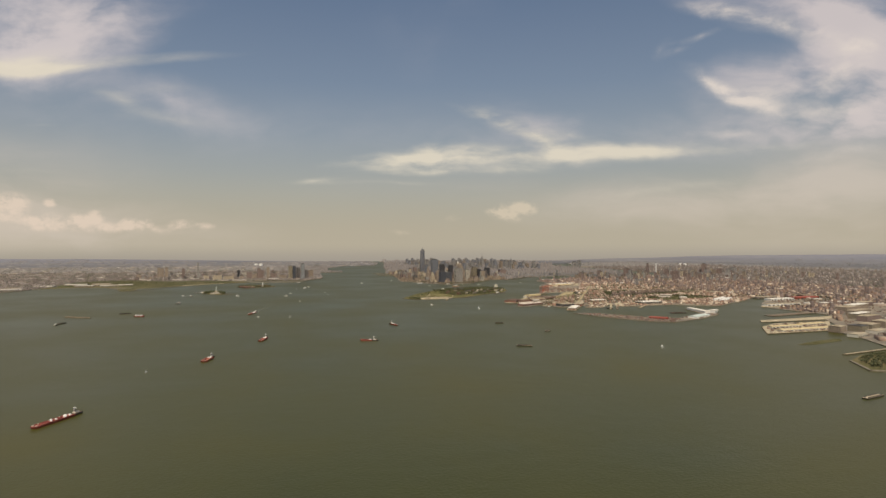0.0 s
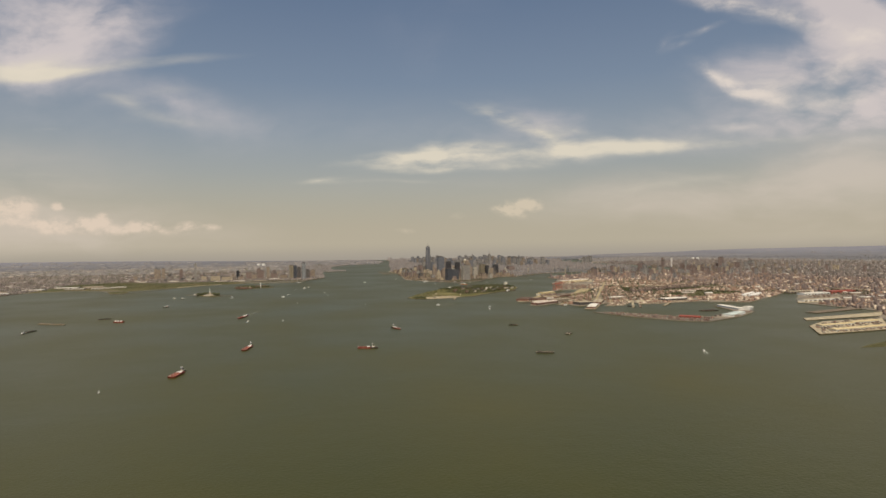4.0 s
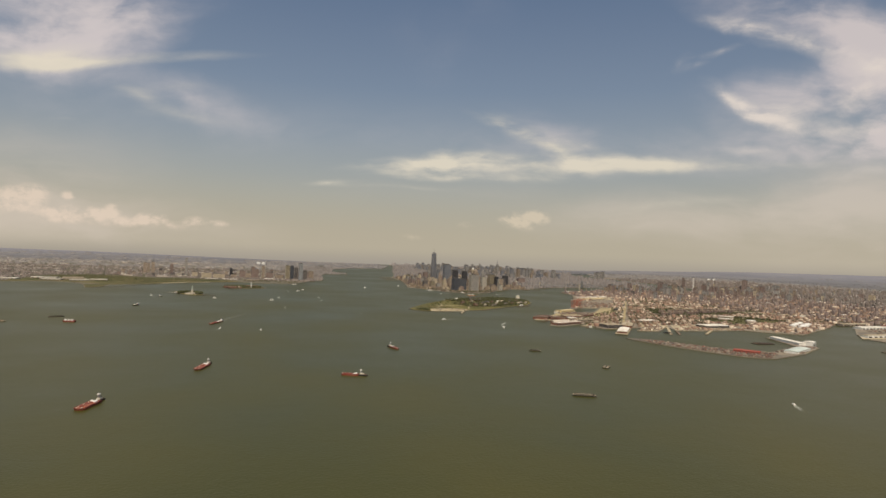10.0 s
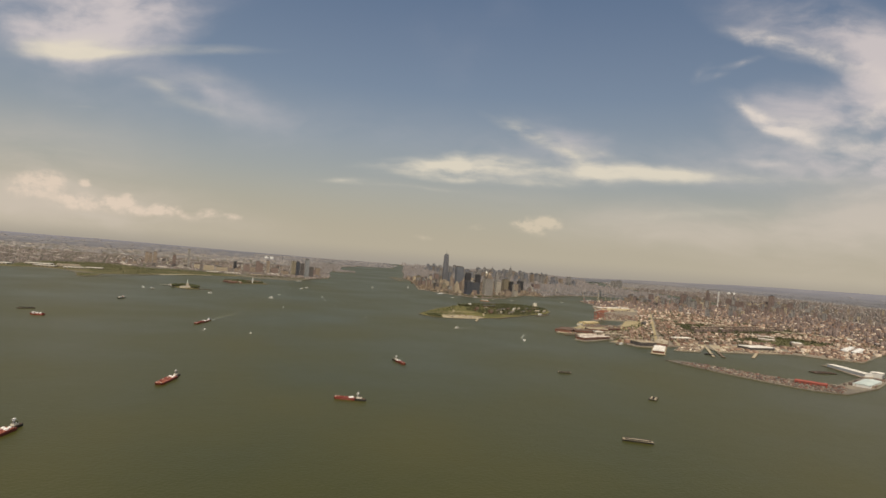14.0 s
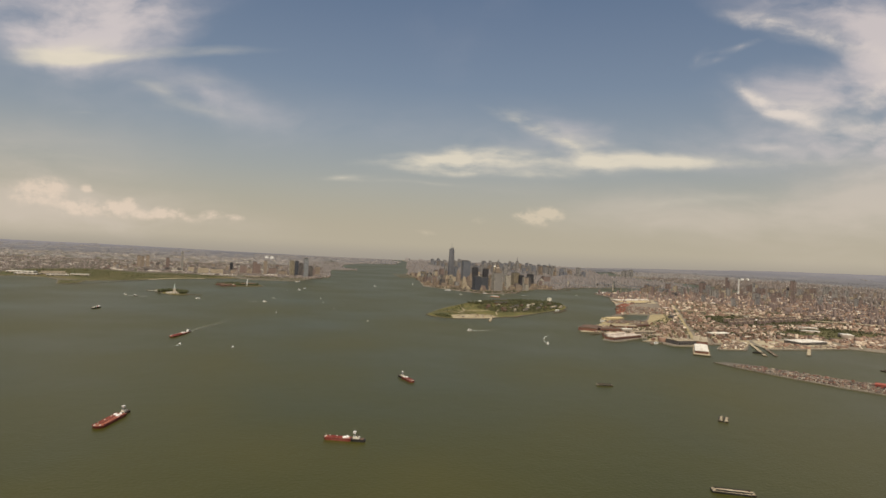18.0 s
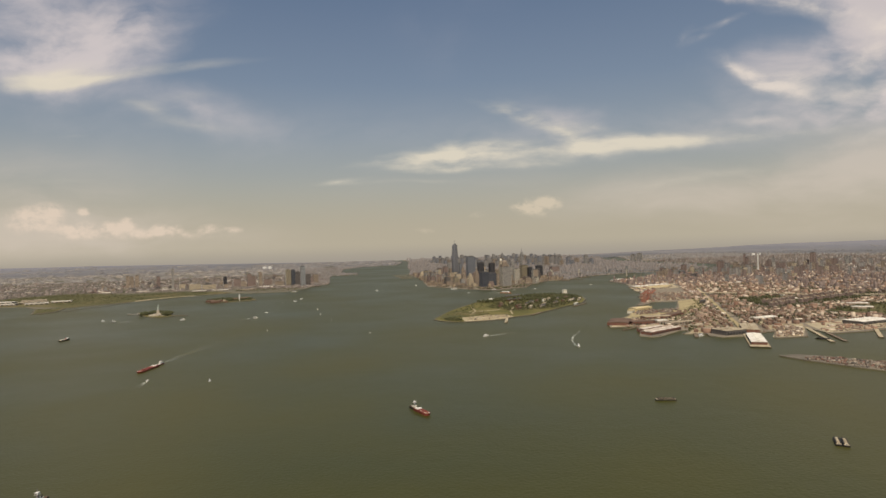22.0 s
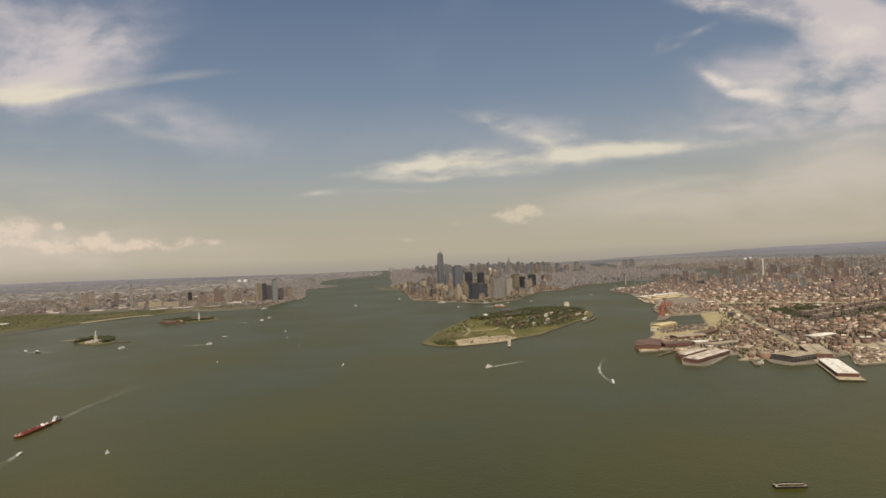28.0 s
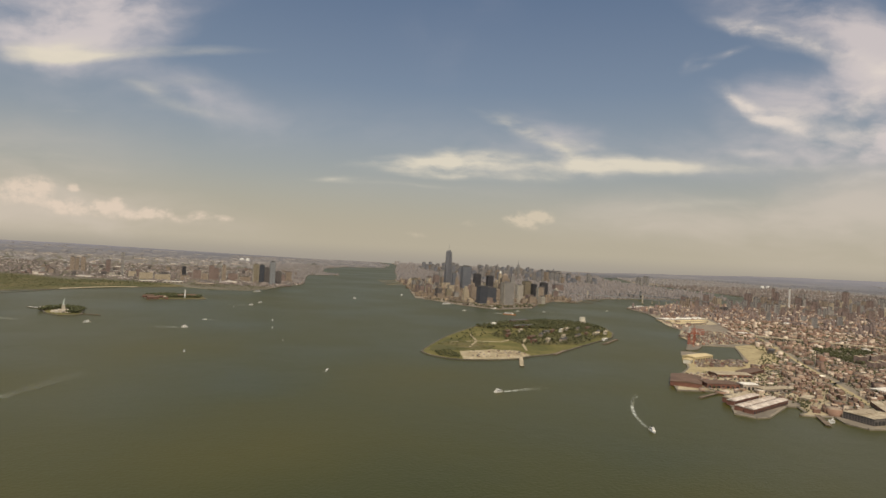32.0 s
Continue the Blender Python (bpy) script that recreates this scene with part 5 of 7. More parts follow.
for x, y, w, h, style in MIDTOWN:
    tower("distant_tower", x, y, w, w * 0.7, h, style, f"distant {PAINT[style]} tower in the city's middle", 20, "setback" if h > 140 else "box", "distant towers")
tower("spired_tower", 2380, 3823, 78, 58, 225, "grey", "distant stepped stone tower with a tall mast", 20, "setback", "distant towers", 72)
for i in range(240):
    y = rng.uniform(2000, 6500)
    x = rng.uniform(0.28, 0.9) * (2700 + 0.1 * y) + 300
    if not inside([x], [y], MANHATTAN)[0]:
        continue
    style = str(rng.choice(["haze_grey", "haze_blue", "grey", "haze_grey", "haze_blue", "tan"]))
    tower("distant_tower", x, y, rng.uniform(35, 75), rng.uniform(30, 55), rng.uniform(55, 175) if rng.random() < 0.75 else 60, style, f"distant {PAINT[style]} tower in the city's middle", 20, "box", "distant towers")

JERSEY_TOWERS = [
    (-1657, -139, 44, 208, "glass", "box"), (-1703, 0, 39, 150, "dark", "box"), (-1747, 100, 40, 168, "navy", "box"), (-1798, 100, 48, 165, "olive", "slab"), (-1602, 0, 49, 118, "dark", "box"),
    (-1498, 450, 54, 100, "tan", "box"), (-1551, 300, 31, 77, "bricks", "box"), (-2078, 200, 35, 146, "tan", "slab"), (-2191, 300, 43, 138, "bricks", "box"), (-2151, 300, 39, 113, "bricks", "box"),
    (-2453, 536, 35, 108, "black", "box"), (-2956, 409, 22, 210, "haze_grey", "slab"), (-3486, 900, 38, 145, "tan", "box"), (-3445, 900, 32, 137, "tan", "box"), (-3394, 900, 38, 150, "tan", "box"), (-3179, 900, 39, 128, "bricks", "box"),
]
JERSEY_BLOCKS = [(-2313, 300, 77, 83, "bricks"), (-2248, 300, 54, 57, "tan"), (-2704, 100, 108, 55, "cream"), (-2566, 50, 125, 46, "cream"), (-2003, 300, 90, 64, "bricks"), (-1891, 200, 89, 44, "tan"), (-2400, 150, 70, 40, "tan"), (-2850, 300, 60, 50, "cream")]
for x, y, w, h, style, crown in JERSEY_TOWERS:
    tower("waterfront_tower", x, y, w, w * 0.8, h, style, f"{PAINT[style]} tower on the far river bank", 10, crown, "towers on the river bank")
for x, y, w, h, style in JERSEY_BLOCKS:
    tower("apartment_block", x, y, w, 30, h, style, f"{PAINT[style]} apartment block on the far bank", 4, "slab", "blocks on the river bank")
for i in range(70):
    x, y = rng.uniform(-3900, -1450), rng.uniform(150, 2400)
    if inside([x + 60], [y], JERSEY)[0]:
        style = str(rng.choice(["bricks", "tan", "grey", "dark", "light", "bricks"]))
        tower("apartment_block", x, y, rng.uniform(22, 46), rng.uniform(20, 36), rng.uniform(18, 52), style, f"{PAINT[style]} apartment block on the far bank", rng.uniform(-10, 20), "box", "blocks on the river bank")

EAST_TOWERS = [
    (3028, -900, 30, 183, "bricks", "box"), (2912, -1058, 40, 150, "bricks", "box"), (3022, -1098, 17, 190, "white_tower", "box"), (4160, -712, 74, 166, "bricks", "box"), (2546, -1100, 70, 128, "bricks", "box"),
    (4178, -900, 60, 85, "tan", "box"), (4271, -900, 80, 94, "bricks", "box"), (4696, -700, 100, 102, "grey", "box"), (3808, 2500, 80, 147, "grey", "box"), (3912, 2500, 90, 169, "grey", "box"), (2290, -600, 60, 75, "tan", "box"),
    (2192, -600, 50, 68, "tan", "box"), (2253, -900, 55, 93, "bricks", "box"), (2351, -900, 56, 76, "tan", "setback"), (2541, -1200, 55, 104, "grey", "box"), (2824, -1000, 58, 100, "tan", "box"),
]
EAST_MORE = [(3343, -900, 61, 99, "bricks", "box"), (3408, -900, 34, 130, "grey", "box"), (3213, -1200, 59, 83, "bricks", "box"), (3548, -1000, 62, 77, "tan", "box"), (1804, -1650, 59, 40, "dark", "box"), (1650, -1350, 50, 62, "tan", "box"), (1740, -1250, 50, 66, "bricks", "box")]
for x, y, w, h, style, crown in EAST_TOWERS + EAST_MORE:
    s = 1.0
    while s > 0.7 and not inside([-1000 + (x + 1000) * s], [-6500 + (y + 6500) * s - 60], BROOKLYN + BROOKLYN_SOUTH[1:-1])[0] and not inside([-1000 + (x + 1000) * s], [-6500 + (y + 6500) * s], MANHATTAN)[0]:
        s -= 0.01
    x, y, w, h = -1000 + (x + 1000) * s, -6500 + (y + 6500) * s, w * s, h * s
    tower("inland_tower", x, y, w, w * 0.7, h, style, f"{PAINT[style]} tower over the low houses", 30, crown, "towers over the low houses")
for i in range(270):
    x, y = rng.normal(3000, 950), rng.normal(-1100, 750)
    if x < 1500 or y < -3200 or not inside([x - 150], [y], BROOKLYN + BROOKLYN_SOUTH[1:-1])[0]:
        continue
    style = str(rng.choice(["bricks", "tan", "grey", "haze_grey", "cream", "bricks"]))
    tower("apartment_tower", x, y, rng.uniform(20, 44), rng.uniform(20, 34), rng.uniform(32, 95), style, f"{PAINT[style]} apartment tower over the low houses", 34 + rng.uniform(-8, 8), "box", "towers over the low houses")
# brick housing estate: crosses of slabs in rows
for i in range(12):
    for j in range(2):
        if rng.random() < 0.12:
            continue
        x, y = 500 + i * 82 + j * 60 + rng.uniform(-16, 16), -3940 + i * 27 + j * 100 + rng.uniform(-12, 12)
        ob = thing("brick_flats", x, y, LAND, 20 + 15 * ((i + j) % 3), "red-brown brick housing slab among trees", "apartment block", "housing estate")
        ob.scale = (1, 1, 1.35 if j else 1.15)
        part("slab", box(-30, 30, -7, 7, -1, 20), "bricks", ob)
        part("wing", box(-7, 7, -22, 22, -1, 20.4), "bricks", ob)
        part("stair_head", box(-4, 4, -4, 4, 20.4, 24), "brick", ob)
        part("tank_house", box(12, 20, -4, 4, 20, 23), "tan_roof", ob)
        for rx0, rx1, ry0, ry1 in ((-29, 29, -6, 6), (-6, 6, -21, 21)):
            part("roof", box(rx0, rx1, ry0, ry1, 20.2, 20.9 if rx1 > 10 else 21.3), "tan_roof", ob)

# low sheds and stores on the yards at the point
POINT = [(-570, -4215), (-420, -4015), (-60, -4015), (20, -4100), (-80, -4290), (-290, -4395), (-470, -4290)]
px, py = rng.uniform(-570, 20, 420), rng.uniform(-4400, -3930, 420)
ok = inside(px, py, POINT)
px, py = px[ok][:110], py[ok][:110]
n = len(px)
many_boxes("yard_stores", np.stack([px, py, rng.uniform(9, 30, n), rng.uniform(7, 15, n), rng.uniform(3.5, 8, n), rng.choice([0.35, 0.9, 1.92], n)], 1), "house_wall", "house_roof", LAND - 0.5, "low sheds and stores crowded on dockside yards", "sheds")


# ---- bridges over the second river ----
def suspension_bridge(ax, ay, bx, by, tall, deck, mat, label):
    """Two portal towers in the water, a deck carried on to both banks, and hung cables."""
    span = math.hypot(bx - ax, by - ay)
    ob = thing("suspension_bridge", (ax + bx) / 2, (ay + by) / 2, 0, math.degrees(math.atan2(by - ay, bx - ax)), label, "bridge")
    h, side = span / 2, span * 0.55
    for s in (-1, 1):
        tw = part("tower", box(s * h - 6, s * h + 6, -13, 13, -2, deck - 3), mat, ob)
        for y in (-10, 0, 10):
            part("pier_leg", box(s * h - 5, s * h + 5, y - 3, y + 3, deck - 3, tall - 8), mat, tw)
        part("lintel", box(s * h - 6, s * h + 6, -14, 14, tall - 8, tall), mat, tw)
    part("deck", box(-h - side, h + side, -11, 11, deck - 2, deck + 1.5), "steel", ob)
    for y in (-9, 9):
        part("railing", box(-h - side, h + side, y - 0.4, y + 0.4, deck + 1.5, deck + 5), "steel", ob)
        pts = [(-h - side, deck)] + [(x, deck + 4 + (tall - deck - 4) * (x / h) ** 2) for x in (h * (i / 8 - 1) for i in range(17))] + [(h + side, deck)]
        bm = bmesh.new()
        for (x0, z0), (x1, z1) in zip(pts, pts[1:]):
            beam_into(bm, (x0, y, z0), (x1, y, z1), 1.0)
        part("cable", bm, "steel", ob)
    for s in (-1, 1):
        for i in range(4):
            x = s * (h + side * (0.3 + 0.22 * i))
            part("approach_pier", box(x - 2.5, x + 2.5, -9, 9, -2, deck - 2), mat, ob)


suspension_bridge(1190, -590, 1540, -945, 73, 36, "stone", "old stone-towered suspension bridge over the river, in haze")
suspension_bridge(1830, -480, 2000, -900, 84, 38, "steel", "grey steel suspension bridge over the river, in haze")

# ---- low houses: street blocks ----
rng = np.random.default_rng(11)
WHOLE = BROOKLYN + BROOKLYN_SOUTH[1:-1]
KEEP_OUT = [
    [(-170, -3700), (-90, -3560), (200, -3370), (480, -3350), (210, -3800), (-60, -3920), (-300, -3930)], [(150, -3370), (250, -3120), (470, -2850), (1200, -2160), (980, -2570), (700, -2960), (430, -3370)],
    [(-650, -4000), (-300, -3900), (60, -3950), (-60, -4040), (-215, -4250), (-240, -4430), (-650, -4520)], [(-370, -4535), (-240, -4500), (-130, -4380), (-60, -4420), (-180, -4640), (-400, -4660)], [(30, -4345), (30, -4260), (175, -4255), (180, -4345)],
]
KEEP_OUT += [
    [(-250, -4720), (-130, -4590), (50, -4440), (130, -4470), (570, -4470), (640, -4920), (0, -4740)], [(640, -4470), (1170, -4310), (1010, -4040), (550, -4180)],
    [(440, -4010), (480, -3820), (640, -3500), (900, -3480), (960, -3640), (1560, -3490), (1520, -3720), (900, -3900)], [(150, -6300), (400, -5980), (850, -5600), (1700, -5080), (1750, -5260), (900, -6080), (250, -6300)], [(820, -5120), (1000, -4890), (1320, -4640), (1950, -4400), (1900, -4720), (1300, -5100)],
]
EX = [(700, -3150), (1300, -3750), (1750, -4100), (2150, -5050), (2100, -6400)]


def far_from_line(px, py, line, reach):
    ok = np.ones(px.shape, bool)
    for (ax, ay), (bx, by) in zip(line, line[1:]):
        d2 = (bx - ax) ** 2 + (by - ay) ** 2
        t = np.clip(((px - ax) * (bx - ax) + (py - ay) * (by - ay)) / d2, 0, 1)
        ok &= np.hypot(px - ax - t * (bx - ax), py - ay - t * (by - ay)) > reach
    return ok


def street_blocks(poly, x0, x1, y0, y1, turn, unit, block, rows_in, height, keep_out=(), line=None, margin=14, gaps=0.16):
    """Rows of house plots along the streets of a turned grid: x, y, length, width, height, turn."""
    a = radians(turn)
    c, s = math.cos(a), math.sin(a)
    r = math.hypot(x1 - x0, y1 - y0) / 2
    mx, my = (x0 + x1) / 2, (y0 + y1) / 2
    us = np.arange(-r, r, unit)
    us = us[(us % block[0]) > 16]
    depth = block[1] / rows_in
    vs = np.concatenate([np.arange(-r, r, block[1]) + depth * (k + 0.5) * 0.82 for k in range(rows_in)])
    U, W = np.meshgrid(us, vs)
    U, W = U.ravel() + rng.normal(0, 0.07 * unit, U.size), W.ravel() + rng.normal(0, 0.06 * depth, W.size)
    W = W + 0.06 * block[1] * np.sin(U / 310.0) + 0.05 * r * np.sin(U / r * 2.0)
    px, py = mx + U * c - W * s, my + U * s + W * c
    ok = (px > x0) & (px < x1) & (py > y0) & (py < y1) & inside(px, py, poly) & inside(px - margin, py - margin, poly) & inside(px - margin, py + margin, poly)
    for k in keep_out:
        ok &= ~inside(px, py, k)
    if line is not None:
        ok &= far_from_line(px - 4, py + 3, line, 19)
    ok &= rng.random(px.size) > gaps
    px, py = px[ok], py[ok]
    n = len(px)
    h = height[0] + (height[1] - height[0]) * rng.random(n) ** 2.2
    big = rng.random(n) < 0.04
    h[big] *= 1.8
    return np.stack([px, py, unit * rng.uniform(0.85, 1.04, n), depth * rng.uniform(0.38, 0.66, n), h, np.full(n, a) + rng.normal(0, 0.015, n) + math.pi / 2 * (rng.random(n) < 0.07)], 1)


def mixed_quarter(rows, turn, cell, open_share, big_share, tall_share, tall):
    """Makes a quarter uneven: some plots lie open, some carry one large building in place of a row, a few rise high and slender."""
    a = radians(turn)
    u, w = rows[:, 0] * math.cos(a) + rows[:, 1] * math.sin(a), -rows[:, 0] * math.sin(a) + rows[:, 1] * math.cos(a)
    key = (np.floor(u / cell[0]) * 4099 + np.floor(w / cell[1])).astype(np.int64)
    cells, first, index = np.unique(key, return_index=True, return_inverse=True)
    kind = rng.random(len(cells))
    low = rng.uniform(0.75, 1.35, len(cells))
    of = kind[index]
    one = np.zeros(len(rows), bool)
    one[first] = True
    keep = (of > open_share) & ((of > open_share + big_share) | one)
    big = (of > open_share) & (of <= open_share + big_share) & one
    rows = rows.copy()
    rows[:, 4] *= low[index]
    rows[:, 2] *= rng.uniform(0.85, 1.5, len(rows))
    n = int(big.sum())
    rows[big, 0] += rng.uniform(-0.2, 0.2, n) * cell[0]
    rows[big, 2], rows[big, 3] = cell[0] * rng.uniform(0.5, 0.85, n), cell[1] * rng.uniform(0.35, 0.75, n)
    rows[big, 4] = rng.uniform(6, 20, n)
    high = rng.random(len(rows)) < tall_share
    k = int(high.sum())
    rows[high, 2], rows[high, 3], rows[high, 4] = rng.uniform(12, 24, k), rng.uniform(12, 20, k), rng.uniform(*tall, k)
    return rows[keep]


near = street_blocks(WHOLE, -620, 1500, -4900, -2300, 56.3, 11.5, (190, 58), 2, (5, 13), KEEP_OUT, [(-260, -4610), (643, -3257), (1000, -2720)], gaps=0.22)
near = near[far_from_line(near[:, 0], near[:, 1], EX, 24)]
near = mixed_quarter(near, 56.3, (62, 36), 0.13, 0.14, 0.01, (18, 32))
# the houses next to the water are things of their own, the rest one mass
order = np.argsort(np.hypot(near[:, 0] + 900, near[:, 1] + 5000) + 4000 * (near[:, 2] > 26))
own, rest = near[order[:290]], near[order[290:]]


def own_surface(name, like):
    mat = M[like].copy()
    mat.name = name
    nt = mat.node_tree
    info = nt.nodes.new("ShaderNodeObjectInfo")
    for link in list(nt.links):
        if link.from_socket.name == "Random Per Island":
            to = link.to_socket
            nt.links.remove(link)
            nt.links.new(info.outputs["Random"], to)
    M[name] = mat


own_surface("house_own", "house_wall")
own_surface("roof_own", "house_roof")
KINDS = []
for storeys, gabled in ((3, False), (2, False), (3, True), (4, False)):
    hh = 3.2 * storeys
    parts = [("shell", to_mesh("shell", box(-5.5, 5.5, -8, 8, -1, hh), "house_own"))]
    if gabled:
        bm = bmesh.new()
        v = [bm.verts.new(p) for p in ((-5.9, -8.4, hh), (5.9, -8.4, hh), (5.9, 8.4, hh), (-5.9, 8.4, hh), (0, -8.4, hh + 3.4), (0, 8.4, hh + 3.4))]
        for f in ((0, 1, 4), (1, 2, 5, 4), (2, 3, 5), (3, 0, 4, 5), (3, 2, 1, 0)):
            bm.faces.new([v[i] for i in f])
        parts.append(("roof", to_mesh("roof", bm, "roof_own")))
    else:
        bm = bmesh.new()
        box_into(bm, -5.3, 5.3, -7.8, 7.8, hh, hh + 0.3)
        parts.append(("roof", to_mesh("roof", bm, "roof_own")))
        bm = bmesh.new()
        for a, b in (((-5.4, -7.9), (5.4, -7.9)), ((5.4, -7.9), (5.4, 7.9)), ((5.4, 7.9), (-5.4, 7.9)), ((-5.4, 7.9), (-5.4, -7.9))):
            beam_into(bm, (*a, hh + 0.5), (*b, hh + 0.5), 0.7)
        parts.append(("cornice", to_mesh("cornice", bm, "house_own")))
    parts.append(("chimney", to_mesh("chimney", box(3.2, 4.4, 2, 3.4, hh, hh + 2.8), "brick")))
    KINDS.append((parts, storeys, gabled))
for i, (x, y, l, w, h, a) in enumerate(own):
    parts, storeys, gabled = KINDS[i % 4 if h < 13 else 3]
    ob = thing("row_house", x, y, LAND, math.degrees(a) + (90 if i % 2 else 0), f"{storeys}-storey brick house with a {'pitched' if gabled else 'flat'} roof in a dockside row", "house", "dockside houses")
    ob.scale = (l / 13, w / 18, 1)
    for pname, me in parts:
        part(pname, me, "", ob)
many_boxes("row_houses", rest, "house_wall", "house_roof", LAND - 0.5, "dense rows of brown brick houses with flat roofs", "houses")
mid = street_blocks(WHOLE, -200, 3300, -7000, -700, 52, 16, (210, 64), 3, (7, 19), KEEP_OUT + [[(-620, -4900), (1500, -4900), (1500, -2300), (-620, -2300)]], EX, 30)
mid = mixed_quarter(mid, 52, (90, 46), 0.10, 0.13, 0.022, (20, 48))
pick = (rng.random(len(mid)) < 0.55) & (mid[:, 4] < 22)
many_boxes("inner_houses", mid[pick], "house_wall", "house_roof", LAND - 0.5, "dense brown brick streets further inland", "houses")
many_boxes("inner_old_houses", mid[~pick], "old_wall", "old_roof", LAND - 0.5, "darker old brick houses further inland", "houses")
far = street_blocks(WHOLE, 3300, 7500, -7000, 3000, 40, 25, (260, 90), 3, (7, 24), (), None, 14, 0.28)
far = mixed_quarter(far, 40, (120, 70), 0.12, 0.10, 0.035, (25, 60))
many_boxes("inland_houses", far, "far_wall", "far_roof", LAND - 0.5, "brown brick quarters far inland", "houses")
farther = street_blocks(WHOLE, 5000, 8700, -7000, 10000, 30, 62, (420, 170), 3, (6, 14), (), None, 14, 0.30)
many_boxes("outer_houses", farther, "hazed_wall", "hazed_roof", LAND - 0.5, "hazy brown quarters near the horizon", "houses")
KEEP_J = [[(-4288, -1413), (-3767, -1599), (-3442, -2110), (-2929, -1384), (-2300, -1000), (-1690, -1000), (-1650, -450), (-2280, -300), (-2500, -250), (-2928, -70), (-3361, 40), (-3875, 363), (-4280, 40)]]
for name, bounds, turn, unit, block in (("bank_houses", (-6500, -1350, -1600, 3200), 12, 19, (200, 70)), ("bank_streets", (-9500, -1000, -3000, 7000), 20, 60, (300, 150))):
    rows = street_blocks(JERSEY, bounds[0], bounds[1], bounds[2], bounds[3], turn, unit, block, 2, (6, 14), KEEP_J, None, 14, 0.40)
    rows = mixed_quarter(rows, turn, (130, 75), 0.22, 0.10, 0.01, (20, 45))
    if name == "bank_streets":
        rows = rows[((rows[:, 0] < -6500) | (rows[:, 1] > 3200)) & (rng.random(len(rows)) < 0.6)]
    many_boxes(name, rows, "far_wall" if name == "bank_houses" else "hazed_wall", "far_roof" if name == "bank_houses" else "hazed_roof", LAND - 0.5, "low brown and white quarters behind the far bank", "houses")
rows = street_blocks(MANHATTAN, -600, 5000, -1960, 9000, 28, 32, (190, 66), 2, (8, 40), (), None, 18)
rows = mixed_quarter(rows, 28, (95, 66), 0.10, 0.16, 0.04, (40, 85))
rows[:, 4] *= np.where(rows[:, 1] < -900, 0.45, 0.85)
rows = rows[(rows[:, 1] > -1250) | (rng.random(len(rows)) < 0.35)]
rows[:, 4] *= np.where((rows[:, 1] > 1200) & (rows[:, 0] < 900), 0.55, 1.0)
south = (rows[:, 1] < 1500) & (rows[:, 0] < 820)
many_boxes("tip_blocks", rows[south], "tip_wall", "tip_roof", LAND - 0.5, "ochre-brown blocks between the tip's towers", "houses")
# blocks beyond the tip take the mauve colours that carry painted haze
many_boxes("island_houses", rows[~south], "mauve_haze_wall", "mauve_haze_roof", LAND - 0.5, "dense blocks behind the tip's towers, greyed to mauve by painted haze", "houses")
rows = street_blocks(MANHATTAN, 600, 6000, 8500, 11000, 28, 110, (420, 200), 2, (12, 45), (), None, 60)
many_boxes("upland_houses", rows, "hazed_wall", "hazed_roof", LAND - 0.5, "hazy blocks far up the island", "houses")
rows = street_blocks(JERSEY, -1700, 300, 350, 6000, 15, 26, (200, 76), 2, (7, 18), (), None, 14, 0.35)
many_boxes("upriver_streets", rows, "mauve_haze_wall", "mauve_haze_roof", LAND - 0.5, "low quarters up the river bank, greyed by painted haze", "houses")
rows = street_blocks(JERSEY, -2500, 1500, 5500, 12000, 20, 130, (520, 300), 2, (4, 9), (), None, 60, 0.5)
many_boxes("upriver_houses", rows, "hazed_wall", "hazed_roof", LAND + 2.5, "hazy quarters far up the river bank", "houses")
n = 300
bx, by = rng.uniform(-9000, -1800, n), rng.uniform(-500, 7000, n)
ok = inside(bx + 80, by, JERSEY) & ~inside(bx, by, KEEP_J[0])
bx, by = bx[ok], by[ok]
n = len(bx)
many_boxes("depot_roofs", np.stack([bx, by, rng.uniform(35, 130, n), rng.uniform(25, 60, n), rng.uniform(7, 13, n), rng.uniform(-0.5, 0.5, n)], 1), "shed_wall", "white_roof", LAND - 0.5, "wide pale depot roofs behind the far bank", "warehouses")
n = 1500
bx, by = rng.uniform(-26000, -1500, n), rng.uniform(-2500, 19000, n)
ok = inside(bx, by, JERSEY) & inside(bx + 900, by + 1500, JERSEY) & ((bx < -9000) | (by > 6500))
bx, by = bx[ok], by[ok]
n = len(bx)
many_boxes("remote_roofs", np.stack([bx, by, rng.uniform(70, 260, n), rng.uniform(40, 120, n), rng.uniform(6, 14, n), rng.uniform(-0.6, 0.6, n)], 1), "hazed_wall", "hazed_roof", LAND + 2, "scattered works and houses out towards the horizon", "buildings")
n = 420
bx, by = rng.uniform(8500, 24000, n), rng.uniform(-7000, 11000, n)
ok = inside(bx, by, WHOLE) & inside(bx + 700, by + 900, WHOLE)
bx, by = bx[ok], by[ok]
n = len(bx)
many_boxes("remote_blocks", np.stack([bx, by, rng.uniform(60, 240, n), rng.uniform(40, 100, n), rng.uniform(4, 9, n), rng.uniform(-0.6, 0.6, n)], 1), "hazed_wall", "hazed_roof", LAND + 2, "scattered blocks out towards the horizon", "buildings")
n = 260
bx, by = rng.uniform(700, 7000, n), rng.uniform(-6500, 1500, n)
ok = inside(bx - 150, by, WHOLE) & inside(bx - 150, by - 150, WHOLE)
bx, by = bx[ok], by[ok]
n = len(bx)
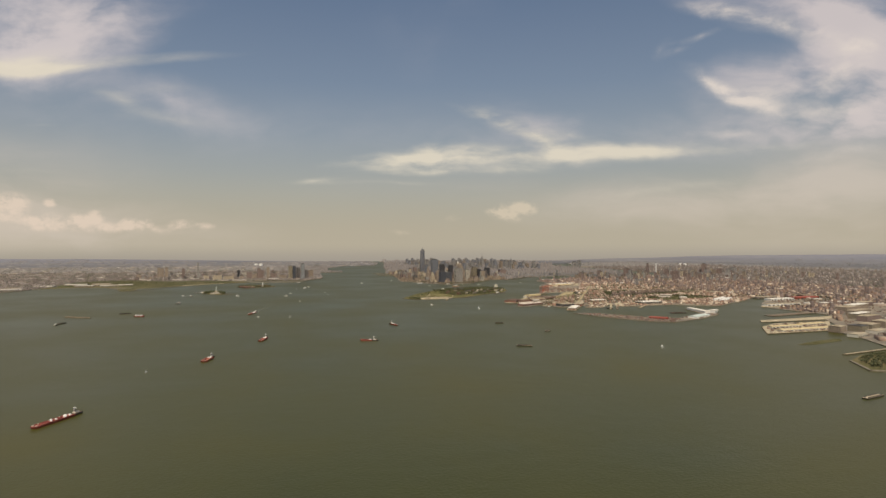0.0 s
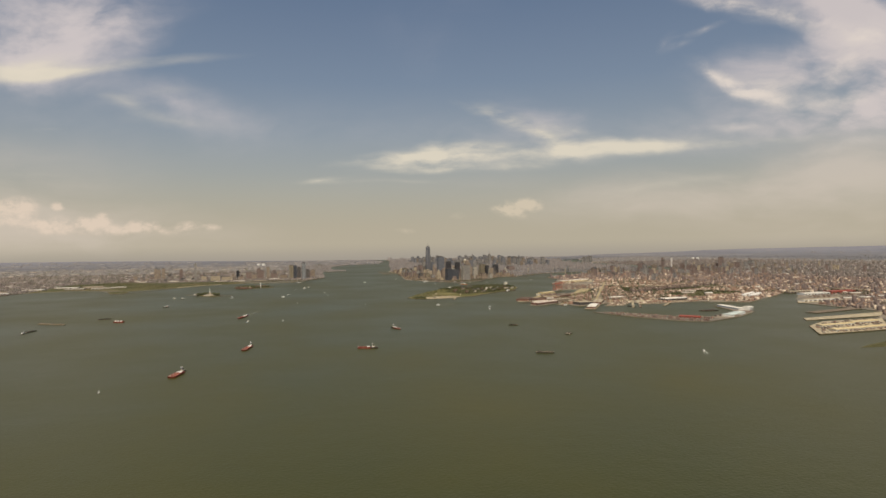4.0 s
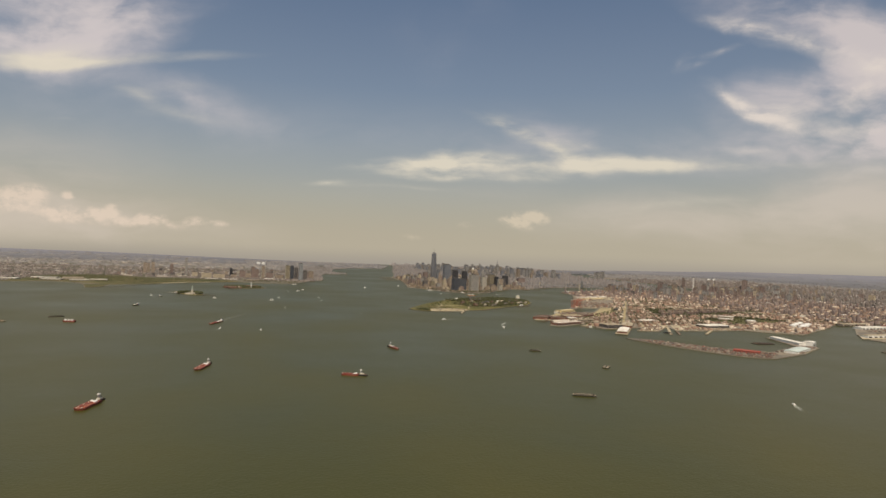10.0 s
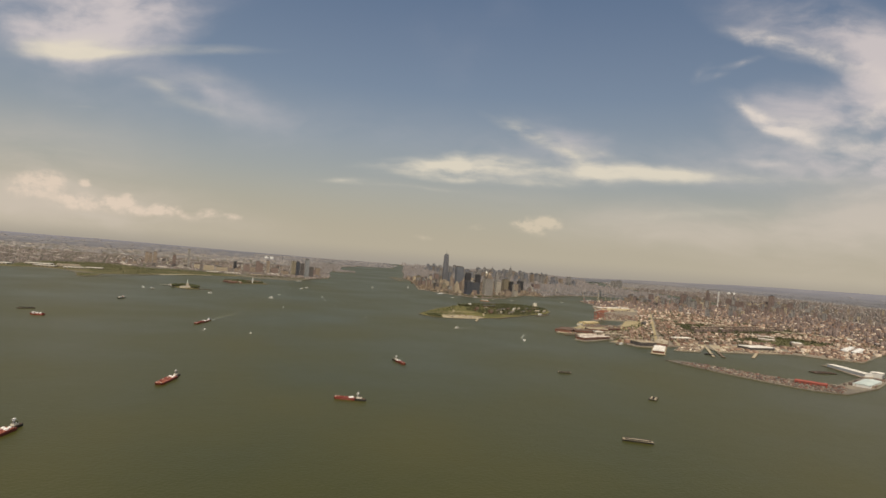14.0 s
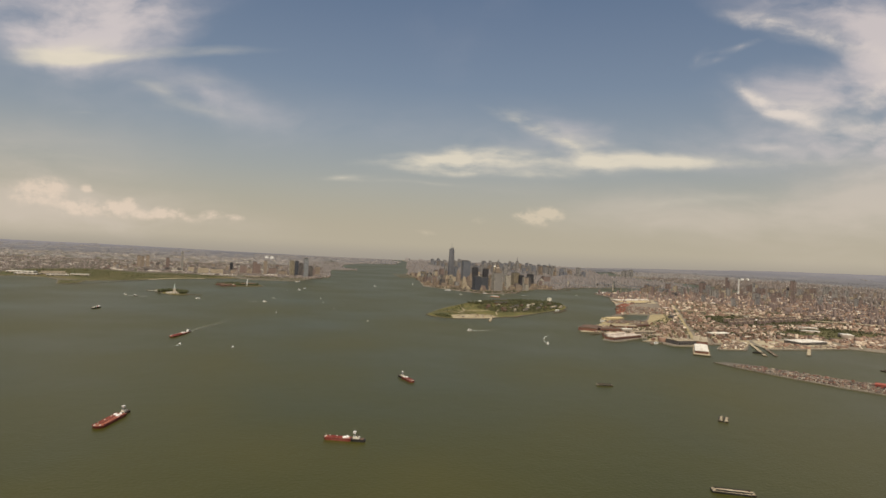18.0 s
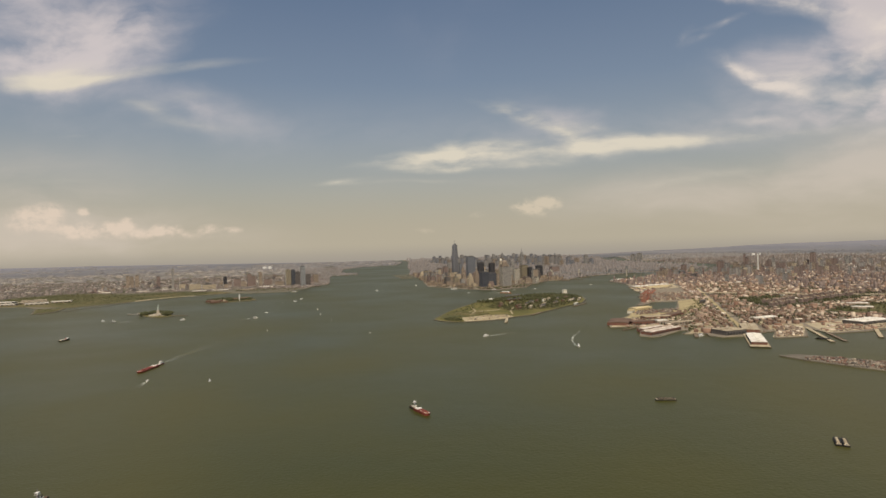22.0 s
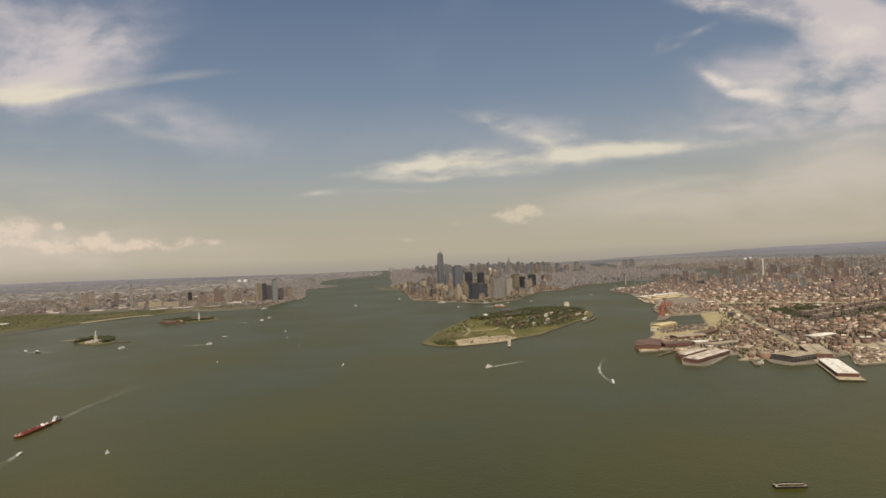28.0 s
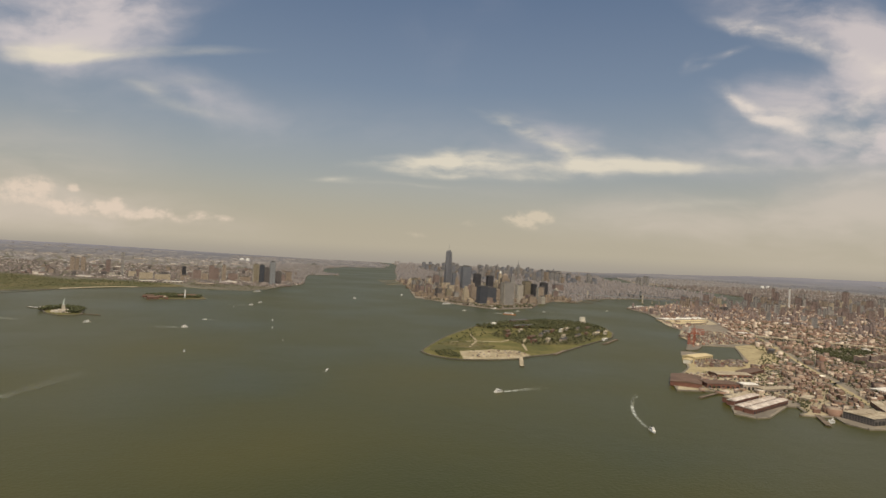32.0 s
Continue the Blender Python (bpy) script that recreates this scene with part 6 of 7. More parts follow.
many_boxes("works_roofs", np.stack([bx, by, rng.uniform(35, 110, n), rng.uniform(25, 60, n), rng.uniform(9, 20, n), rng.choice([0.7, 0.98, 2.5], n)], 1), "shed_wall", "white_roof", LAND - 0.5, "pale works and school roofs among the brick streets", "buildings")

# ---- trees ----
rng = np.random.default_rng(23)
G = (1 + 5 ** 0.5) / 2
ICO = np.array([(-1, G, 0), (1, G, 0), (-1, -G, 0), (1, -G, 0), (0, -1, G), (0, 1, G), (0, -1, -G), (0, 1, -G), (G, 0, -1), (G, 0, 1), (-G, 0, -1), (-G, 0, 1)]) / math.hypot(1, G)
ICO_F = np.array([(0, 11, 5), (0, 5, 1), (0, 1, 7), (0, 7, 10), (0, 10, 11), (1, 5, 9), (5, 11, 4), (11, 10, 2), (10, 7, 6), (7, 1, 8), (3, 9, 4), (3, 4, 2), (3, 2, 6), (3, 6, 8), (3, 8, 9), (4, 9, 5), (2, 4, 11), (6, 2, 10), (8, 6, 7), (9, 8, 1)])


def clump_arrays(cx, cy, cz, r):
    """Uneven leaf clumps, one small rough solid each."""
    n = len(cx)
    v = ICO[None] * (r[:, None] * rng.uniform(0.55, 1.25, (n, 12)))[..., None]
    v[..., 2] *= 0.8
    v += np.stack([cx, cy, cz], -1)[:, None]
    return v.reshape(-1, 3), (np.arange(n)[:, None, None] * 12 + ICO_F).reshape(-1, 3)


def wood(name, poly, n, height, label, clumps=4, z=LAND, keep=None, mat="leaf"):
    xs, ys = [p[0] for p in poly], [p[1] for p in poly]
    px, py = rng.uniform(min(xs), max(xs), n * 6), rng.uniform(min(ys), max(ys), n * 6)
    ok = inside(px, py, poly)
    if keep is not None:
        ok &= keep(px, py)
    px, py = px[ok][:n], py[ok][:n]
    h = rng.uniform(*height, len(px))
    cx = np.repeat(px, clumps) + rng.normal(0, 1, len(px) * clumps) * np.repeat(h, clumps) * 0.20
    cy = np.repeat(py, clumps) + rng.normal(0, 1, len(px) * clumps) * np.repeat(h, clumps) * 0.20
    cz = z + np.repeat(h, clumps) * rng.uniform(0.35, 0.9, len(px) * clumps)
    r = np.repeat(h, clumps) * rng.uniform(0.16, 0.32, len(px) * clumps)
    v, f = clump_arrays(cx, cy, cz, r)
    raw_mesh(name, v * K, f, [mat], np.zeros(len(f), int), label, "trees")


def off_street(px, py):
    return far_from_line(px - 4, py + 3, [(-260, -4610), (643, -3257), (1000, -2720)], 16)


def tree_kind(h):
    bm = bmesh.new()
    prism_into(bm, ring(h * 0.03, 7), -0.5, h * 0.5, 0.5)
    for i in range(4):
        a = i * 1.6 + rng.uniform(0, 0.5)
        beam_into(bm, (0, 0, h * 0.35), (math.cos(a) * h * 0.22, math.sin(a) * h * 0.22, h * 0.62), h * 0.02)
    trunk = to_mesh("trunk", bm, "bark")
    n = 16
    a, rr = rng.uniform(0, 6.28, n), h * 0.30 * rng.random(n) ** 0.5
    v, f = clump_arrays(np.cos(a) * rr, np.sin(a) * rr, h * rng.uniform(0.42, 0.95, n), h * rng.uniform(0.10, 0.20, n))
    me = bpy.data.meshes.new("crown")
    me.from_pydata((v * K).tolist(), [], f.tolist())
    me.materials.append(M["leaf"])
    return trunk, me


TREES = [tree_kind(h) for h in (11, 13, 15, 17)]


def tree(x, y, label, group, z=LAND):
    trunk, crown = TREES[int(rng.integers(4))]
    ob = thing("tree", x, y, z, rng.uniform(0, 360), label, "tree", group)
    part("trunk", trunk, "", ob)
    part("crown", crown, "", ob)


def heaps(name, poly, n, size, mat, label, category):
    """Low uneven heaps of loose ground."""
    xs, ys = [q[0] for q in poly], [q[1] for q in poly]
    px, py = rng.uniform(min(xs), max(xs), n * 5), rng.uniform(min(ys), max(ys), n * 5)
    ok = inside(px, py, poly)
    px, py = px[ok][:n], py[ok][:n]
    v, f = clump_arrays(px, py, np.zeros(len(px)), rng.uniform(*size, len(px)))
    v[:, 2] = LAND + 0.4 + v[:, 2] * 0.28
    raw_mesh(name, v * K, f, [mat], np.zeros(len(f), int), label, category)


GROVE = [(-740, -2880), (-402, -2600), (-201, -2550), (-70, -2580), (0, -2700), (5, -2820), (-80, -3020), (-190, -3080), (-330, -2960), (-480, -2900), (-640, -2960)]
SCRUB = [(-720, -3420), (-480, -3420), (-250, -3230), (-150, -3150), (-220, -3060), (-420, -2960), (-640, -3000), (-760, -3150)]
n = 0
while n < 210:
    x, y = rng.uniform(-760, 10), rng.uniform(-3450, -2540)
    if inside([x], [y], GROVE)[0] and rng.random() < 0.8 or inside([x], [y], SCRUB)[0] and rng.random() < 0.3:
        tree(x, y, "leafy green tree on the island", "island trees")
        n += 1
wood("island_wood", GROVE, 850, (9, 17), "dense dark green trees on the island")
wood("island_scrub", SCRUB, 420, (6, 13), "scattered trees among old island buildings")
wood("island_dry_trees", SCRUB, 420, (5, 11), "paler trees among old island buildings", mat="leaf_pale")
wood("island_pale_wood", GROVE, 380, (8, 15), "paler green trees in the island wood", mat="leaf_pale")
heaps("site_heaps", [(-1060, -3728), (-870, -3712), (-800, -3640), (-806, -3570), (-900, -3556), (-1000, -3606)], 150, (6, 16), "sand", "low heaps of pale earth on a building site", "heaps")
heaps("lawn_mounds", [(-1070, -3450), (-1010, -3590), (-880, -3540), (-860, -3400), (-1000, -3320)], 40, (8, 22), "marsh", "low dry grassy mounds", "mounds")
wood("dock_trees", [(-560, -4120), (-390, -3990), (-60, -3990), (40, -4150), (-180, -4280), (-290, -4420), (-420, -4440), (-480, -4280)], 90, (5, 10), "few trees along the dockside lanes")
wood("cove_trees", [(-376, -4416), (-402, -4470), (-436, -4484), (-410, -4488), (-380, -4450), (-300, -4390), (-320, -4370)], 40, (5, 9), "bushes round the small cove")
wood("outer_greens", [(4500, -7000), (12500, -7000), (12500, 2000), (8500, 9500), (5500, 8000), (4500, 2000)], 6500, (10, 22), "woods and street trees in the far quarters", 1)
wood("shore_hedge", [(-1138, -3585), (-1138, -3680), (-1085, -3730), (-1056, -3650), (-1065, -3560)], 190, (4, 8), "dark bushes at the island's end")
wood("lawn_trees", [(-1000, -3310), (-880, -3120), (-730, -2880), (-640, -2960), (-800, -3200), (-940, -3360)], 45, (7, 12), "row of trees along the lawn")
wood("park_wood", [(-4139, -902), (-3674, -1004), (-3442, -1320), (-3119, -1323), (-2929, -970), (-2600, -760), (-2380, -660), (-2500, -420), (-2929, -162), (-3224, -266), (-3597, 116), (-3879, 270), (-4177, -36)], 900, (5, 10), "dark green woods in the shore park", 3)
wood("park_brush", [(-4186, -948), (-3674, -1041), (-3442, -1366), (-3119, -1361), (-2929, -1019), (-2600, -810), (-2340, -690), (-2450, -420), (-2870, -131), (-3221, -225), (-3594, 162), (-3877, 301), (-4205, -36)], 3000, (3, 8), "dry olive brush in the shore park", 3, mat="leaf_pale")
wood("park_scrub", [(-3534, -1552), (-3442, -1915), (-3367, -1832), (-3386, -1580)], 60, (4, 8), "bushes on the grassy spit", 3)
wood("statue_trees", [(-2700, -2420), (-2650, -2340), (-2560, -2420), (-2520, -2480), (-2520, -2600), (-2560, -2640), (-2570, -2500), (-2660, -2470), (-2690, -2560)], 300, (12, 18), "round dark trees on the statue's island")
wood("ellis_trees", [(-2420, -1640), (-2330, -1700), (-2100, -1660), (-2100, -1540), (-2300, -1430), (-2420, -1500)], 620, (9, 15), "trees round the small island's buildings")
wood("estate_trees", [(440, -4030), (520, -3850), (900, -3700), (1500, -3500), (1560, -3600), (1300, -3800), (900, -3950)], 420, (8, 14), "trees between brick housing slabs")
wood("estate_grove", [(490, -3830), (650, -3510), (890, -3490), (950, -3640), (720, -3760), (540, -3860)], 420, (9, 15), "dark grove beside the housing estate")
wood("field_trees", [(560, -4190), (1010, -4040), (1170, -4310), (1140, -4330), (990, -4090), (600, -4210)], 220, (7, 13), "trees along the playing fields")
wood("field_grove", [(640, -4450), (1150, -4300), (1180, -4240), (1000, -4050), (600, -4170)], 260, (6, 12), "loose trees over the playing fields")
wood("canal_greens", [(120, -4460), (560, -4460), (640, -4460), (560, -4190), (200, -4330)], 160, (6, 11), "trees behind the shop")
wood("point_wood", [(-360, -6660), (-440, -6790), (-400, -6805), (-130, -6700), (-90, -6590), (-240, -6605)], 220, (8, 14), "dense green trees on the stone-edged point")
wood("street_trees", [(-350, -4250), (300, -3600), (900, -2700), (2600, -2200), (3200, -3600), (1900, -5200), (900, -4050), (100, -4400)], 7000, (8, 13), "street trees among the brick rows", 2, keep=off_street)
wood("shore_greens", [(-560, -1250), (-480, -1380), (-400, -1640), (-300, -1760), (-200, -1640), (-340, -1380), (-470, -1180)], 130, (8, 13), "green park trees at the island's tip")
wood("tip_greens", [(-320, -1790), (-229, -1915), (-82, -1830), (84, -1745), (200, -1590), (150, -1500), (-60, -1640), (-230, -1660)], 190, (8, 14), "dark park trees below the towers at the tip")
wood("inland_park", [(3300, -3600), (4600, -3100), (4900, -3800), (3900, -4500)], 900, (10, 18), "dark wooded park far inland", 2)
wood("far_greens", [(1900, -5300), (6500, -3000), (9000, 1500), (6000, 2500), (2500, -600)], 5000, (7, 14), "trees scattered through the far streets", 2)
wood("bank_greens", [(-6400, -1500), (-4600, -1300), (-3600, 0), (-1500, 600), (-1500, 3000), (-6400, 3000)], 9000, (7, 13), "trees scattered behind the far bank", 2)
wood("yard_trees", [(-480, -4350), (300, -3600), (900, -2700), (1500, -2300), (1500, -4000), (900, -4150), (150, -4400), (-250, -4500)], 5200, (5, 10), "small trees in the yards behind the houses", 2, keep=off_street)
wood("upriver_greens", [(-1500, 700), (-1320, 1100), (-1220, 2100), (-980, 2400), (-1000, 3000), (-800, 4600), (-700, 7600), (-1700, 3000)], 2600, (7, 14), "trees along the upper river bank", 2)
wood("shore_far_greens", [(-9500, -3600), (-6500, -2600), (-4650, -1600), (-4400, -900), (-6400, 600), (-9500, 2500)], 4500, (7, 13), "trees between the houses on the far shore", 2, mat="leaf_pale")
wood("bank_park_trees", [(-2300, -650), (-1850, -850), (-1720, -680), (-1620, -350), (-1700, -280), (-2280, -280)], 420, (5, 11), "low trees and brush along the far bank", 3, mat="leaf_pale")
wood("shoal_reeds", [(-245, -6328), (-170, -6340), (10, -6298), (40, -6262), (-60, -6276), (-175, -6304)], 70, (2, 5), "green reeds on the shoal", 3, z=0.8)
for x, y, r, h in ((-2150, 7000, 42, 46), (-2040, 7050, 42, 46), (7110, 3462, 30, 44), (7260, 3489, 30, 44)):
    tank("storage_tank", x, y, r, h, "white_paint", "large round white storage tank far inland")
# outlying land whose colour carries the painted haze
plot("far_woods_west", [(-32900, -3500), (-9500, -3500), (-9000, 7000), (-4000, 7200), (-1500, 5600), (-350, 5950), (480, 6300), (1100, 9000), (1400, 11600), (-600, 12400), (-4550, 16800), (-9300, 22000), (-15400, 23000), (-32900, 19900)], "far_wood", "wooded country towards the horizon, dimmed by painted haze", up=3.0, category="backdrop")
plot("far_woods_east", [(8600, -7500), (30900, -7500), (30400, 3000), (25300, 11400), (19580, 13740), (12780, 11800), (8500, 10200), (8300, 6000), (8600, 1000)], "far_wood", "wooded country towards the horizon, dimmed by painted haze", up=3.0, category="backdrop")

def rim_reach(b):
    return float(np.interp(b, [-24, -14, -6, 4, 16, 28, 38, 46, 56], [33000, 30000, 24000, 19500, 18400, 19500, 24000, 30000, 33000]))


def ridge(name, b0, b1, most, top, label):
    """A long low ridge on the horizon, over bearings seen from the bay, with an uneven crest."""
    steps, rows = 90, []
    for i in range(steps + 1):
        b = radians(b0 + (b1 - b0) * i / steps)
        reach = min(most, rim_reach(math.degrees(b)) - 1600)
        t = i / steps
        swell = min(1.0, t * 2.4, (1 - t) * 6.0)
        crest = top * swell * (0.82 + 0.30 * noise.noise(Vector((i * 0.11, top, 0))) + 0.10 * noise.noise(Vector((i * 0.5, top, 3))))
        rows.append([(-2000 + r * math.sin(b), -7000 + r * math.cos(b), z) for r, z in ((reach - 3800, 0), (reach - 2300, crest * 0.45), (reach - 900, crest * 0.85), (reach, crest), (reach + 900, 0))])
    verts = np.array(rows).reshape(-1, 3)
    verts[:, 2] += LAND + 3
    k = 5
    faces = np.array([(i * k + j, i * k + j + 1, (i + 1) * k + j + 1, (i + 1) * k + j) for i in range(steps) for j in range(k - 1)])
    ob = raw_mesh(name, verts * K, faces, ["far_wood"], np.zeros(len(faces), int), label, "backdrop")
    tagged(ob, kind="structure")


# the hills' blue-grey is haze put into their colour
ridge("ridge_west", -14, -92, 30500, 210, "wooded hills along the western horizon, tinted blue-grey by painted haze")
ridge("ridge_east", 22, 104, 30500, 170, "low hills along the eastern horizon, tinted blue-grey by painted haze")

# ---- islands' buildings ----
def hall(name, x, y, l, w, h, turn, wall, roof, label):
    shed(name, x, y, l, w, h, turn, wall, roof, label, w * 0.28, max(3, int(l // 9)))


hall("barrack", -470, -2870, 120, 18, 11, 20, "brick", "dark_roof", "long brick barrack with a dark roof")
hall("barrack", -400, -2650, 130, 20, 12, 24, "brick", "dark_roof", "long brick barrack with a dark roof")
for i, (x, y) in enumerate(((-640, -3070), (-560, -3040), (-455, -3090), (-390, -3030), (-325, -3010), (-520, -3180), (-600, -3250), (-430, -3220), (-340, -3190), (-260, -3120), (-200, -3110), (-160, -3060), (-640, -3360), (-560, -3330), (-480, -3320), (-680, -3180), (-280, -2960), (-210, -2950), (-130, -2900), (-120, -3060))):
    hall("island_house", x, y, 30 + 9 * (i % 4), 16, 10 + i % 3, 35 + 20 * (i % 2), ("brick", "stone", "shed_wall")[i % 3], ("dark_roof", "rust_roof", "tan_roof")[(i + 1) % 3], "old island house with a pitched roof")
for x, y in ((-607, -2810), (-330, -3010)):
    hall("white_house", x, y, 26, 14, 12, 30, "white_paint", "white_roof", "small bright white island house")
ob = thing("vent_tower", 25, -2575, LAND, 0, "white eight-sided ventilation tower by the island's shore", "tower")
part("base", prism(ring(21, 8), -2, 8), "stone", ob)
part("shaft", prism(ring(15, 8), 8, 26), "cream_paint", ob)
for i in range(8):
    a = math.pi / 4 * i
    part("rib", box(15 * math.cos(a) - 1.3, 15 * math.cos(a) + 1.3, 15 * math.sin(a) - 1.3, 15 * math.sin(a) + 1.3, 8, 28), "cream_paint", ob)
part("cap", prism(ring(16, 8), 26, 29), "cream_paint", ob)
shed("boat_house", -250, -3270, 34, 14, 7, 40, "white_paint", "white_roof", "white ferry house on the island's dock", 2, 3)
for x, y, l, w, t, mat, roof, name in ((-2345, -1790, 60, 40, 20, "brick", "rust_roof", "hospital_wing"), (-2280, -1755, 46, 34, 110, "brick", "tan_roof", "hospital_wing"), (-2385, -1690, 60, 36, 20, "brick", "rust_roof", "hospital_wing"), (-2315, -1705, 40, 24, 20, "brick", "rust_roof", "hospital_wing"), (-2180, -1600, 110, 40, 22, "brick", "rust_roof", "main_hall")):
    hall(name, x, y, l, w * 0.6, 9, t, mat, roof, "red-brown brick hall on the small island")
ob = thing("white_chimney", -2185, -1660, LAND, 0, "slim white tower on the small island", "tower")
part("shaft", prism(ring(5, 10), -1, 46, 0.7), "white_paint", ob)
part("collar", prism(ring(4.4, 10), 46, 49), "white_paint", ob)
shed("ticket_hall", -2705, -2430, 44, 16, 7, -30, "white_paint", "tan_roof", "low pale ticket hall at the landing", 2, 3)
shed("cafe", -2690, -2480, 30, 16, 7, -30, "shed_wall", "tan_roof", "low brown building at the landing", 2, 3)


def statue():
    """The fort, the pedestal and the standing figure on it, which is one plain shape."""
    ob = thing("star_fort", -2592, -2555, LAND, 20, "star-shaped stone fort under the pedestal", "fort")
    star = [(math.cos(math.pi * i / 11) * (52 if i % 2 == 0 else 38), math.sin(math.pi * i / 11) * (52 if i % 2 == 0 else 38)) for i in range(22)]
    part("rampart", prism(star, -1, 7, 0.97), "stone", ob)
    part("terrace", box(-22, 22, -22, 22, 7, 11), "stone", ob)
    ob = thing("pedestal", -2592, -2555, LAND + 11, 20, "tall pale granite pedestal with a column gallery", "pedestal")
    ob.scale = (0.8, 0.8, 0.8)
    part("foot", box(-10, 10, -10, 10, 0, 7, taper=1.0), "stone", ob)
    part("shaft", box(-8.4, 8.4, -8.4, 8.4, 7, 23, taper=1.2), "stone", ob)
    part("cornice", box(-8.6, 8.6, -8.6, 8.6, 23, 26), "stone", ob)
    bm = bmesh.new()
    prism_into(bm, ring(4.6, 12), 0, 8, 0.86)
    prism_into(bm, ring(3.9, 12), 8, 20, 0.8)
    prism_into(bm, ring(3.1, 12), 20, 27, 0.75)
    prism_into(bm, ring(1.6, 10), 27, 31.5, 0.8)
    for i in range(7):
        a = math.pi * (i / 6)
        beam_into(bm, (0, 0, 31), (math.cos(a) * 3.2, 0, 31 + math.sin(a) * 3.0), 0.4)
    beam_into(bm, (3, 0, 25), (4.6, 0.5, 38), 1.7)
    prism_into(bm, ring(1.5, 8, 4.6, 0.5), 38, 41, 0.6)
    box_into(bm, -4.6, -2.6, -2.5, 0.4, 15, 22)
    me = to_mesh("statue", bm, "green_copper")
    ob = new("statue", me)
    ob.matrix_basis = at(-2592, -2555, LAND + 11 + 26 * 0.8, 20) @ Matrix.Diagonal((0.75, 0.75, 0.75, 1))
    tagged(ob, "pale green copper statue with a raised arm", "statue")


statue()


# ---- vessels ----
def plan(L, B, bow=0.28, stern=0.9):
    """Deck outline, bow towards +x."""
    h = B / 2
    return [(-L / 2, -h * stern), (-L / 2 + L * 0.06, -h), (L / 2 - L * bow, -h), (L / 2 - L * bow * 0.4, -h * 0.62), (L / 2, 0), (L / 2 - L * bow * 0.4, h * 0.62), (L / 2 - L * bow, h), (-L / 2 + L * 0.06, h), (-L / 2, h * stern)]


def vessel(name, x, y, turn, L, B, deck, hull, top, label, category="ship", group="", bow=0.28):
    ob = thing(name, x, y, 0, turn, label, category, group)
    bm = bmesh.new()
    pts = plan(L, B, bow)
    prism_into(bm, [(px * 0.95, py * 0.9) for px, py in pts], -2, deck, 1.06)
    part("hull", bm, hull, ob)
    part("deck", prism([(px * 0.985, py * 0.93) for px, py in pts], deck, deck + 0.4), top, ob)
    bm = bmesh.new()
    for (ax, ay), (bx, by) in zip(pts, pts[1:]):
        beam_into(bm, (ax * 0.99, ay * 0.94, deck + 0.7), (bx * 0.99, by * 0.94, deck + 0.7), 0.9)
    part("bulwark", bm, hull, ob)
    return ob


def deckhouse(ob, x, w, z, tiers, l, mat="white_paint"):
    for i in range(tiers):
        house = part("deckhouse", box(x - l / 2 + i * l * 0.12, x + l / 2 - i * l * 0.06, -w / 2 + i * 0.6, w / 2 - i * 0.6, z + i * 3.2, z + (i + 1) * 3.2 - 0.3), mat, ob)
        part("window_row", box(x + l / 2 - i * l * 0.06 - 0.2, x + l / 2 - i * l * 0.06 + 0.15, -w / 2 + i * 0.6 + 1, w / 2 - i * 0.6 - 1, z + i * 3.2 + 1.2, z + i * 3.2 + 2.2), "opening", house)
    z2 = z + tiers * 3.2
    part("bridge_wing", box(x + l * 0.1, x + l * 0.35, -w * 0.62, w * 0.62, z2 - 3.2, z2 - 2.0), mat, ob)
    part("mast", beam((x, 0, z2 - 0.5), (x, 0, z2 + 7), 0.8), "steel", ob)
    part("funnel", prism(ring(1.7, 10, x - l * 0.5, 0), z, z2 + 0.8, 0.85), "red_paint", ob)


def tanker(x, y, turn, L, B, hull, top, label, tanks=3, tug=True, group="anchored ships"):
    """A blunt low tank barge with pipes and white tanks on deck, and the tug that is fixed in its stern notch."""
    deck = 4.0
    ob = vessel("tank_barge", x, y, turn, L, B, deck, hull, top, label, "ship", group, 0.09)
    for s in (-1, 1):
        part("side_rail", box(-L * 0.44, L * 0.38, s * B * 0.40 - 0.5, s * B * 0.40 + 0.5, deck + 0.4, deck + 1.6), hull, ob)
        part("side_pipe", box(-L * 0.36, L * 0.34, s * B * 0.20 - 0.5, s * B * 0.20 + 0.5, deck + 0.5, deck + 1.3), "hull_red", ob)
    part("pipe_rack", box(-L * 0.34, L * 0.34, -1.2, 1.2, deck + 0.5, deck + 2.0), "hull_red", ob)
    for i in range(7):
        cx = -L * 0.22 + i * L * 0.085
        part("hatch", box(cx - L * 0.03, cx + L * 0.03, -B * 0.36, B * 0.36, deck + 0.4, deck + 0.9, taper=0.3), top, ob)
        part("valve_house", box(cx - 1.1, cx + 1.1, -B * 0.27 - 1.0, -B * 0.27 + 1.0, deck + 0.8, deck + 2.4, taper=0.2), "cream_paint" if i % 3 == 0 else "hull_red", ob)
    for i in range(tanks):
        cx, cy = -L * (0.27 + 0.065 * (i % 3)) + L * 0.34 * (i // 3), B * (0.16, -0.18, 0.12)[i % 3]
        r = (4.2, 3.8, 3.0)[i % 3] if i < 3 else 2.4
        bm = bmesh.new()
        prism_into(bm, ring(r, 12, cx, cy), deck + 0.4, deck + 2.6)
        prism_into(bm, ring(r, 12, cx, cy), deck + 2.6, deck + 3.8, 0.55)
        part("deck_tank", bm, "white_paint", ob)
    for s in (-1, 1):
        part("bow_winch", box(L * 0.41, L * 0.44, s * B * 0.22 - 1.4, s * B * 0.22 + 1.4, deck + 0.4, deck + 2.2), "cream_paint", ob)
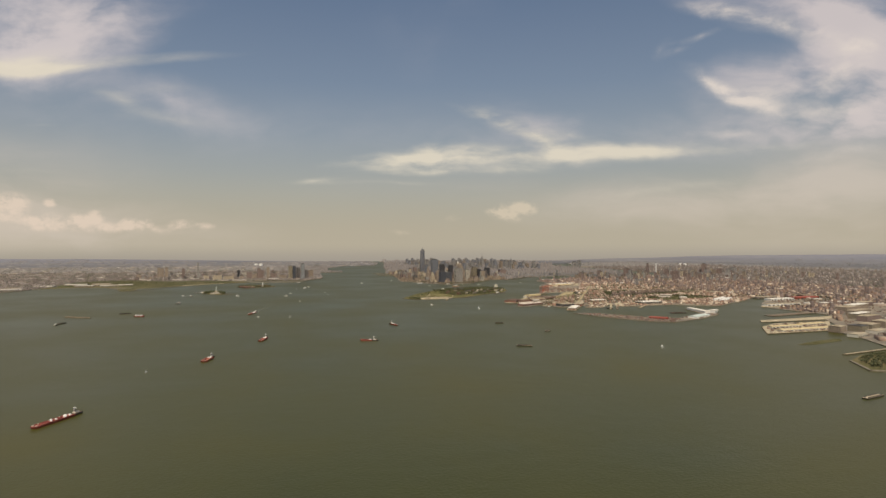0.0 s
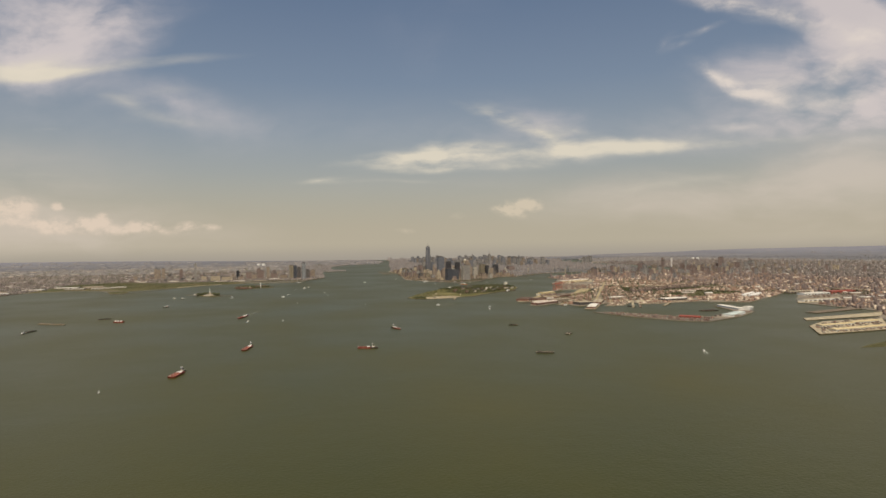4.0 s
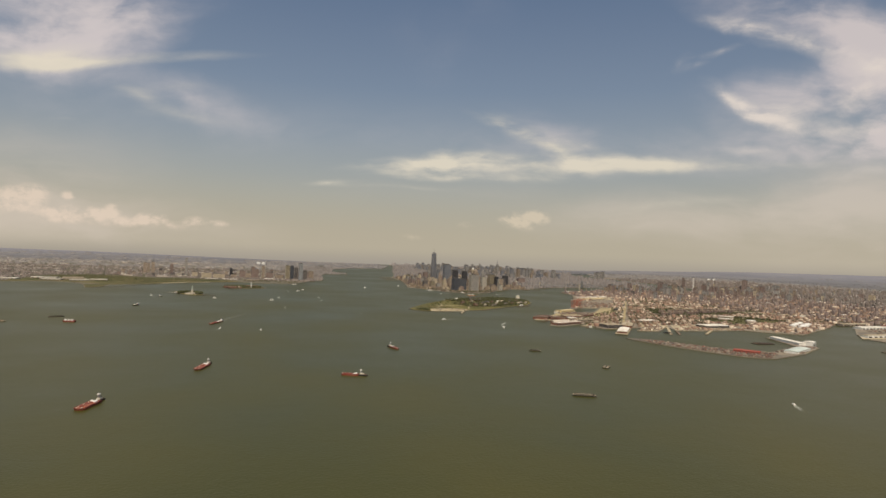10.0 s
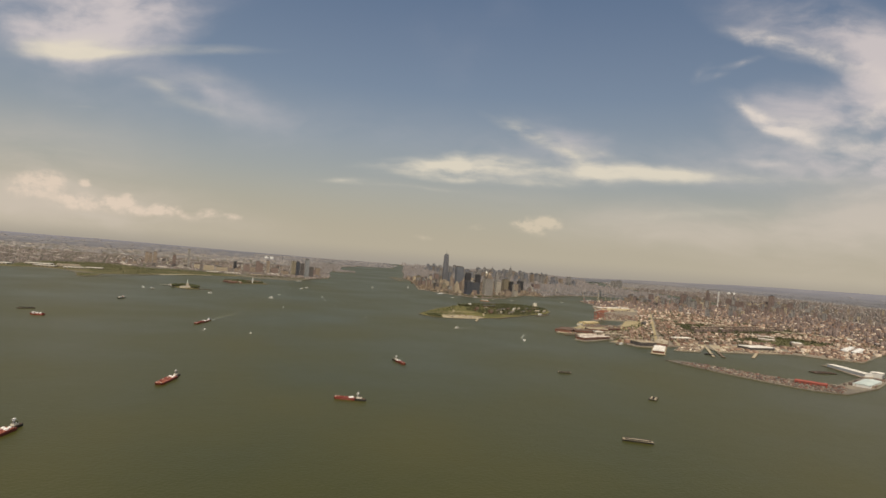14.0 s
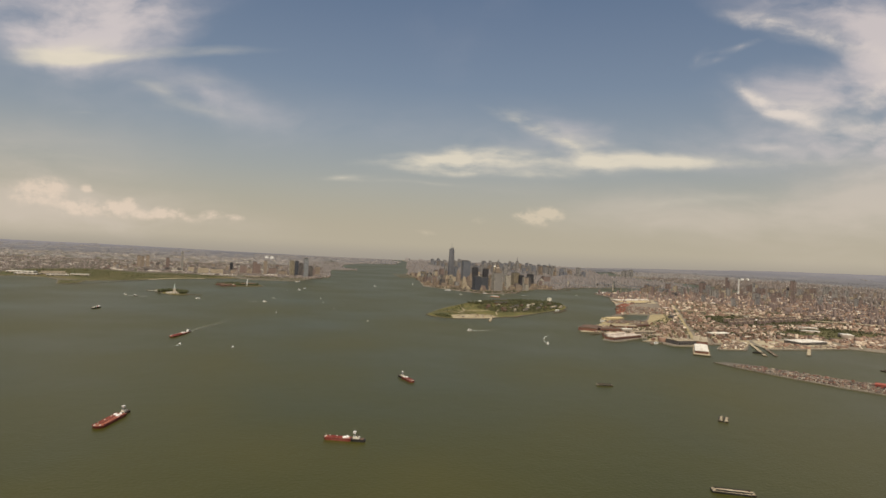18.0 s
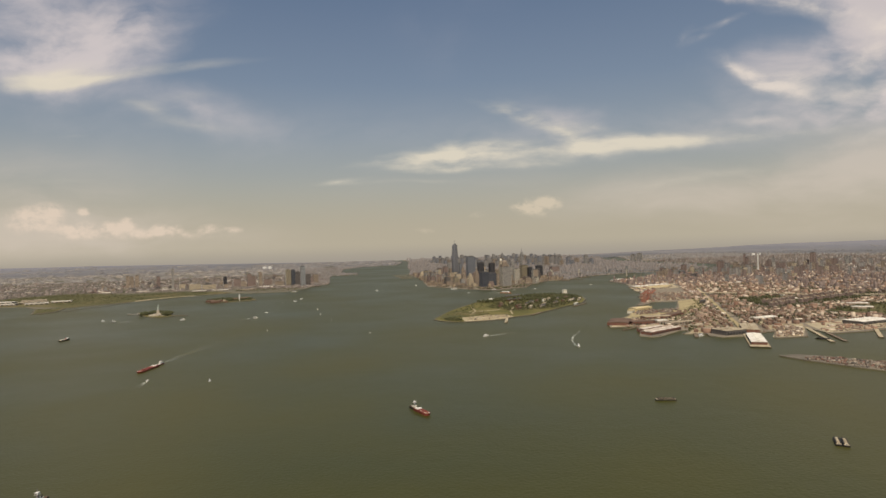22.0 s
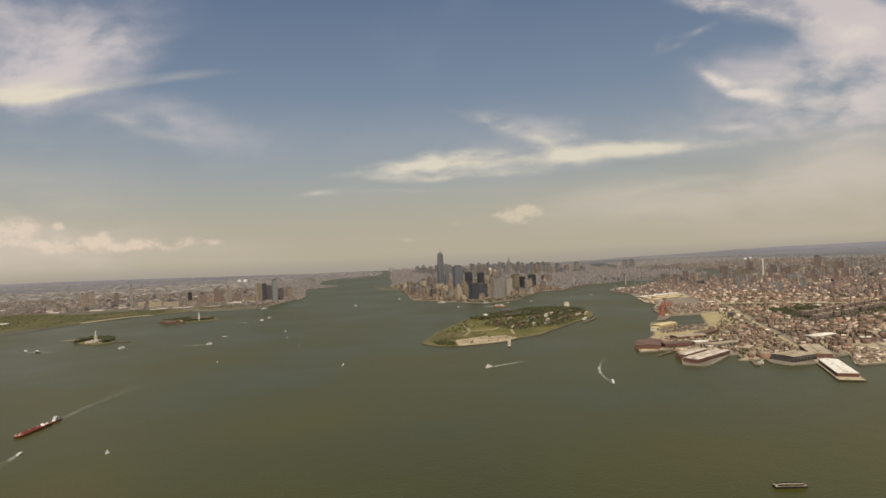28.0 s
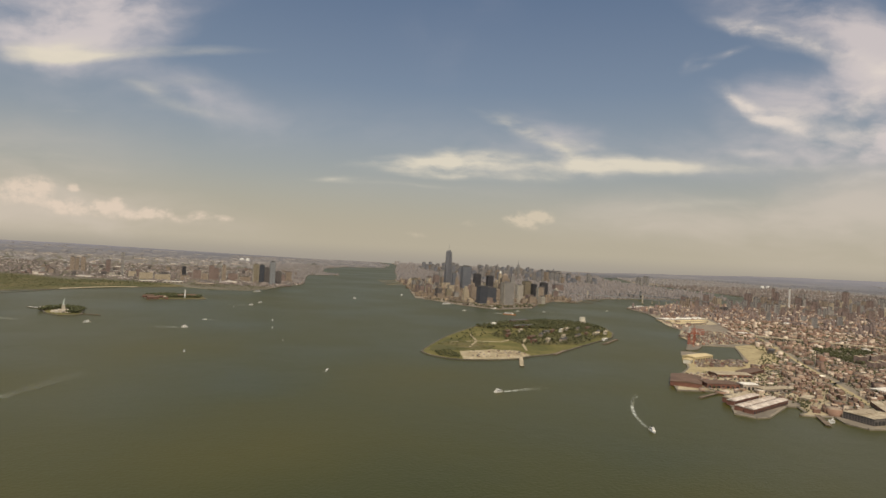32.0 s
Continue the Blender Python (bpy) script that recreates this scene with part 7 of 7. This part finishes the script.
        part("bollard", prism(ring(0.7, 8, -L * 0.44, s * B * 0.36), deck + 0.4, deck + 2.0), "steel", ob)
    part("fore_mast", beam((L * 0.43, 0, deck), (L * 0.43, 0, deck + 8), 0.5), "steel", ob)
    if tug:
        q = -L * 0.5
        bm = bmesh.new()
        prism_into(bm, [(q - 24, -5.2), (q - 26, 0), (q - 24, 5.2), (q - 2, 5.6), (q + 3, 2.5), (q + 3, -2.5), (q - 2, -5.6)], -2, deck + 0.6)
        body = part("tug_hull", bm, "hull_dark", ob, "black tug hull held in the barge's notch")
        part("tug_deck", box(q - 23, q - 1, -4.6, 4.6, deck + 0.6, deck + 1.0), "rust_roof", body)
        part("tug_house", box(q - 15, q - 3, -3.6, 3.6, deck + 1.0, deck + 4.2), "cream_paint", ob)
        tower = part("tug_tower", box(q - 7.5, q - 4.5, -1.6, 1.6, deck + 4.2, deck + 10.5), "steel", ob)
        part("wheelhouse", box(q - 8.6, q - 3.2, -2.9, 2.9, deck + 10.5, deck + 13.6, taper=0.3), "white_paint", tower)
        part("window_row", box(q - 8.5, q - 2.95, -2.75, 2.75, deck + 11.7, deck + 12.7), "opening", tower)
        part("mast", beam((q - 6, 0, deck + 13.4), (q - 6, 0, deck + 19), 0.5), "steel", tower)
        for s in (-1, 1):
            part("funnel", prism(ring(0.9, 8, q - 12, s * 2.4), deck + 4.2, deck + 8, 0.9), "hull_dark", ob)
    return ob


def heading(dx, dy):
    return math.degrees(math.atan2(dy, dx))


tanker(-2739, -6652, heading(-66, -118), 112, 21, "hull_red", "deck_red", "bright red tank barge with white deck tanks and a tug", 6)
tanker(-2462, -5944, heading(-26, -97), 78, 25, "hull_red", "deck_rust", "salmon-decked tank barge at anchor with white tanks and a tug", 3)
tanker(-2267, -5510, heading(-25, -97), 94, 23, "hull_red", "deck_rust", "rusty-decked tank barge at anchor with a tug at its stern", 3)
tanker(-2307, -4390, heading(-32, -100), 112, 21, "hull_red", "deck_red", "red tank barge under way pushed by a tug", 3, False)
tanker(-1620, -5190, heading(10, -40), 58, 15, "hull_red", "deck_rust", "small dark-red barge seen end on with a tug", 2)
ob = vessel("tank_barge", -2923, -4347, heading(-60, 20), 58, 18, 5, "hull_red", "red_paint", "short red barge carrying white deck tanks", "barge", "barges")
for i in range(3):
    part("tank", prism(ring(5.5, 14, -15 + i * 15, 0), 5.4, 11.5, 0.96), "white_paint", ob)
part("deck_box", box(-26, -21, -5, 5, 5.4, 8.5, taper=0.4), "red_paint", ob)
tanker(-1854, -5670, heading(-50, 20), 52, 14, "hull_red", "deck_rust", "small rusty barge with a tug and white tanks", 2)


def flat_barge(x, y, turn, L, B, label, top="tan_roof", hull="hull_dark"):
    ob = thing("flat_barge", x, y, 0, turn, label, "barge", "barges")
    part("hull", box(-L / 2, L / 2, -B / 2, B / 2, -1, 3, taper=-0.4), hull, ob)
    part("deck", box(-L / 2 + 0.4, L / 2 - 0.4, -B / 2 + 0.4, B / 2 - 0.4, 3, 3.5), top, ob)
    for s in (-1, 1):
        part("coaming", box(-L * 0.42, L * 0.42, s * B * 0.36 - 0.4, s * B * 0.36 + 0.4, 3.5, 5.5), hull, ob)
        part("bollard", prism(ring(0.8, 8, s * L * 0.46, 0), 3.5, 5), "steel", ob)
    part("cargo", box(-L * 0.38, L * 0.38, -B * 0.3, B * 0.3, 3.5, 5.0, taper=2.0), top, ob)


flat_barge(-1287, -6008, heading(60, -30), 62, 15, "flat pale barge moored in the bay", "tan_roof")
flat_barge(-3030, -4143, heading(60, 20), 66, 15, "flat dark barge at anchor", "riprap")
flat_barge(-3252, -4590, heading(30, 110), 76, 16, "flat dark barge at anchor", "riprap")
flat_barge(-3282, -4263, heading(184, -133), 90, 15, "long pale low barge in a string", "tan_roof", "timber")
flat_barge(-3208, -4317, heading(184, -133), 90, 15, "long pale low barge in a string", "tan_roof", "timber")
flat_barge(-999, -5637, 48, 42, 9, "pale twin barge moored off the docks", "tan_roof")
flat_barge(-991.6, -5645.4, 48, 42, 9, "pale twin barge moored off the docks", "tan_roof")
flat_barge(-1090, -5290, -20, 44, 11, "pale narrow barge off the docks", "tan_roof")
flat_barge(110, -5174, -5, 100, 34, "rust-brown barge moored inside the basin", "rust_roof", "hull_dark")
flat_barge(-800, -7050, 12, 80, 14, "flat grey barge near the shore", "tan_roof")
flat_barge(-120, -4800, 110, 46, 16, "dark barge moored beside the slip", "dark_roof")


def ferry(name, x, y, turn, L, B, paint, label, decks=2):
    ob = vessel(name, x, y, turn, L, B, 2.2, paint, "tan_roof", label, "ferry", "ferries")
    for i in range(decks):
        cabin = part("cabin", box(-L * 0.38 + i * 1.5, L * 0.30 - i * 2.5, -B * 0.4 + i * 0.4, B * 0.4 - i * 0.4, 2.6 + i * 2.8, 5.2 + i * 2.8), "white_paint", ob)
        part("window_row", box(-L * 0.36 + i * 1.5, L * 0.28 - i * 2.5, -B * 0.41 + i * 0.4, B * 0.41 - i * 0.4, 3.8 + i * 2.8, 4.6 + i * 2.8), "opening", cabin)
    part("wheelhouse", box(L * 0.10, L * 0.22, -B * 0.22, B * 0.22, 2.5 + decks * 2.8, 4.8 + decks * 2.8, taper=0.3), "white_paint", ob)
    part("mast", beam((0, 0, 2 + decks * 2.8), (0, 0, 8 + decks * 2.8), 0.4), "steel", ob)
    part("funnel", prism(ring(1.2, 8, -L * 0.2, 0), 2 + decks * 2.8, 5 + decks * 2.8), "hull_dark", ob)


def wake(x, y, dx, dy, length, width, spread=1.0, bend=0.0, mat="foam"):
    """Foam that trails behind a vessel under way: two ragged arms and a churned middle."""
    d = Vector((dx, dy)).normalized()
    s = Vector((-d.y, d.x))
    bm = bmesh.new()
    for arm in ((-1, 0, 1) if mat == "foam" else (0, 1, 2, 3)):
        row = []
        for i in range(13):
            t = i / 12
            p = Vector((x, y)) - d * length * t + s * (arm * width * spread * (0.25 + t) + bend * t * t * length)
            w = width * ((0.10 + 0.30 * (1 - t) ** 1.5) if arm else 0.55 * (1 - t) ** 1.5 + 0.06) * (1 + 0.25 * math.sin(i * 2.3 + arm))
            if mat != "foam":
                # the plume is laid in sheets of growing length, so that it thins out
                p = Vector((x, y)) - d * length * t * (1, 0.78, 0.55, 0.33)[arm] + s * (bend * (t * (1, 0.78, 0.55, 0.33)[arm]) ** 2 * length)
                w = width * (0.35 + 1.1 * t * (1, 0.78, 0.55, 0.33)[arm]) * (1 - 0.13 * arm) * (1 + 0.1 * math.sin(i * 2.3))
            lift = 0.25 if mat == "foam" else 0.2 + 0.08 * arm
            row.append((bm.verts.new((*(p + s * w / 2), lift)), bm.verts.new((*(p - s * w / 2), lift))))
        for i, (a, b) in enumerate(zip(row, row[1:])):
            # the arms break up as the foam dies away
            if mat == "foam" and (i * 7 + arm * 5) % 11 < i - 5:
                continue
            bm.faces.new((a[0], a[1], b[1], b[0]))
    bmesh.ops.delete(bm, geom=[v for v in bm.verts if not v.link_faces], context="VERTS")
    ob = new("wake", to_mesh("wake", bm, mat))
    tagged(ob, "white foam trail behind a moving boat", "wake", kind="stuff")


def motor_boat(x, y, dx, dy, L=14, label="small white motor boat leaving a wake"):
    ob = vessel("motor_boat", x, y, heading(dx, dy), L, L * 0.3, 1.4, "white_paint", "cream_paint", label, "boat", "motor boats")
    cabin = part("cabin", box(-L * 0.2, L * 0.12, -L * 0.11, L * 0.11, 1.6, 3.4, taper=0.3), "white_paint", ob)
    part("windscreen", box(L * 0.10, L * 0.16, -L * 0.10, L * 0.10, 1.8, 3.0), "opening", cabin)
    wake(x, y, dx, dy, L * 5, L * 0.4)


def sail_boat(x, y, turn):
    ob = vessel("sail_boat", x, y, turn, 10, 3, 1.2, "white_paint", "timber", "small sailing boat with white sails set", "boat", "sailing boats")
    ob.scale = (0.8, 0.8, 0.8)
    part("mast", beam((0.6, 0, 1), (0.6, 0, 12), 0.25), "steel", ob)
    for name, pts in (("mainsail", ((0.3, 0, 2.4), (-4.2, 0.6, 2.6), (0.3, 0, 11.7))), ("jib", ((4.4, 0, 2.0), (0.9, 0.5, 2.2), (0.8, 0, 10)))):
        bm = bmesh.new()
        a = [bm.verts.new(p) for p in pts]
        b = [bm.verts.new((p[0], p[1] + 0.12, p[2])) for p in pts]
        bm.faces.new(a), bm.faces.new(b[::-1])
        for i in range(3):
            bm.faces.new((a[i], b[i], b[(i + 1) % 3], a[(i + 1) % 3]))
        part(name, bm, "sail", ob)


ferry("orange_ferry", -273, -2215, heading(60, -60), 85, 20, "orange", "large orange harbour ferry with pale decks", 3)
wake(-300, -2190, 60, -60, 130, 22)
ferry("ferry", -926, -4577, heading(-35, -120), 28, 8, "white_paint", "white passenger ferry turning with a long wake")
wake(-918, -4545, -30, -110, 330, 10, 0.35, 0.28)
ferry("ferry", -1130, -4205, heading(-70, -25), 27, 8, "white_paint", "white passenger ferry under way")
wake(-1115, -4200, -75, -22, 160, 11)
ferry("ferry", -2028, -3012, heading(70, -8), 27, 8, "white_paint", "white sightseeing boat under way")
wake(-2045, -3010, 70, -8, 150, 12)
ferry("ferry", -2843, -2725, heading(-50, 60), 27, 8, "white_paint", "white sightseeing boat near the statue's island")
wake(-2825, -2745, -50, 60, 120, 12, 1.0, -0.3)
ferry("ferry", -2775, -2790, heading(-60, 30), 30, 9, "hull_dark", "dark-hulled boat near the statue's island")
wake(-2760, -2795, -60, 30, 150, 12)
ferry("ferry", -2410, -2900, heading(60, 20), 28, 8, "white_paint", "white ferry off the statue's island")
ferry("ferry", -1790, -2005, heading(70, 20), 28, 8, "white_paint", "white ferry crossing the river mouth")
wake(-1810, -2010, 70, 20, 190, 12)
ferry("ferry", -1740, -1850, heading(60, 40), 27, 8, "white_paint", "white ferry crossing the river mouth")
ferry("ferry", -1767, -985, heading(40, 20), 60, 14, "cream_paint", "cream ferry moored near the far bank")
ferry("ferry", -1100, -1334, heading(-70, 60), 28, 8, "white_paint", "white ferry on the river")
wake(-1085, -1350, -70, 60, 190, 18)
ferry("ferry", -489, -1590, heading(60, -10), 60, 14, "white_paint", "large white boat off the island's tip")
ferry("ferry", -244, -1880, heading(60, -10), 44, 12, "white_paint", "white boat off the island's tip")
ferry("ferry", -660, -900, heading(10, 60), 40, 12, "white_paint", "white boat beside the river bank")
ob = vessel("supply_ship", -2800, -3500, heading(30, 90), 66, 14, 5, "hull_dark", "tan_roof", "dark-hulled supply ship with a pale deckhouse forward", "ship", "anchored ships")
deckhouse(ob, 15, 10, 5.4, 2, 14)
part("cargo", box(-26, -2, -4, 4, 5.4, 7.5, taper=0.6), "cream_paint", ob)
ferry("tug", -2283, -4311, heading(-32, -100), 32, 10, "red_paint", "red pusher tug behind the barge", 3)
ferry("tug", -3258, -4655, heading(30, 110), 26, 9, "hull_dark", "dark tug beside a barge", 2)
wake(-2280, -4300, -29, -135, 420, 46, 0.5, 0.09, "faint_foam")
for x, y, dx, dy, L in ((-2272, -4579, 17, 105, 17), (-776, -6180, 56, 94, 18), (-510, -2042, -80, 10, 22), (57, -1999, -80, -5, 24), (640, -1832, 40, -30, 20), (-1977, -2740, -50, -10, 18), (-117, -1985, 60, 5, 18), (-1540, -3900, 20, 60, 12)):
    motor_boat(x, y, dx, dy, L)
for x, y, turn in ((-2629, -6113, 60), (-1680, -2729, 20), (-1683, -3005, 50), (-1650, -3344, 80), (-2100, -4657, 30), (-1960, -3600, 45), (-1880, -2114, 70)):
    sail_boat(x, y, turn)
ferry("work_boat", -424, -4562, heading(60, 10), 26, 8, "white_paint", "white work boat moored at the jetty")
ferry("water_taxi", -330, -4720, heading(40, 10), 16, 5, "cream_paint", "small yellow boat off the warehouses", 1)
ferry("freighter", 390, -3560, heading(90, 160), 70, 16, "hull_dark", "dark-hulled ship laid up beside the yard", 3)
